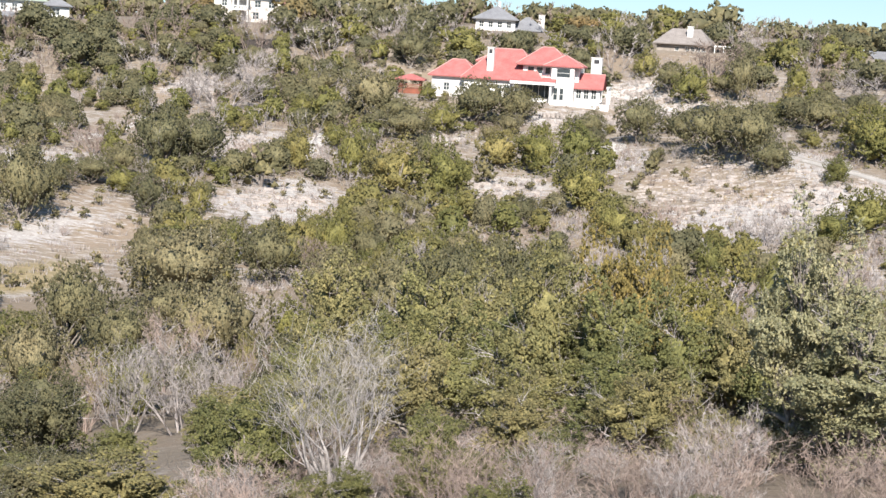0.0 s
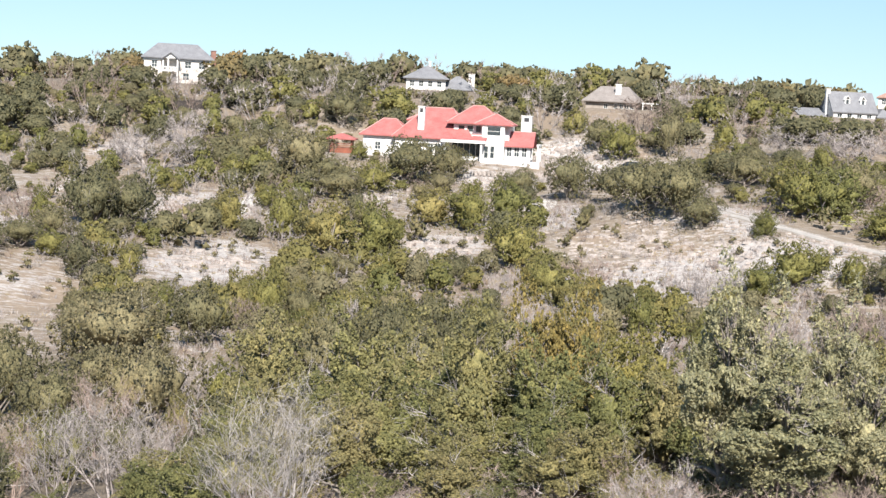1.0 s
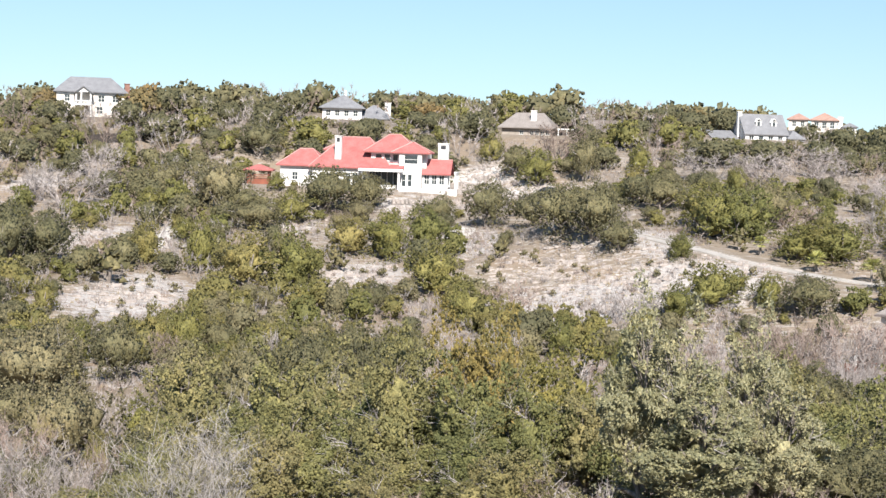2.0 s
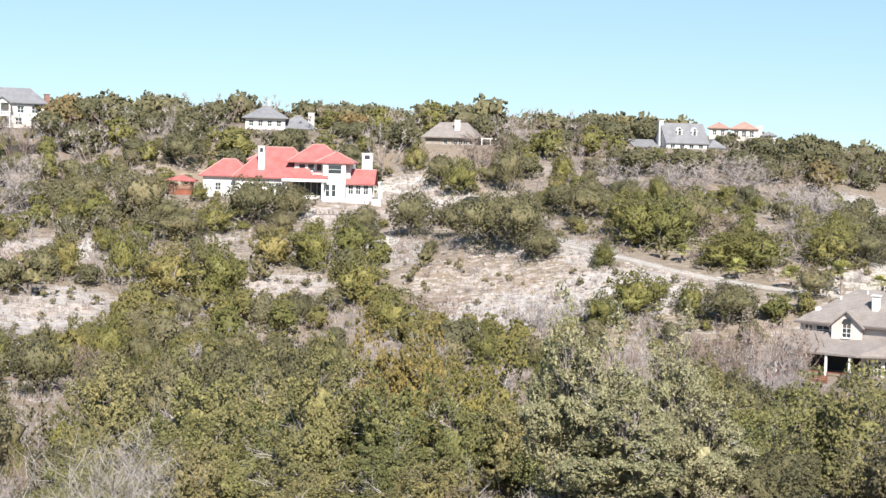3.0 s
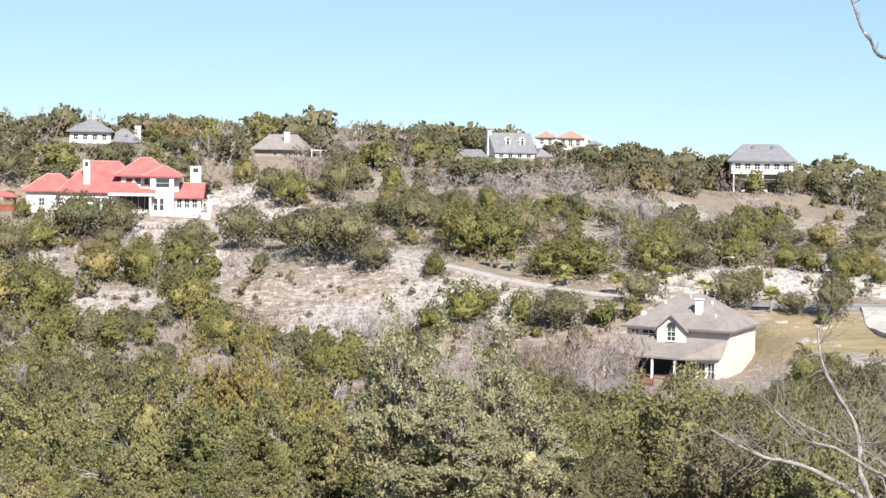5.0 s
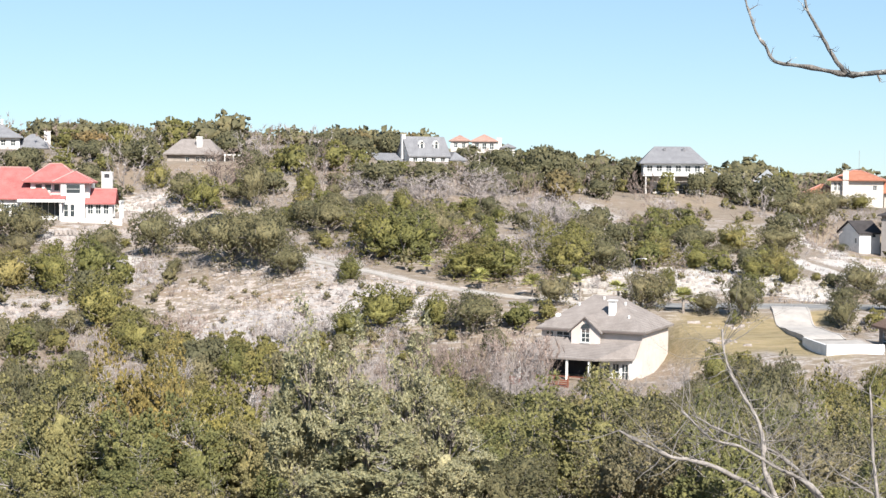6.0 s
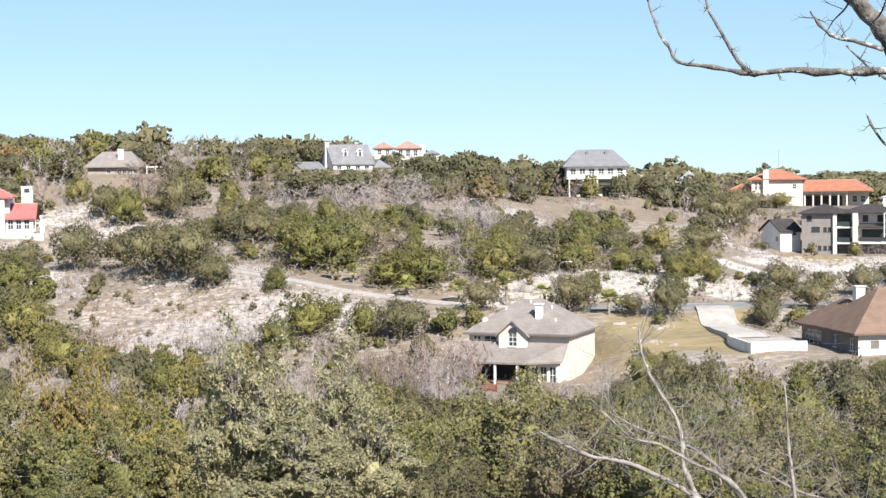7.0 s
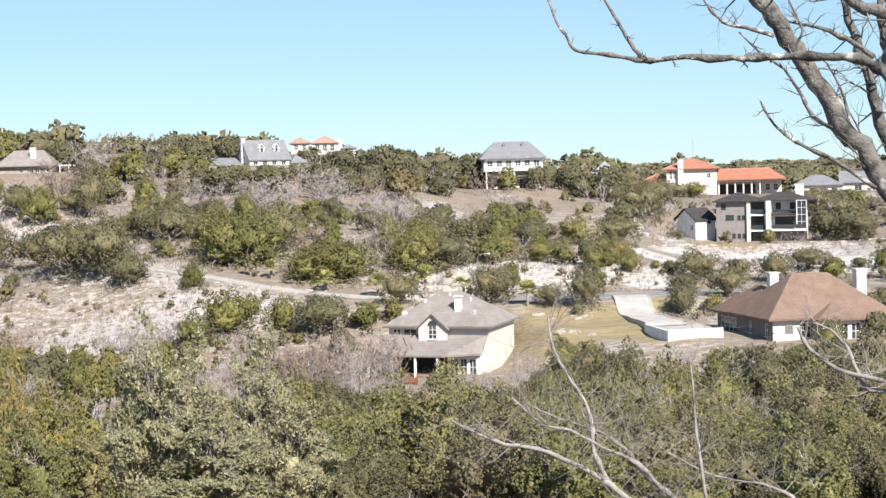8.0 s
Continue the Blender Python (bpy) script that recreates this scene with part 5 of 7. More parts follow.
# trees of the open slope and the valley: plan place, width and height
SLOPE_TREES = (
    (OAK_FAR, -83.6, 164.6, 8.7, 8.9),
    (OAK_FAR, -85.8, 177.1, 5.1, 4.0),
    (OAK_FAR, -84.2, 184.4, 7.0, 3.7),
    (CEDAR_FAR, -79.2, 182.6, 6.0, 3.6),
    (CEDAR_FAR, -67.6, 180.3, 4.3, 4.3),
    (OAK_FAR, -72.6, 175.8, 4.9, 5.7),
    (OAK_FAR, -81.7, 201.5, 9.8, 9.6),
    (OAK_FAR, -77.3, 206.4, 9.5, 7.9),
    (SCRUB_FAR, -65.6, 198.9, 7.7, 5.0),
    (CEDAR_FAR, -65.0, 213.6, 7.2, 6.5),
    (CEDAR_FAR, -56.7, 211.5, 7.5, 8.3),
    (OAK_FAR, -63.2, 249.3, 10.5, 9.3),
    (OAK_FAR, -75.0, 258.7, 9.3, 6.5),
    (CEDAR_FAR, -48.3, 205.9, 11.8, 8.0),
    (CEDAR_FAR, -42.4, 207.8, 10.0, 8.1),
    (OAK_FAR, -46.3, 254.8, 11.7, 8.3),
    (OAK_FAR, -39.5, 256.8, 9.0, 6.8),
)
SLOPE_TREES_B = (
    (CEDAR_FAR, -36.9, 225.9, 9.4, 6.0),
    (CEDAR_FAR, -30.6, 224.0, 10.2, 7.2),
    (CEDAR_FAR, -26.1, 229.4, 9.4, 6.7),
    (OAK_FAR, -25.8, 246.5, 7.5, 5.2),
    (OAK_FAR, -17.4, 244.0, 8.4, 7.7),
    (CEDAR_FAR, -21.2, 201.9, 10.0, 7.3),
    (CEDAR_FAR, -16.0, 186.5, 6.9, 5.3),
    (BROWN_SHRUB, -10.2, 188.1, 9.3, 4.9),
    (OAK_FAR, -10.1, 237.8, 8.2, 5.7),
    (OAK_FAR, -5.1, 224.5, 10.1, 7.6),
    (OAK_FAR, -0.3, 217.7, 10.7, 8.3),
    (OAK_FAR, 2.9, 212.2, 6.9, 4.7),
    (OAK_FAR, -2.8, 234.8, 9.1, 5.6),
    (CEDAR_FAR, 11.4, 206.3, 4.6, 3.3),
    (CEDAR_FAR, -10.4, 176.6, 7.6, 5.3),
    (CEDAR_FAR, -3.6, 167.7, 5.1, 5.1),
)
SLOPE_TREES_C = (
    (OAK_FAR, -2.4, 277.2, 6.9, 8.7),
    (CEDAR_FAR, -10.7, 275.8, 10.1, 6.9),
    (CEDAR_FAR, -20.7, 294.9, 6.6, 5.7),
    (OAK_FAR, -15.3, 284.4, 7.4, 6.0),
    (BROWN_SHRUB, -92.5, 202.7, 9.6, 4.3),
    (CEDAR_FAR, -89.6, 202.6, 4.0, 5.2),
    (GREY_SHRUB, -89.0, 247.4, 15.8, 7.9),
    (GREY_SHRUB, -96.3, 251.8, 10.5, 6.5),
    (GREY_SHRUB, -89.3, 267.2, 10.9, 6.8),
    (OAK_FAR, -66.6, 291.4, 9.7, 7.2),
    (CEDAR_FAR, -40.5, 209.5, 7.4, 5.1),
    (CEDAR_FAR, -63.5, 228.9, 6.2, 3.8),
    (CEDAR_FAR, 14.3, 191.8, 9.1, 5.8),
    (CEDAR_FAR, 10.2, 188.4, 6.5, 4.5),
    (CEDAR_FAR, 18.0, 195.0, 5.1, 3.2),
    (CEDAR_FAR, 21.8, 191.2, 5.8, 4.3),
    (OAK_FAR, 26.4, 188.2, 8.2, 5.3),
)
SLOPE_TREES_D = (
    (CEDAR_FAR, 11.4, 206.2, 4.1, 3.2),
    (OAK_FAR, 10.3, 248.4, 10.2, 6.0),
    (CEDAR_FAR, 15.8, 234.3, 11.1, 7.0),
    (CEDAR_FAR, 20.9, 222.4, 11.5, 7.6),
    (OAK_FAR, 25.4, 233.9, 9.1, 7.5),
    (CEDAR_FAR, 27.9, 212.2, 10.1, 4.7),
    (CEDAR_FAR, 33.2, 210.7, 11.0, 5.1),
    (OAK_FAR, 36.8, 190.9, 5.9, 3.9),
    (CEDAR_FAR, 44.0, 217.7, 10.5, 6.7),
    (OAK_FAR, 48.1, 213.0, 7.5, 5.3),
    (OAK_FAR, 48.4, 185.7, 5.8, 4.6),
    (CEDAR_FAR, 54.4, 199.6, 3.6, 3.0),
    (OAK_FAR, 47.5, 186.1, 6.6, 4.8),
    (CEDAR_FAR, 54.2, 198.9, 3.0, 3.2),
    (OAK_FAR, 58.6, 180.2, 5.4, 5.4),
    (OAK_FAR, 70.6, 177.7, 4.8, 4.3),
    (OAK_FAR, 54.7, 182.6, 4.9, 2.7),
)
SLOPE_TREES_E = (
    (CEDAR_FAR, 56.7, 177.7, 2.4, 1.8),
    (OAK_FAR, 104.7, 283.7, 10.4, 6.7),
    (OAK_FAR, 75.5, 190.2, 5.0, 2.6),
    (OAK_FAR, 78.3, 182.0, 6.2, 4.0),
    (OAK_FAR, 99.8, 201.8, 8.0, 3.2),
    (CEDAR_FAR, 73.3, 204.8, 4.7, 3.5),
    (CEDAR_FAR, 69.0, 208.7, 5.7, 3.2),
    (CEDAR_FAR, 63.9, 218.9, 6.9, 3.7),
    (CEDAR_FAR, 58.7, 223.0, 8.9, 4.6),
    (OAK_FAR, 83.4, 239.7, 9.8, 5.1),
    (CEDAR_FAR, 76.0, 237.9, 9.7, 5.0),
    (CEDAR_FAR, 23.0, 225.9, 10.7, 7.3),
    (CEDAR_FAR, 17.0, 224.1, 11.6, 8.1),
    (CEDAR_FAR, 30.3, 212.7, 12.0, 5.1),
    (CEDAR_FAR, 43.0, 211.3, 11.1, 5.6),
    (OAK_FAR, 49.9, 230.6, 8.1, 4.7),
)
SLOPE_TREES_F = (
    (OAK_FAR, -58.1, 246.7, 9.8, 5.1),
    (CEDAR_FAR, -49.5, 245.0, 9.7, 5.5),
    (OAK_FAR, -54.2, 238.1, 10.5, 4.9),
    (OAK_FAR, 107.7, 286.6, 9.2, 7.4),
    (OAK_FAR, 130.1, 332.2, 7.7, 3.2),
    (CEDAR_FAR, 134.7, 332.7, 9.4, 3.6),
    (OAK_FAR, 117.9, 333.4, 9.2, 5.1),
    (OAK_FAR, 139.3, 280.6, 12.1, 5.7),
    (OAK_FAR, 140.2, 270.2, 10.5, 4.9),
    (OAK_FAR, 132.8, 249.6, 9.8, 5.1),
    (CEDAR_FAR, 104.4, 283.7, 7.8, 6.1),
    (OAK_FAR, 80.1, 196.8, 6.4, 4.3),
    (OAK_FAR, 90.1, 192.7, 5.5, 4.3),
)
SLOPE_SHRUBS = (
    (BROWN_SHRUB, -7.7, 293.9, 13.9, 7.1),
    (GREY_SHRUB, 19.7, 280.3, 15.7, 5.6),
    (GREY_SHRUB, 31.0, 278.4, 14.4, 5.0),
    (GREY_SHRUB, 42.0, 282.3, 13.5, 5.1),
    (BROWN_SHRUB, 29.0, 234.5, 9.2, 4.3),
    (GREY_SHRUB, 50.4, 254.4, 11.2, 6.2),
    (GREY_SHRUB, 47.8, 266.9, 10.5, 4.9),
    (GREY_SHRUB, 41.8, 226.0, 9.9, 5.5),
    (GREY_SHRUB, 47.5, 250.9, 9.9, 6.1),
    (GREY_SHRUB, 40.6, 290.3, 15.1, 5.9),
    (GREY_SHRUB, 30.1, 283.5, 14.7, 5.1),
    (BROWN_SHRUB, 63.6, 252.7, 9.0, 4.2),
    (BROWN_SHRUB, -72.3, 209.8, 7.7, 4.0),
    (BROWN_SHRUB, -3.6, 158.5, 5.2, 1.6),
    (BROWN_SHRUB, 0.6, 157.6, 5.6, 1.5),
    (GREY_SHRUB, -1.5, 146.0, 5.0, 1.8),
    (GREY_SHRUB, 1.8, 144.0, 5.0, 2.0),
    (GREY_SHRUB, -21.8, 167.7, 4.4, 3.7),
    (GREY_SHRUB, 3.0, 186.8, 7.2, 3.7),
    (GREY_SHRUB, 7.0, 189.0, 6.5, 3.4),
    (BROWN_SHRUB, -75.8, 184.3, 5.2, 2.4),
)
HOUSE_BRUSH = (
    (BROWN_SHRUB, 26.3, 157.6, 10.2, 7.7),
    (GREY_SHRUB, 22.8, 157.0, 7.2, 6.2),
    (BROWN_SHRUB, 21.2, 155.4, 7.9, 7.6),
    (GREY_SHRUB, 38.3, 155.2, 5.9, 2.9),
    (GREY_SHRUB, 29.2, 154.1, 6.5, 3.2),
    (BROWN_SHRUB, 32.4, 152.4, 5.0, 2.1),
    (GREY_SHRUB, 25.2, 151.7, 5.6, 4.3),
    (CEDAR_FAR, 34.1, 154.2, 4.3, 4.2),
    (GREY_SHRUB, 42.4, 152.1, 5.5, 2.6),
    (CEDAR_FAR, 45.2, 149.2, 6.4, 2.6),
    (GREY_SHRUB, 38.0, 151.2, 5.0, 2.2),
    (GREY_SHRUB, 29.0, 156.6, 4.1, 4.4),
    (GREY_SHRUB, 34.6, 154.1, 4.3, 3.8),
    (GREY_SHRUB, 33.4, 155.4, 3.6, 2.4),
    (GREY_SHRUB, 31.2, 154.9, 3.6, 2.2),
    (BROWN_SHRUB, 29.2, 160.2, 6.7, 6.4),
    (BROWN_SHRUB, 17.7, 153.8, 7.1, 6.8),
    (BROWN_NEAR, -6.2, 44.0, 3.0, 1.3),
    (BROWN_NEAR, -3.7, 44.3, 3.0, 1.3),
    (BROWN_NEAR, -10.4, 45.3, 2.7, 1.3),
    (BROWN_NEAR, 2.8, 44.3, 3.0, 1.3),
    (BROWN_NEAR, -8.0, 43.8, 2.6, 1.3),
)
RIDGE_RUST = (
    (RUST_FAR, -38.9, 335.9, 7.7, 4.7),
    (RUST_FAR, -35.9, 334.2, 6.1, 4.1),
    (RUST_FAR, -100.8, 330.1, 9.5, 8.1),
)
VALLEY_TREES = (
    (CEDAR_NEAR, -16.7, 58.2, 4.7, 2),
    (CEDAR_NEAR, -23.9, 66.4, 4.2, 2),
    (CEDAR_NEAR, -4.5, 54.3, 3.7, 2),
    (CEDAR_NEAR, 1.7, 50.4, 3.4, 2),
    (CEDAR_NEAR, -10.2, 49.5, 3.0, 2),
    (CEDAR_NEAR, -1.0, 46.4, 2.5, 2),
    ([DEAD_TREE], -12.6, 46.4, 6.8, 6.0),
    (CEDAR_NEAR, -15.6, 47.4, 4.0, 3.3),
    (CEDAR_NEAR, -17.4, 49.4, 3.4, 3.2),
    (CEDAR_NEAR, -9.4, 45.6, 3.0, 2.3),
    (CEDAR_NEAR, -7.0, 48.0, 3.4, 2.6),
    (CEDAR_NEAR, -3.2, 50.6, 3.6, 3.0),
    (GREY_NEAR, -33.1, 86.4, 9.7, 6.1),
    (GREY_NEAR, -37.5, 87.9, 7.0, 6.1),
    (GREY_NEAR, -30.1, 85.4, 4.9, 4.4),
    (GREY_NEAR, -35.3, 93.1, 5.0, 2),
    (CEDAR_NEAR, -38.1, 77.8, 5.5, 4.8),
    (CEDAR_NEAR, -38.8, 75.2, 4.6, 4.0),
    (CEDAR_NEAR, -31.9, 74.0, 3.3, 2),
    (CEDAR_NEAR, -24.7, 72.5, 6.6, 2.9),
    (OAK_FAR, -54.6, 116.4, 7.0, 7.6),
    (OAK_FAR, -48.0, 110.6, 6.6, 6.3),
    (OAK_FAR, -50.5, 131.2, 10.9, 8.0),
    (OAK_FAR, -40.4, 111.4, 8.1, 7.2),
    (OAK_FAR, -50.3, 100.7, 6.7, 7.0),
    (OAK_FAR, -46.2, 143.3, 6.2, 6.6),
    (CEDAR_FAR, -47.3, 158.6, 4.7, 5.8),
    (CEDAR_FAR, -42.5, 154.8, 5.6, 7.0),
)
VALLEY_TREES_B = (
    (CEDAR_NEAR, -26.5, 97.0, 8.2, 8.5),
    (CEDAR_NEAR, -17.4, 82.7, 8.1, 7.9),
    (CEDAR_NEAR, -13.6, 79.3, 7.3, 6.8),
    (OAK_FAR, -27.4, 117.4, 8.2, 8.5),
    (OAK_FAR, -21.2, 113.5, 7.9, 8.3),
    (OAK_FAR, -17.4, 117.2, 6.5, 7.9),
    (CEDAR_NEAR, -9.0, 65.9, 5.7, 4.7),
    (CEDAR_NEAR, -8.2, 63.0, 5.4, 6.8),
    (CEDAR_NEAR, -5.3, 60.6, 5.0, 5.4),
    (CEDAR_NEAR, -2.6, 60.4, 4.4, 4.8),
    (CEDAR_NEAR, -0.4, 60.4, 4.7, 4.8),
    (CEDAR_NEAR, 1.6, 58.4, 4.0, 4.9),
    (OAK_TALL, 1.6, 49.0, 3.5, 7.7),
    (OAK_TALL, 2.7, 48.2, 3.0, 7.0),
    (OAK_TALL, 3.4, 46.4, 4.4, 5.0),
    (GOLD_NEAR, -4.4, 66.5, 4.6, 7.0),
    (GOLD_NEAR, -6.4, 67.5, 4.6, 7.4),
    (GOLD_NEAR, -1.0, 76.0, 5.4, 6.6),
    (GOLD_NEAR, -3.4, 72.0, 5.0, 6.2),
    (CEDAR_NEAR, -6.1, 62.2, 4.3, 4.6),
    (CEDAR_NEAR, -22.3, 77.4, 5.0, 6.2),
)
VALLEY_TREES_C = (
    (BROWN_NEAR, -9.1, 52.7, 4.6, 1.3),
    (BROWN_NEAR, -5.8, 51.1, 4.7, 1.3),
    (BROWN_NEAR, -11.0, 53.4, 3.7, 1.3),
    (BROWN_NEAR, -1.1, 53.4, 4.8, 1.3),
    (GREY_NEAR, 1.1, 50.4, 3.2, 2),
    (CEDAR_NEAR, -8.3, 57.9, 4.5, 3.1),
    (CEDAR_NEAR, -4.5, 56.3, 4.9, 3.5),
    (CEDAR_NEAR, 10.8, 62.0, 6.1, 5.4),
    (CEDAR_NEAR, 13.8, 60.4, 6.0, 5.8),
    (CEDAR_NEAR, 16.0, 57.8, 5.2, 5.5),
    (OAK_TALL, 5.0, 50.0, 2.9, 7.3),
    (OAK_TALL, 6.0, 48.6, 3.2, 5.6),
    (CEDAR_NEAR, 8.4, 65.4, 4.7, 5.9),
    (OAK_NEAR, 5.0, 59.8, 4.4, 4.9),
    (GREY_SHRUB, 26.2, 155.9, 7.4, 7.6),
    (BROWN_SHRUB, 18.4, 152.0, 5.3, 5.2),
    (GREY_SHRUB, 25.0, 147.7, 5.5, 4.6),
)
VALLEY_TREES_D = (
    (OAK_FAR, 38.8, 111.3, 6.5, 8.0),
    (CEDAR_FAR, 43.9, 113.7, 7.3, 7.1),
    (CEDAR_FAR, 48.4, 114.1, 7.4, 6.8),
    (OAK_FAR, 53.8, 116.1, 7.6, 7.1),
    (OAK_FAR, 58.4, 116.1, 7.7, 7.5),
    (OAK_FAR, 57.3, 105.4, 7.1, 8.5),
    (GREY_NEAR, 35.3, 93.4, 5.2, 6.5),
    (GREY_NEAR, 37.8, 83.8, 5.0, 5.5),
    (CEDAR_NEAR, 44.0, 89.7, 6.4, 6.2),
    (OAK_NEAR, 39.7, 74.0, 6.5, 6.7),
    (CEDAR_NEAR, 33.5, 81.3, 6.0, 5.3),
    (CEDAR_FAR, 33.6, 106.7, 6.1, 6.2),
    (OAK_FAR, 33.0, 115.2, 6.0, 5.8),
    (CEDAR_NEAR, 26.6, 75.3, 6.6, 4.9),
    (CEDAR_NEAR, 30.5, 69.5, 5.9, 4.5),
    (CEDAR_NEAR, 29.8, 58.8, 6.0, 4.4),
    (CEDAR_NEAR, 19.8, 67.0, 5.8, 4.5),
)
for plants in (SLOPE_TREES, SLOPE_TREES_B, SLOPE_TREES_C, SLOPE_TREES_D, SLOPE_TREES_E, SLOPE_TREES_F, SLOPE_SHRUBS, HOUSE_BRUSH, RIDGE_RUST, VALLEY_TREES, VALLEY_TREES_B, VALLEY_TREES_C, VALLEY_TREES_D):
    for kinds, x, y, w, h in plants:
        put_plant(kinds, x, y, w, h)


FOOTPRINTS = ((-42, 276, 20, 9), (-109, 321, 10, 7), (-147, 295, 9, 7), (-57, 356, 11, 7), (-14, 324, 11, 6), (34, 333, 12, 6), (85, 316, 9, 7), (160, 376, 21, 9), (119, 262, 12, 9),
              (79, 163, 12, 12), (38, 170, 9, 8), (160, 290, 8, 6), (188, 368, 14, 8), (62, 166, 5, 10), (-64, 280, 4, 4), (64.5, 178, 5, 11), (54, 170, 9, 11), (-8, 266.5, 6, 5), (-20, 268, 9, 4), (36, 198.5, 2.5, 4), (42, 196, 2.5, 4), (52, 181, 2.5, 4), (63.5, 152.5, 6, 4.5), (55.5, 153.8, 4, 4))
WAYS = [(a[0] + (b[0] - a[0]) * i / 4, a[1] + (b[1] - a[1]) * i / 4) for way in ([q[:2] for q in LANE], ROAD) for a, b in zip(way, way[1:]) for i in range(4)]


# bearings and distances within which growth stays below a line of sight: from, to, reach, slope in degrees
NEAR_SIGHT = ((-32, -24.2, 140, -10.2), (-32, -22, 150, -8.2), (-22, -15, 150, -7.0), (-18.0, -11.6, 50, -16.8), (-18.0, -11.6, 57, -14.2), (-32, -18.6, 74, -15.6), (-11.6, -1.5, 56, -14.2), (-1.5, 33, 70, -9.3), (-24.5, -18, 89, -12.3), (-15, -4, 150, -6.6), (-4, 9, 150, -7.4), (9, 16, 168, -8.0), (16, 33, 162, -6.5))
HOUSE_SIGHT = ((-12.6, -9, 268, -1.9), (-9, -4.6, 268, -2.1), (-4.6, 0, 250, -2.9), (-4.2, -1.0, 318, 0.5), (3.6, 8.4, 328, 0.72), (-11, -7.3, 352, 1.05), (13.4, 17, 313, -0.75), (6.6, 9.4, 379, 1.25),
               (19.5, 26.2, 398, -1.0), (25.2, 31, 285, -2.2), (25.6, 30, 410, -0.8), (-14.4, -12.2, 280, -2.0), (-20.8, -17.4, 318, 1.2), (-23.6, -20.2, 284, 0.55), (-19.5, -16.6, 296, 0.65), (-28.5, -25, 292, 0.1), (20.0, 29, 276, -3.3), (21.3, 25.6, 297, -2.2), (11.5, 20.5, 200, -4.6), (2, 12, 205, -3.9), (-0.5, 6, 214, -3.6), (5, 12, 199, -4.4), (-2.8, -0.8, 264, -1.75), (11.5, 20.5, 306, -0.95), (16.5, 20.5, 290, -2.3))


# open ground that growth in front leaves in sight: x, y, half width
OPEN_GROUND = ((-21.3, 191.4, 2.0), (-17.7, 177.6, 2.0), (-15.8, 164.6, 1.6), (-2.3, 160.7, 3.5), (-1.0, 148.0, 3.0), (13.5, 174.3, 2.0), (11.7, 162.4, 2.0), (-45.5, 143.8, 2.5), (-49.7, 150.1, 2.0),
               (-34.9, 84.7, 4.0), (-28.8, 76.1, 2.0), (-106.4, 238.5, 3.0), (-95.6, 220.8, 2.5), (-77.0, 168.5, 6.0), (-74.3, 156.7, 7.0), (-67.0, 144.0, 4.0), (-60.3, 181.7, 6.0), (-57.3, 186.4, 6.0),
               (-31.2, 212.8, 5.0), (-47.0, 246.5, 2.5), (-12.9, 211.7, 4.0), (3.7, 204.2, 9.0), (-4.6, 198.1, 4.0), (7.2, 194.8, 8.0), (65.5, 291.4, 2.5))


def blocks(x, y, w, h):
    """True if growth there would hide open ground behind it."""
    az, r = bearing(x, y)
    top = ground_z(x, y) + h
    for ox, oy, half in OPEN_GROUND:
        oa, far = bearing(ox, oy)
        if r < far + half and abs(math.radians(az - oa)) < (half * 0.8) / far + 0.42 * w / r and top > 30.0 + (ground_z(ox, oy) - 30.0) * r / far:
            return True
    return False


def tallest(x, y):
    az, r = bearing(x, y)
    low = min((s for a, b, reach, s in NEAR_SIGHT + HOUSE_SIGHT if a < az < b and r < reach), default=9.0)
    return 30.0 + r * math.tan(radians(low)) - ground_z(x, y)


def thicket(x, y):
    """Growth comes in drifts: true inside one."""
    return noise.noise((x * 0.035, y * 0.03, 6.0)) > -0.06


def free(x, y, w, slack=0.42):
    if any(((x - fx) / (fa + 1)) ** 2 + ((y - fy) / (fb + 1)) ** 2 < 1 for fx, fy, fa, fb in FOOTPRINTS):
        return False
    if any(math.hypot(x - a, y - b) < 4.5 + w * 0.3 for a, b in WAYS):
        return False
    return all(math.hypot(x - a, y - b) > (w + c) * slack for a, b, c in planted)


def scatter(kinds, weights, r0, r1, a0, a1, tries, wide, tall, bare=0.35, slack=0.42, limit=300, group=""):
    n = 0
    for _ in range(tries):
        r = math.sqrt(rng.uniform(r0 * r0, r1 * r1))
        az = radians(rng.uniform(a0, a1))
        x, y = r * math.sin(az), r * math.cos(az)
        w = rng.uniform(*wide)
        if inside(BARE + BARE_MORE, x, y) > bare or inside(LAWN, x, y) > 0.2 or not free(x, y, w, slack):
            continue
        k = rng.choices(kinds, weights)[0]
        h = min(w * rng.uniform(*tall), tallest(x, y))
        if h < 0.35 * w or (h > 2.0 and blocks(x, y, w, h)):
            continue
        put_plant(k, x, y, w, h, group)
        n += 1
        if n >= limit:
            break
    return n


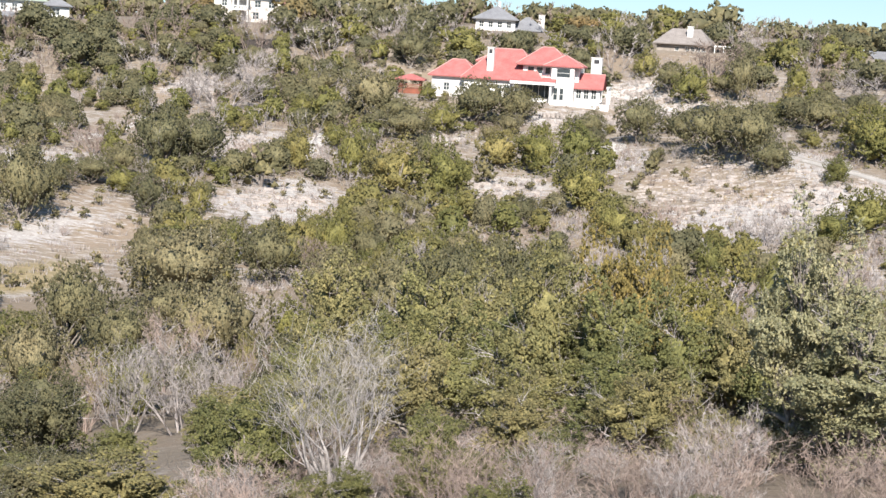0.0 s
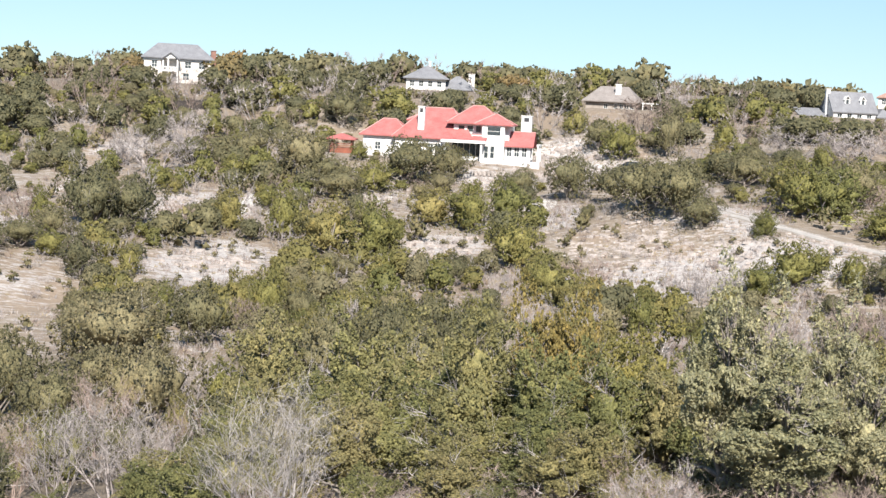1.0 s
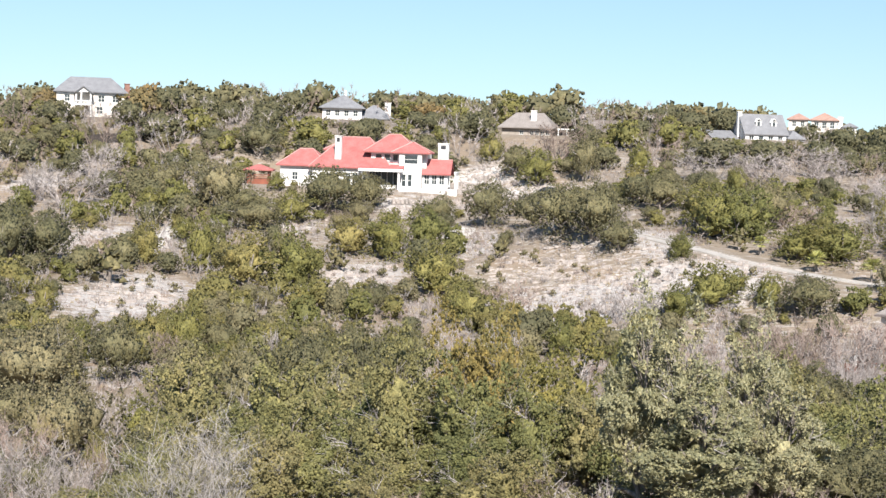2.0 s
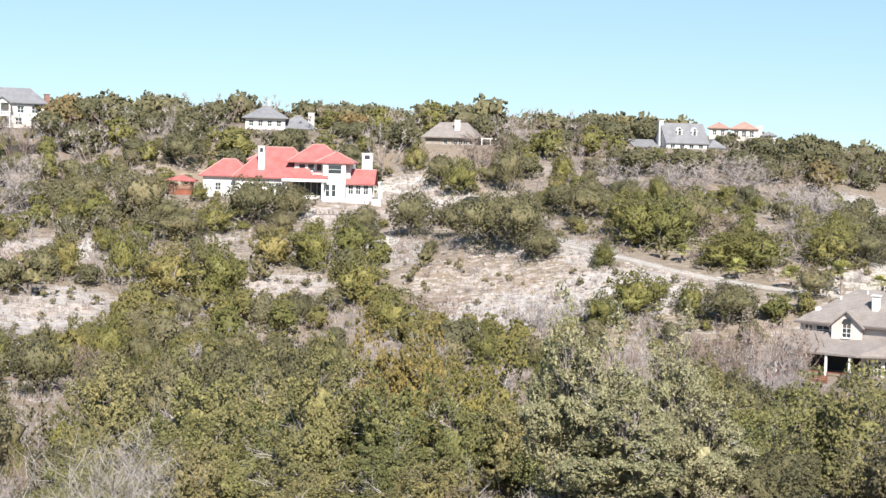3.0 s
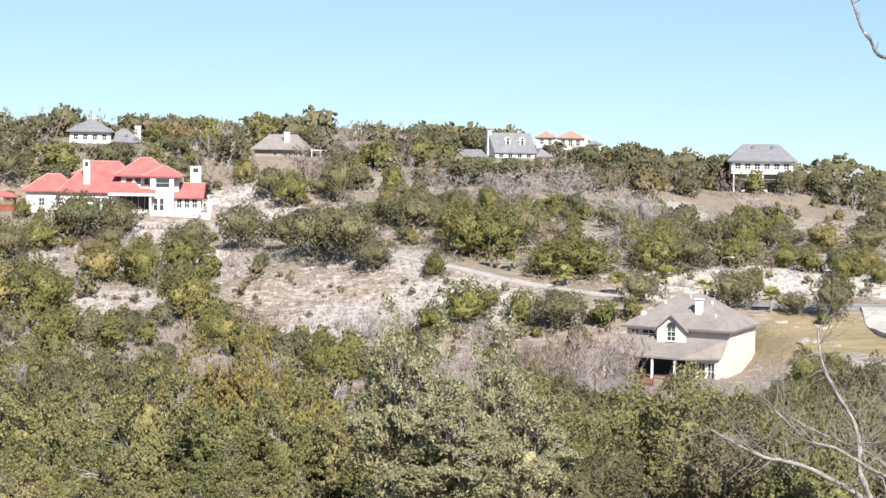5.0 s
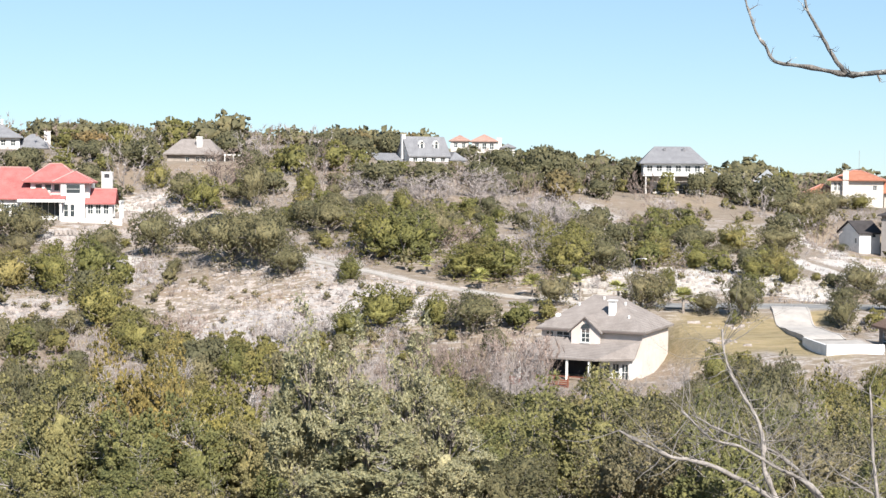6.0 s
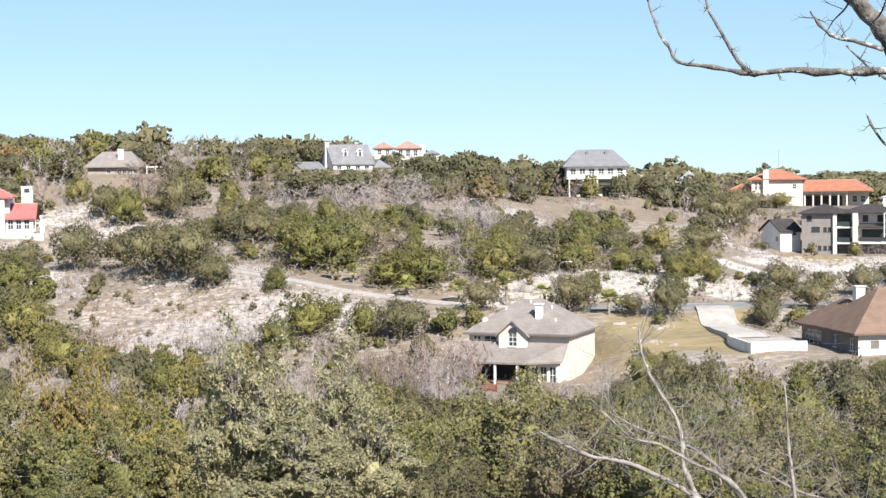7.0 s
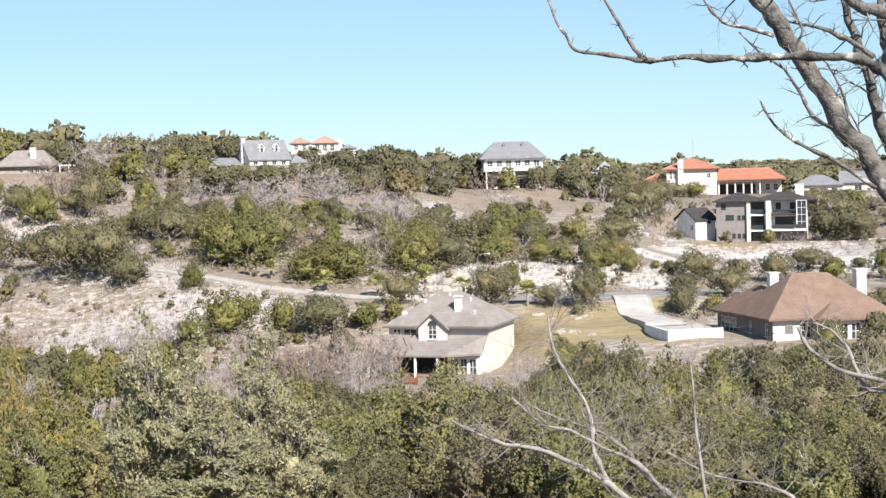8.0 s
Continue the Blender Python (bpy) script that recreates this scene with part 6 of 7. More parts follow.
scatter((OAK_NEAR, CEDAR_NEAR), (3, 7), 46, 80, -32, 33, 900, (4.0, 5.8), (0.85, 1.05), 0.6, 0.38)
scatter((BROWN_NEAR, GREY_NEAR), (3, 1.4), 36, 56, -20, 31, 900, (2.2, 3.8), (0.5, 0.75), 0.8, 0.24, 80)
for _ in range(26):
    a, r = radians(rng.uniform(-21, 1)), rng.uniform(33, 47)
    put_plant(rng.choice((BROWN_NEAR, BROWN_NEAR, GREY_NEAR, CEDAR_NEAR, CEDAR_NEAR)), r * math.sin(a), r * math.cos(a), rng.uniform(1.6, 3.0), rng.uniform(0.7, 1.3))
for kinds, x, y, w, h in ((GREY_NEAR, -12.3, 44.9, 2.6, 1.7), (BROWN_NEAR, -13.6, 44.7, 2.4, 1.4), (GREY_NEAR, -11.1, 45.1, 2.4, 1.5), (BROWN_NEAR, -10.0, 44.4, 2.6, 1.5), (GREY_NEAR, -16.6, 45.6, 2.6, 1.4), (CEDAR_NEAR, -11.4, 43.6, 1.9, 1.2),
                          (BROWN_NEAR, -15.2, 44.6, 2.2, 1.2), (GREY_NEAR, -17.8, 46.6, 2.4, 1.3), (CEDAR_NEAR, -8.4, 44.6, 2.2, 1.4), (CEDAR_NEAR, -5.2, 45.0, 2.4, 1.5), (CEDAR_NEAR, -6.8, 43.4, 2.0, 1.1)):
    put_plant(kinds, x, y, w, h)
scatter((OAK_FAR, CEDAR_FAR, GREY_SHRUB, BROWN_SHRUB), (4, 5, 1.8, 1.2), 80, 112, -32, 33, 1200, (4.0, 6.2), (0.8, 1.0), 0.5, 0.4)
scatter((OAK_FAR, CEDAR_FAR, GREY_SHRUB, BROWN_SHRUB), (4, 5, 1.2, 0.8), 112, 165, -32, 33, 1500, (4.2, 6.8), (0.75, 0.95), 0.4, 0.42)
scatter((OAK_FAR, CEDAR_FAR), (1, 1), 165, 285, -31, 31, 6000, (3.0, 6.6), (0.62, 0.88), 0.22, 0.5, 70)
scatter((SCRUB_FAR, BROWN_SHRUB, GREY_SHRUB), (3, 1, 1), 165, 260, -30, 28, 1500, (0.8, 2.6), (0.5, 0.85), 2.0, 0.6, 240)


def woods(name, label, r0, r1, a0, a1, count, wide, tall, kinds, weights, slack=0.38, bare=0.4, drifts=False):
    """Many trees joined into one mesh with a slot for each material."""
    groups = {}
    done = 0
    for _ in range(count * 6):
        r = math.sqrt(rng.uniform(r0 * r0, r1 * r1))
        az = radians(rng.uniform(a0, a1))
        x, y = r * math.sin(az), r * math.cos(az)
        w = rng.uniform(*wide)
        if (drifts and not thicket(x, y)) or not free(x, y, w, slack) or inside(BARE + BARE_MORE, x, y) > bare:
            continue
        h = min(w * rng.uniform(*tall), tallest(x, y))
        if h < (0.45 * w if 3.0 < w < 14.0 else min(0.3 * w, 2.0)) or (r < 300 and h > 1.0 and blocks(x, y, w, h)):
            continue
        planted.append((x, y, w))
        proto = rng.choice(rng.choices(kinds, weights)[0])
        m = np.array(pose(x, y, ground_z(x, y) - 0.16 * h, 0, 0, rng.uniform(0, 360)) @ Matrix.Diagonal((w / SIZE[proto][0], w / SIZE[proto][0], 1.14 * h / SIZE[proto][1], 1)))
        for c in proto.children:
            me = c.data
            v = np.empty(len(me.vertices) * 3)
            me.vertices.foreach_get("co", v)
            v = v.reshape(-1, 3) @ m[:3, :3].T + m[:3, 3]
            k = len(me.polygons[0].vertices)
            f = np.empty(len(me.loops), dtype=np.int32)
            me.loops.foreach_get("vertex_index", f)
            slot = np.zeros(len(me.polygons), dtype=np.int32)
            me.polygons.foreach_get("material_index", slot)
            for i, mat in enumerate(me.materials):
                used, g = np.unique(f.reshape(-1, k)[slot == i].ravel(), return_inverse=True)
                groups.setdefault((mat.name, k, i), []).append((v[used], g.astype(np.int32)))
        done += 1
        if done >= count:
            break
    top = thing(name, 0, 0, 0, 0, label, "woodland")
    top["kind"] = "stuff"
    for (mat, k, i), pieces in groups.items():
        base, vs, fs = 0, [], []
        for v, f in pieces:
            vs.append(v)
            fs.append(f + base)
            base += len(v)
        v, f = np.concatenate(vs), np.concatenate(fs)
        me = bpy.data.meshes.new("foliage")
        me.vertices.add(len(v))
        me.vertices.foreach_set("co", v.ravel())
        me.loops.add(len(f))
        me.loops.foreach_set("vertex_index", f)
        me.polygons.add(len(f) // k)
        me.polygons.foreach_set("loop_start", np.arange(0, len(f), k, dtype=np.int32))
        me.polygons.foreach_set("use_smooth", [True] * (len(f) // k))
        me.update(calc_edges=True)
        me.materials.append(bpy.data.materials[mat])
        part("foliage", me, None, top)["kind"] = "stuff"


woods("ridge_woods", "dense live oak woods along the ridge", 285, 345, -31, 31, 360, (5.5, 11.0), (0.55, 0.78), (OAK_DIST, CEDAR_DIST, GREY_BRUSH, BROWN_BRUSH, RUST_FAR), (5, 2.2, 2.6, 2.4, 0.35))
woods("far_woods", "live oak woods beyond the ridge", 345, 480, -31, 31, 230, (7.5, 12.0), (0.55, 0.75), (OAK_LAST, RUST_FAR, BROWN_BRUSH), (6, 0.4, 1.4))
woods("distant_woods", "wooded hills far beyond the ridge", 480, 1100, -31, 32, 250, (14.0, 24.0), (0.45, 0.6), (OAK_LAST,), (1,), 0.3, 2.0)
woods("horizon_woods", "dark groves on the far hills", 1100, 2400, 4, 32, 260, (26.0, 50.0), (0.2, 0.28), (OAK_LAST,), (1,), 0.3, 2.0)
woods("slope_woods", "juniper and live oak growth over the slope", 165, 285, -31, 31, 200, (3.0, 6.4), (0.62, 0.88), (OAK_DIST, CEDAR_DIST), (1, 1), 0.36, 0.22, True)
woods("upper_slope_woods", "dark live oak growth high on the slope", 205, 305, -31, -14, 300, (3.6, 6.8), (0.6, 0.9), (OAK_DIST, CEDAR_DIST, GREY_BRUSH, BROWN_BRUSH), (4, 2, 2.4, 0.8), 0.34, 0.22, False)
woods("hillside_woods", "small dark oaks and brush high on the slope", 250, 330, -31, -10, 170, (2.2, 4.6), (0.5, 0.8), (OAK_DIST, CEDAR_DIST, GREY_BRUSH, BROWN_BRUSH), (5, 3, 1.6, 0.8), 0.3, 0.35, False)
woods("middle_woods", "juniper growth across the middle slope", 205, 292, -3, 20, 75, (2.8, 5.6), (0.45, 0.66), (OAK_DIST, CEDAR_DIST, GREY_BRUSH), (2, 3, 1.0), 0.36, 0.22, True)
woods("shoulder_woods", "mixed oak and grey brush below the ridge", 268, 324, -2.5, 12, 120, (2.8, 5.4), (0.5, 0.75), (OAK_DIST, CEDAR_DIST, GREY_BRUSH, BROWN_BRUSH), (3, 2, 3, 1.5), 0.34, 0.5, False)
woods("valley_woods", "juniper growth above the valley floor", 142, 205, -24, 3, 190, (3.2, 5.6), (0.7, 0.95), (OAK_DIST, CEDAR_DIST, GREY_BRUSH), (2, 4, 1.0), 0.33, 0.3, False)
woods("slope_brush", "small grey shrubs and scrub over the rocky slope", 150, 245, -29, 13, 680, (0.8, 2.4), (0.45, 0.75), (SCRUB_FAR, GREY_BRUSH, BROWN_BRUSH), (2.5, 3, 2), 0.3, 2.0)
woods("undergrowth", "low brush and young trees between the slope's trees", 165, 335, -31, 31, 760, (1.5, 4.6), (0.5, 0.75), (SCRUB_FAR, GREY_BRUSH, BROWN_BRUSH, CEDAR_DIST), (3, 4.5, 2.5, 2), 0.34, 0.85)
for p in SIZE:
    for o in (*p.children, p):
        bpy.data.objects.remove(o)


# ---- small and near things ----
LEANING = (
    (0.072, 0.05, ((5.75, 7.72, 28.17), (5.48, 7.94, 28.91), (5.29, 8.12, 29.42), (5.07, 8.3, 29.9), (4.91, 8.44, 30.26), (4.75, 8.58, 30.61), (4.63, 8.69, 30.87), (4.53, 8.79, 31.06), (4.38, 8.92, 31.33), (4.34, 8.99, 31.67))),
    (0.030, 0.014, ((4.89, 7.66, 30.4), (4.82, 7.75, 30.51), (4.72, 7.86, 30.6), (4.49, 8.04, 30.64), (4.24, 8.21, 30.64), (4.08, 8.34, 30.65), (3.81, 8.5, 30.67), (3.67, 8.61, 30.66))),
    (0.014, 0.006, ((3.67, 8.61, 30.66), (3.61, 8.69, 30.78), (3.55, 8.76, 30.93), (3.5, 8.83, 31.06), (3.48, 8.89, 31.21))),
    (0.013, 0.005, ((3.67, 8.61, 30.66), (3.49, 8.73, 30.71), (3.3, 8.84, 30.75), (3.26, 8.91, 30.85), (3.22, 8.97, 30.94), (3.2, 9.03, 31.05), (3.18, 9.09, 31.17))),
)
LEANING_UPPER = (
    (0.045, 0.025, ((5.78, 8.41, 29.14), (5.45, 8.66, 29.91), (5.35, 8.77, 30.25), (5.29, 8.86, 30.62), (5.26, 8.94, 30.85), (5.21, 9.02, 31.2))),
    (0.045, 0.03, ((5.46, 8.25, 30.71), (5.2, 8.46, 30.92), (5.07, 8.58, 31.02), (4.94, 8.71, 31.19))),
    (0.03, 0.02, ((5.33, 8.44, 30.09), (5.28, 8.53, 30.56), (5.28, 8.59, 30.82), (5.29, 8.64, 31.15))),
)
LEANING_TWIGS = (
    (0.012, 0.005, ((4.72, 8.21, 30.21), (4.64, 8.3, 30.29), (4.58, 8.38, 30.46), (4.53, 8.46, 30.59), (4.41, 8.57, 30.71), (4.33, 8.67, 30.84))),
    (0.018, 0.007, ((5.08, 8.35, 30.65), (4.97, 8.47, 30.77), (4.85, 8.58, 30.85), (4.77, 8.68, 30.89), (4.7, 8.77, 30.92))),
    (0.014, 0.005, ((4.89, 8.0, 29.84), (4.71, 8.15, 30.01), (4.59, 8.27, 30.09), (4.49, 8.37, 30.18), (4.43, 8.46, 30.28), (4.4, 8.53, 30.4))),
    (0.014, 0.005, ((4.33, 8.17, 30.77), (4.2, 8.28, 30.83), (4.12, 8.37, 30.86), (4.06, 8.45, 30.94), (4.03, 8.52, 31.03))),
    (0.01, 0.004, ((4.81, 8.15, 30.24), (4.8, 8.22, 30.42), (4.76, 8.3, 30.58), (4.74, 8.36, 30.64))),
    (0.01, 0.004, ((4.51, 8.31, 30.69), (4.59, 8.32, 30.81), (4.57, 8.39, 30.94), (4.55, 8.46, 31.05))),
)
LOW = (
    (0.042, 0.013, ((6.06, 13.64, 25.73), (5.72, 13.82, 26.4), (5.43, 13.98, 26.67), (5.13, 14.14, 26.92), (4.93, 14.25, 27.04), (4.57, 14.41, 27.2), (4.25, 14.55, 27.25), (4.04, 14.66, 27.34), (3.77, 14.77, 27.48))),
    (0.03, 0.009, ((6.27, 13.87, 25.65), (5.99, 14.04, 26.56), (5.7, 14.2, 26.84), (5.51, 14.33, 27.12), (5.31, 14.45, 27.29), (5.1, 14.57, 27.37), (4.79, 14.71, 27.49), (4.55, 14.83, 27.62))),
    (0.024, 0.008, ((5.23, 14.1, 26.84), (5.11, 14.2, 27.17), (5.11, 14.25, 27.45), (5.06, 14.32, 27.67), (4.97, 14.4, 27.84), (4.85, 14.49, 28.07), (4.79, 14.56, 28.3), (4.78, 14.61, 28.53))),
)
LOW_UPPER = (
    (0.022, 0.009, ((5.7, 13.88, 26.81), (5.51, 14.01, 27.05), (5.16, 14.18, 27.23), (4.9, 14.31, 27.38), (4.64, 14.44, 27.44), (4.36, 14.57, 27.71))),
    (0.026, 0.008, ((6.15, 13.16, 25.85), (6.03, 13.27, 26.39), (5.96, 13.35, 26.81), (5.94, 13.42, 27.14), (5.92, 13.48, 27.46), (5.92, 13.53, 27.79), (5.92, 13.58, 28.07))),
    (0.02, 0.008, ((7.19, 13.57, 26.39), (7.02, 13.7, 26.67), (6.79, 13.87, 26.78), (6.55, 14.03, 26.81), (6.31, 14.18, 26.87), (5.95, 14.37, 27.08))),
)
SIDE = (
    (0.03, 0.01, ((6.86, 9.86, 28.14), (6.47, 10.15, 28.25), (6.15, 10.39, 28.33), (5.93, 10.56, 28.39), (5.76, 10.7, 28.56), (5.71, 10.78, 28.71))),
    (0.022, 0.008, ((6.49, 10.2, 28.24), (6.15, 10.45, 28.23), (6.08, 10.54, 28.4), (6.05, 10.61, 28.55), (5.96, 10.71, 28.68), (5.87, 10.82, 28.74))),
)


def bough(parent, name, r0, r1, pts, seed, twigs=0, reach=0.5, mat=None, depth=1):
    """A crooked branch along its points, with knots and small side twigs."""
    rnd = random.Random(seed)
    mat = mat or LICHEN
    P = [Vector(p) for p in pts]
    fine = []
    for i in range(len(P) - 1):
        a, b = P[max(i - 1, 0)], P[min(i + 2, len(P) - 1)]
        for k in range(4):
            u = k / 4
            q = P[i].lerp(P[i + 1], u)
            q = q + (P[i] - a) * (u * (1 - u) ** 2 * 0.35) - (b - P[i + 1]) * (u * u * (1 - u) * 0.35)
            fine.append(q + Vector((rnd.uniform(-1, 1), rnd.uniform(-1, 1), rnd.uniform(-1, 1))) * r1 * 0.5)
    fine.append(P[-1])
    bm = bmesh.new()
    rings = []
    n = 9 if r0 > 0.05 else 6
    for i, q in enumerate(fine):
        u = i / (len(fine) - 1)
        d = (fine[min(i + 1, len(fine) - 1)] - fine[max(i - 1, 0)]).normalized()
        s = d.cross(Vector((0.2, 0.9, 0.3))).normalized()
        t = d.cross(s)
        rad = (r0 + (r1 - r0) * u) * rnd.uniform(0.96, 1.05) * (1.5 if rnd.random() < 0.16 and r0 < 0.045 else 1.12 if rnd.random() < 0.1 else 1)
        rings.append([bm.verts.new(q + (s * math.cos(2 * math.pi * k / n) + t * math.sin(2 * math.pi * k / n)) * rad * rnd.uniform(0.97, 1.03)) for k in range(n)])
    for a, b in zip(rings, rings[1:]):
        for k in range(n):
            bm.faces.new((a[k], a[(k + 1) % n], b[(k + 1) % n], b[k]))
    bm.faces.new(rings[0])
    bm.faces.new(rings[-1])
    ob = part(name, mesh_of(bm, name, mat, True), mat, parent)
    if twigs:
        V, F, tips = [], [], []
        for _ in range(twigs):
            i = rnd.randrange(len(fine) // 5, len(fine))
            d = Vector((rnd.uniform(-1, 1), rnd.uniform(-0.6, 0.6), rnd.uniform(-0.5, 1))).normalized()
            limb(V, F, rnd, fine[i], d, reach * rnd.uniform(0.4, 1.0), max(0.004, min(r1 * 0.55, 0.008)), depth, tips, 0.35, 0.05, 2, 4, 0.6)
        part("twig_spray", raw_mesh("twig_spray", V, F, mat), mat, ob)["kind"] = "stuff"
    return ob


def near_trees():
    t = thing("leaning_tree", 0, 0, 0, 0, "leafless lichened tree leaning over the slope", "tree")
    for i, (a, b, pts) in enumerate(LEANING + LEANING_UPPER):
        if i == 0:
            x, y = pts[0][0] + 0.5, pts[0][1] + 0.2
            pts = ((x, y, ground_z(x, y) - 0.2),) + pts
        bough(t, "trunk" if i == 0 else "branch", a, b, pts, 300 + i, (24, 14, 9, 9, 20, 14, 12)[i], (0.34, 0.09, 0.09, 0.09, 0.34, 0.3, 0.3)[i], None, 2 if i in (0, 4) else 1)
    for i, (a, b, pts) in enumerate(LEANING_TWIGS):
        bough(t, "branch", a, b, pts, 320 + i, 9, 0.12)
    s = thing("sapling", 0, 0, 0, 0, "leafless pale sapling with spreading crooked branches", "tree")
    foot = (LOW[0][2][0][0] + 0.15, LOW[0][2][0][1])
    base = (*foot, ground_z(*foot) - 0.2)
    for i, (a, b, pts) in enumerate(LOW + LOW_UPPER):
        if i in (0, 1, 4):
            pts = (base,) + pts
        bough(s, "branch", a, b, pts, 340 + i, 30, 0.75, SAPLING, 2)
    k = thing("sapling", 0, 0, 0, 0, "leafless pale sapling beside the leaning tree", "tree")
    for i, (a, b, pts) in enumerate(SIDE):
        if i == 0:
            x, y = pts[0][0] + 0.3, pts[0][1]
            pts = ((x, y, ground_z(x, y) - 0.2),) + pts
        bough(k, "branch", a, b, pts, 360 + i, 16, 0.5, SAPLING, 2)


near_trees()


def palm(x, y, h, w, seed):
    rnd = random.Random(seed)
    p = thing("palm", x, y, ground_z(x, y) - 0.1, rnd.uniform(0, 360), "short fan palm with pale green fronds", "palm", "palms along the lane")
    V, F = [], []
    for i in range(6):
        tube(V, F, Vector((0, 0, h * i / 6)), Vector((0, 0, h * (i + 1) / 6)), 0.2, 0.16, 7)
    part("trunk", raw_mesh("trunk", V, F, BARK), BARK, p)
    for i in range(22):
        a, e = i * 2.4, radians(rnd.uniform(-12, 80))
        d = Vector((math.cos(a) * math.cos(e), math.sin(a) * math.cos(e), math.sin(e)))
        s = d.cross(Vector((0, 0, 1))).normalized()
        u = s.cross(d)
        L = w / 2 * rnd.uniform(1.1, 1.4)
        c = Vector((0, 0, h))
        hub = c + d * L * 0.45
        V, F = [], []
        tube(V, F, c, hub, 0.03, 0.02, 3)
        for k in range(-4, 5):
            f = (d * math.cos(k * 0.3) + s * math.sin(k * 0.3)).normalized()
            n = len(V)
            wd = s * math.cos(k * 0.27) - d * math.sin(k * 0.27)
            tip = hub + f * L * 0.6 - u * 0.0 + Vector((0, 0, -0.12 * L))
            V += [hub, hub + f * L * 0.3 + wd * 0.09, tip, hub + f * L * 0.3 - wd * 0.09]
            F.append((n, n + 1, n + 2, n + 3))
        part("frond", raw_mesh("frond", V, F, PALM, False), PALM, p)


for i, (x, y, h, w) in enumerate(((22.8, 213.4, 1.7, 2.2), (29.4, 205.6, 1.5, 2.7), (35.6, 199.6, 1.8, 3.1), (41.6, 196.8, 2.8, 3.4), (46.3, 194.6, 1.8, 2.7), (51.9, 183.2, 1.9, 2.8))):
    palm(x, y, h, w, 400 + i)


def street_lamp(x, y, h, turn):
    s = thing("street_lamp", x, y, ground_z(x, y), turn, "grey metal street lamp with a curved arm", "street lamp")
    V, F = [], []
    for i in range(5):
        tube(V, F, Vector((0, 0, h * i / 5)), Vector((0, 0, h * (i + 1) / 5)), 0.09 - 0.01 * i, 0.08 - 0.01 * i, 8)
    part("pole", raw_mesh("pole", V, F, METAL), METAL, s)
    V, F = [], []
    pts = [Vector((0, 0, h)), Vector((0.3, 0, h + 0.25)), Vector((0.9, 0, h + 0.35)), Vector((1.5, 0, h + 0.32))]
    for a, b in zip(pts, pts[1:]):
        tube(V, F, a, b, 0.04, 0.035, 6)
    part("arm", raw_mesh("arm", V, F, METAL), METAL, s)
    head = bmesh.new()
    solid(head, [(1.35, -0.08, h + 0.28), (1.7, -0.06, h + 0.29), (1.7, 0.06, h + 0.29), (1.35, 0.08, h + 0.28)],
          [(1.38, -0.06, h + 0.38), (1.65, -0.04, h + 0.35), (1.65, 0.04, h + 0.35), (1.38, 0.06, h + 0.38)])
    part("lamp_head", head, METAL, s)


street_lamp(48.7, 196.0, 5.4, -10)


def parked_car(x, y, turn):
    paint = plain("dark car paint", (0.03, 0.033, 0.04), 0.25)
    c = thing("car", x, y, ground_z(x, y) + 0.02, turn, "dark parked car on the rocky drive", "car")
    bm = bmesh.new()
    prof = [(-2.2, 0.3), (2.2, 0.3), (2.25, 0.75), (1.3, 0.9), (0.7, 1.4), (-1.2, 1.42), (-2.0, 0.95), (-2.25, 0.85)]
    solid(bm, [(a, -0.85, b) for a, b in prof], [(a, 0.85, b) for a, b in prof])
    bmesh.ops.bevel(bm, geom=bm.edges[:], offset=0.06, segments=2, affect="EDGES")
    part("body", bm, paint, c)
    for s in (-1, 1):
        side = bmesh.new()
        pr = [(-1.5, 0.98), (0.95, 0.98), (0.6, 1.32), (-1.1, 1.34)]
        solid(side, [(a, s * 0.855, b) for a, b in pr], [(a, s * 0.875, b) for a, b in pr])
        part("side_window", side, GLASS, c)
        for wx in (-1.35, 1.35):
            wh = bmesh.new()
            bmesh.ops.create_cone(wh, cap_ends=True, segments=18, radius1=0.33, radius2=0.33, depth=0.22, matrix=pose(wx, s * 0.78, 0.33, 90))
            wheel = part("wheel", wh, DARK, c)
            rim = bmesh.new()
            bmesh.ops.create_cone(rim, cap_ends=True, segments=14, radius1=0.2, radius2=0.2, depth=0.24, matrix=pose(wx, s * 0.78, 0.33, 90))
            part("rim", rim, METAL, wheel)
    shield = part("windscreen", boxed(-0.72, 0.72, -0.01, 0.01, 0, 0.62), GLASS, c)
    shield.matrix_basis = pose(1.27, 0, 0.93, -50, 0, 90)


parked_car(-8.2, 267.5, 8)

# ---- limestone ledges and loose rock ----
LEDGES = ((-25.0, 284.5, 7, 6), (-19.0, 280.0, 6, 5), (-22.0, 292.0, 7, 4), (-31.0, 258.5, 7, 3), (-15.0, 272.0, 9, 9), (-24.0, 262.0, 8, 5), (-30.0, 258.0, 7, 5), (58.0, 206.0, 16, 5), (46.0, 206.5, 8, 4), (80.0, 206.0, 10, 5), (-6.0, 212.0, 12, 11), (10.0, 203.0, 14, 7), (-61.0, 192.0, 7, 7),
          (-33.0, 212.0, 6, 8), (-48.5, 245.0, 4, 7), (-75.7, 222.5, 5, 8), (112.0, 243.0, 18, 6), (-119.0, 250.0, 7, 4), (40.7, 243.0, 6, 5), (57.0, 177.0, 4, 1.5), (52.0, 167.0, 3, 2))


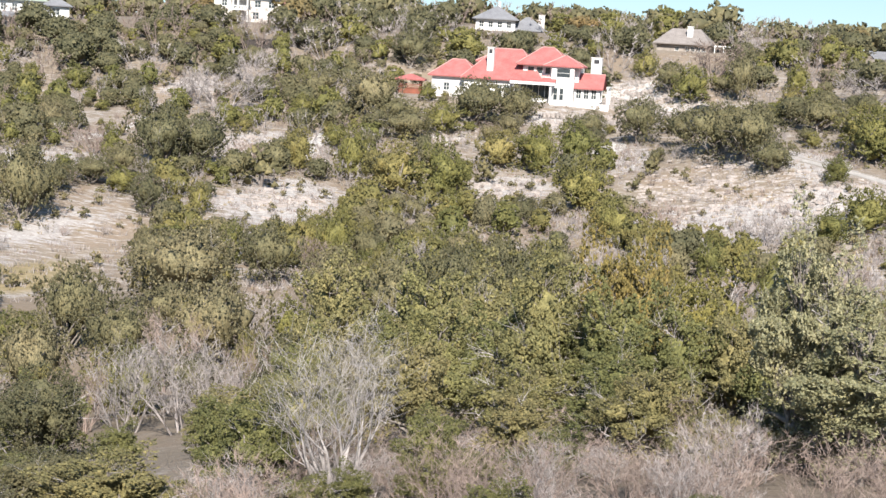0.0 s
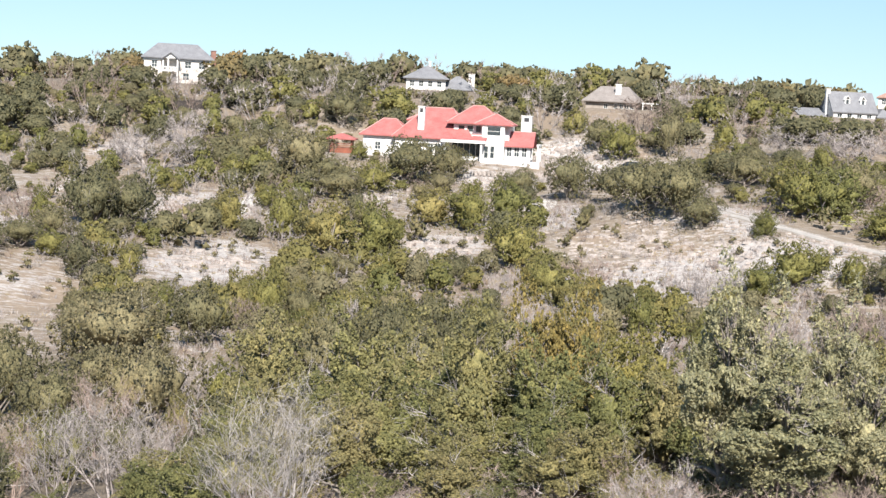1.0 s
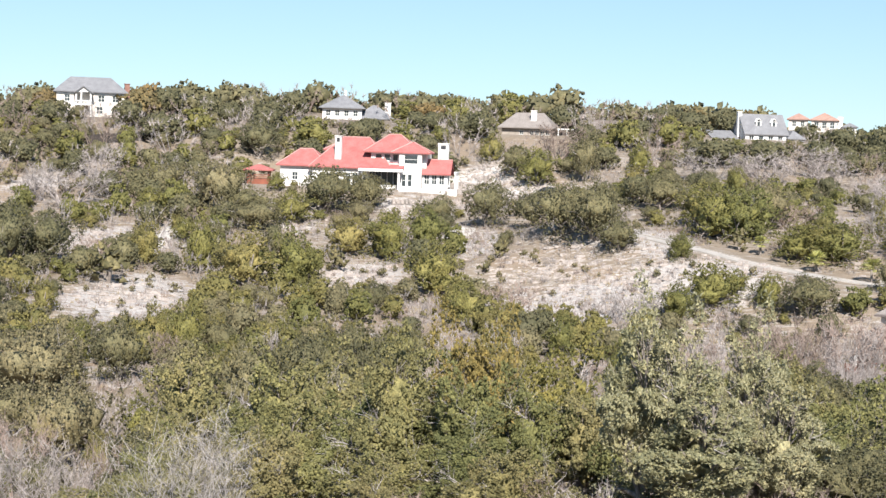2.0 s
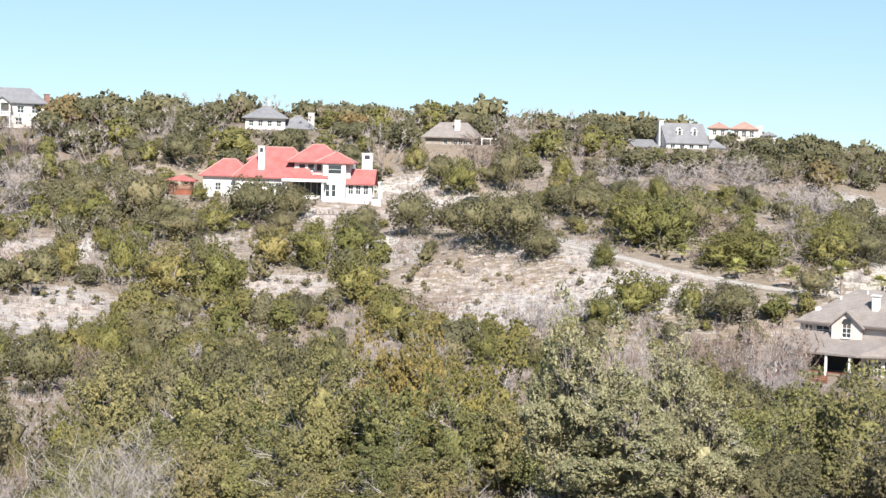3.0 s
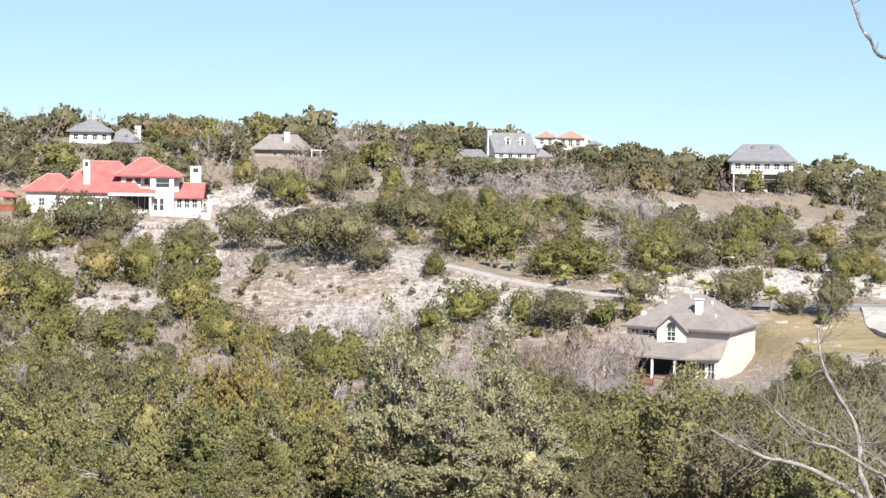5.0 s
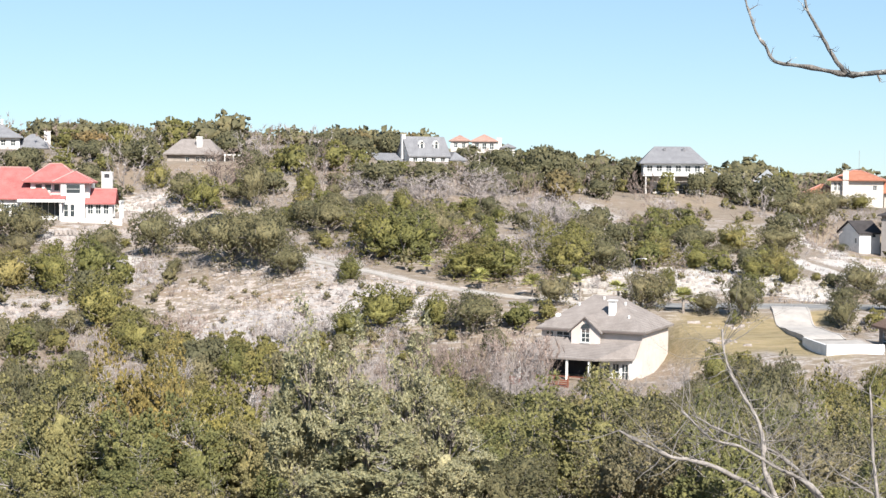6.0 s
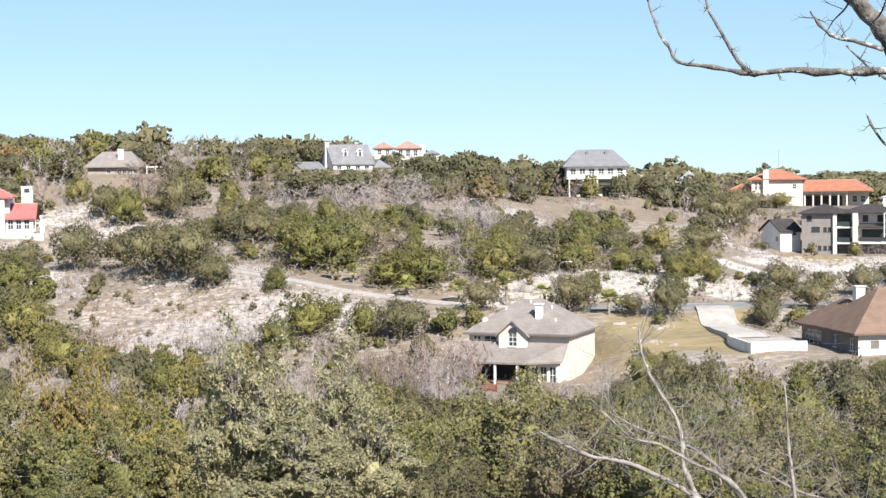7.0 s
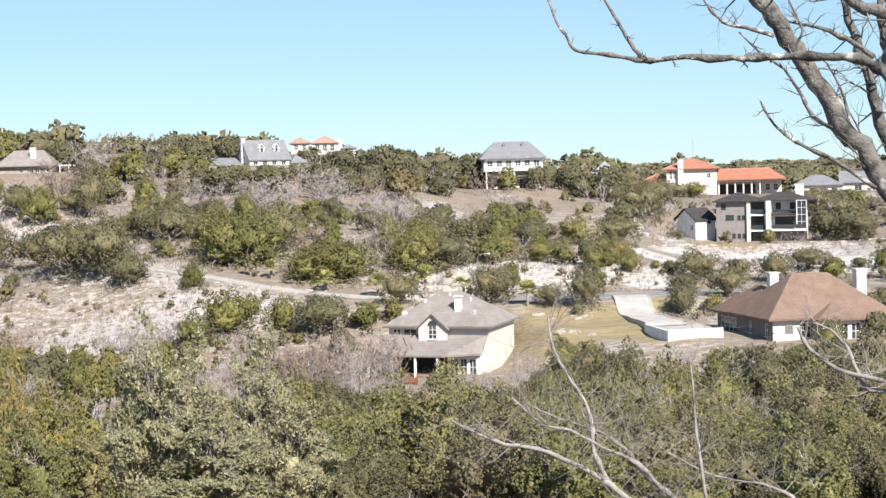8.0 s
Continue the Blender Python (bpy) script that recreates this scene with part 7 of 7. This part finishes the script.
def rock_mesh(seed):
    rnd = random.Random(seed)
    bm = bmesh.new()
    n = 7
    lo = [(0.5 * math.cos(2 * math.pi * k / n) * rnd.uniform(0.8, 1.15), 0.5 * math.sin(2 * math.pi * k / n) * rnd.uniform(0.8, 1.15)) for k in range(n)]
    z1 = [rnd.uniform(0.75, 1.0) for _ in range(n)]
    solid(bm, [(a, b, -0.5) for a, b in lo], [(a * 0.88, b * 0.88, z) for (a, b), z in zip(lo, z1)])
    return mesh_of(bm, "rock", STONE)


def loose_rock():
    rnd = random.Random(55)
    V, F = [], []
    protos_ = [rock_mesh(500 + i) for i in range(5)]
    data = [([v.co.copy() for v in m.vertices], [tuple(p.vertices) for p in m.polygons]) for m in protos_]
    for zx, zy, a, b in LEDGES:
        for _ in range(int(a * b * 3.6)):
            u, v = rnd.gauss(0, 0.5), rnd.gauss(0, 0.5)
            x, y = zx + u * a, zy + v * b
            z = ground_z(x, y)
            big = rnd.random() ** 3
            w, d, h = 0.22 + 1.6 * big, 0.12 + 0.4 * big, 0.08 + 0.24 * big
            m = pose(x, y, z, rnd.uniform(-10, 10), rnd.uniform(-8, 8), rnd.gauss(0, 22)) @ Matrix.Diagonal((w, d, h, 1))
            vs, fs = data[rnd.randrange(5)]
            k = len(V)
            V += [m @ q for q in vs]
            F += [tuple(i + k for i in f) for f in fs]
    ob = new("limestone_rocks", raw_mesh("limestone_rocks", V, F, STONE, False))
    tagged(ob, "pale limestone slabs and loose rock on the slope", "rock", kind="stuff")


loose_rock()


def dry_stone_wall(line, courses=2):
    """A low garden wall of rough blocks along its plan points."""
    rnd = random.Random(int(line[0][0] * 10))
    blocks = [rock_mesh(540 + i) for i in range(5)]
    x0, y0 = line[0]
    z0 = ground_z(x0, y0)
    top = thing("dry_stone_wall", x0, y0, z0, 0, "low dry stone wall of pale limestone on the terrace", "wall", "terrace walls")
    for (ax, ay), (bx, by) in zip(line, line[1:]):
        length, turn = math.hypot(bx - ax, by - ay), math.degrees(math.atan2(by - ay, bx - ax))
        for k in range(courses):
            u = rnd.uniform(0, 0.4)
            while u < length:
                w = rnd.uniform(0.55, 1.1)
                x, y = ax + (bx - ax) * u / length, ay + (by - ay) * u / length + rnd.uniform(-0.08, 0.08)
                ob = new("stone", blocks[rnd.randrange(5)])
                ob.parent = top
                ob.matrix_basis = pose(x - x0, y - y0, ground_z(x, y) - z0 + 0.1 + 0.36 * k, rnd.uniform(-5, 5), rnd.uniform(-5, 5), turn + rnd.uniform(-8, 8)) @ Matrix.Diagonal((w, 0.6, 0.34, 1))
                u += w * 0.95


for line in (((-27.0, 266.0), (-22.3, 271.0), (-17.9, 270.0)), ((-22.6, 287.0), (-17.9, 287.0)), ((-28.6, 283.0), (-24.4, 284.2), (-21.2, 283.4)), ((-24.0, 278.6), (-19.0, 277.8)), ((-15.0, 265.5), (-9.0, 263.5), (-3.0, 264.0)), ((-35.6, 260.6), (-30.8, 261.2), (-25.9, 261.7))):
    dry_stone_wall(line)


def limestone_bank():
    """The cut bank above the street: broken courses of pale stone."""
    rnd = random.Random(66)
    V, F = [], []
    data = [([v.co.copy() for v in m.vertices], [tuple(p.vertices) for p in m.polygons]) for m in [rock_mesh(520 + i) for i in range(5)]]
    for course in range(11):
        x = 36.0
        while x < 94:
            w = rnd.uniform(0.8, 2.6)
            y = 197.5 + 0.02 * (x - 60) + course * 0.95 + rnd.uniform(-0.35, 0.35)
            x += w * rnd.uniform(0.7, 1.2)
            if rnd.random() < 0.25 or math.hypot(x - 48.7, y - 196) < 1:
                continue
            h = rnd.uniform(0.22, 0.5)
            m = pose(x, y, ground_z(x, y) - 0.05, rnd.uniform(-5, 5), rnd.uniform(-5, 5), rnd.uniform(-12, 12)) @ Matrix.Diagonal((w, rnd.uniform(0.5, 1.0), h, 1))
            vs, fs = data[rnd.randrange(5)]
            k = len(V)
            V += [m @ q for q in vs]
            F += [tuple(i + k for i in f) for f in fs]
    tagged(new("limestone_bank", raw_mesh("limestone_bank", V, F, LIMESTONE, False)), "broken courses of pale limestone above the street", "rock", kind="stuff")


limestone_bank()


def dry_brush():
    """Low dead brush and grass clumps over the open ground, one mesh for each colour."""
    rs = np.random.RandomState(77)
    for name, mat, count, label, size in (("dry_grass", plain("dry grass", (0.34, 0.27, 0.17), vary=0.4), 2400, "dry straw grass clumps on the slope", 0.30),
                                          ("low_brush", BROWN_TWIG, 2000, "low leafless brush on the open slope", 0.45), ("grey_brush", TWIG, 3600, "low pale grey brush on the open slope", 0.55)):
        P, zones = [], BARE + BARE_MORE
        for _ in range(count):
            zx, zy, a, b = zones[rs.randint(len(zones))]
            x, y = zx + rs.normal(0, 0.75) * a, zy + rs.normal(0, 0.75) * b
            if 36 < x < 96 and 194 < y < 209:
                continue
            if 90 < math.hypot(x, y) < 320 and all(((x - fx) / fa) ** 2 + ((y - fy) / fb) ** 2 > 1 for fx, fy, fa, fb in FOOTPRINTS) and all(math.hypot(x - c, y - d) > 3.5 for c, d in WAYS):
                P.append((x, y, ground_z(x, y)))
        P = np.repeat(np.array(P), 9, axis=0)
        n = len(P)
        d = rs.normal(0, 0.55, (n, 3))
        d[:, 2] = np.abs(d[:, 2]) + 0.7
        d /= np.linalg.norm(d, axis=1, keepdims=True)
        side = np.cross(d, rs.normal(0, 1, (n, 3)))
        side /= np.linalg.norm(side, axis=1, keepdims=True)
        ln = size * rs.uniform(0.6, 1.8, (n, 1))
        foot = P + rs.normal(0, size * 0.55, (n, 3)) * np.array((1, 1, 0))
        v = np.stack([foot - side * 0.05, foot + side * 0.05, foot + d * ln], axis=1).reshape(-1, 3)
        tagged(new(name, raw_mesh(name, v.tolist(), np.arange(len(v)).reshape(-1, 3).tolist(), mat, False)), label, "grass", kind="stuff")


dry_brush()
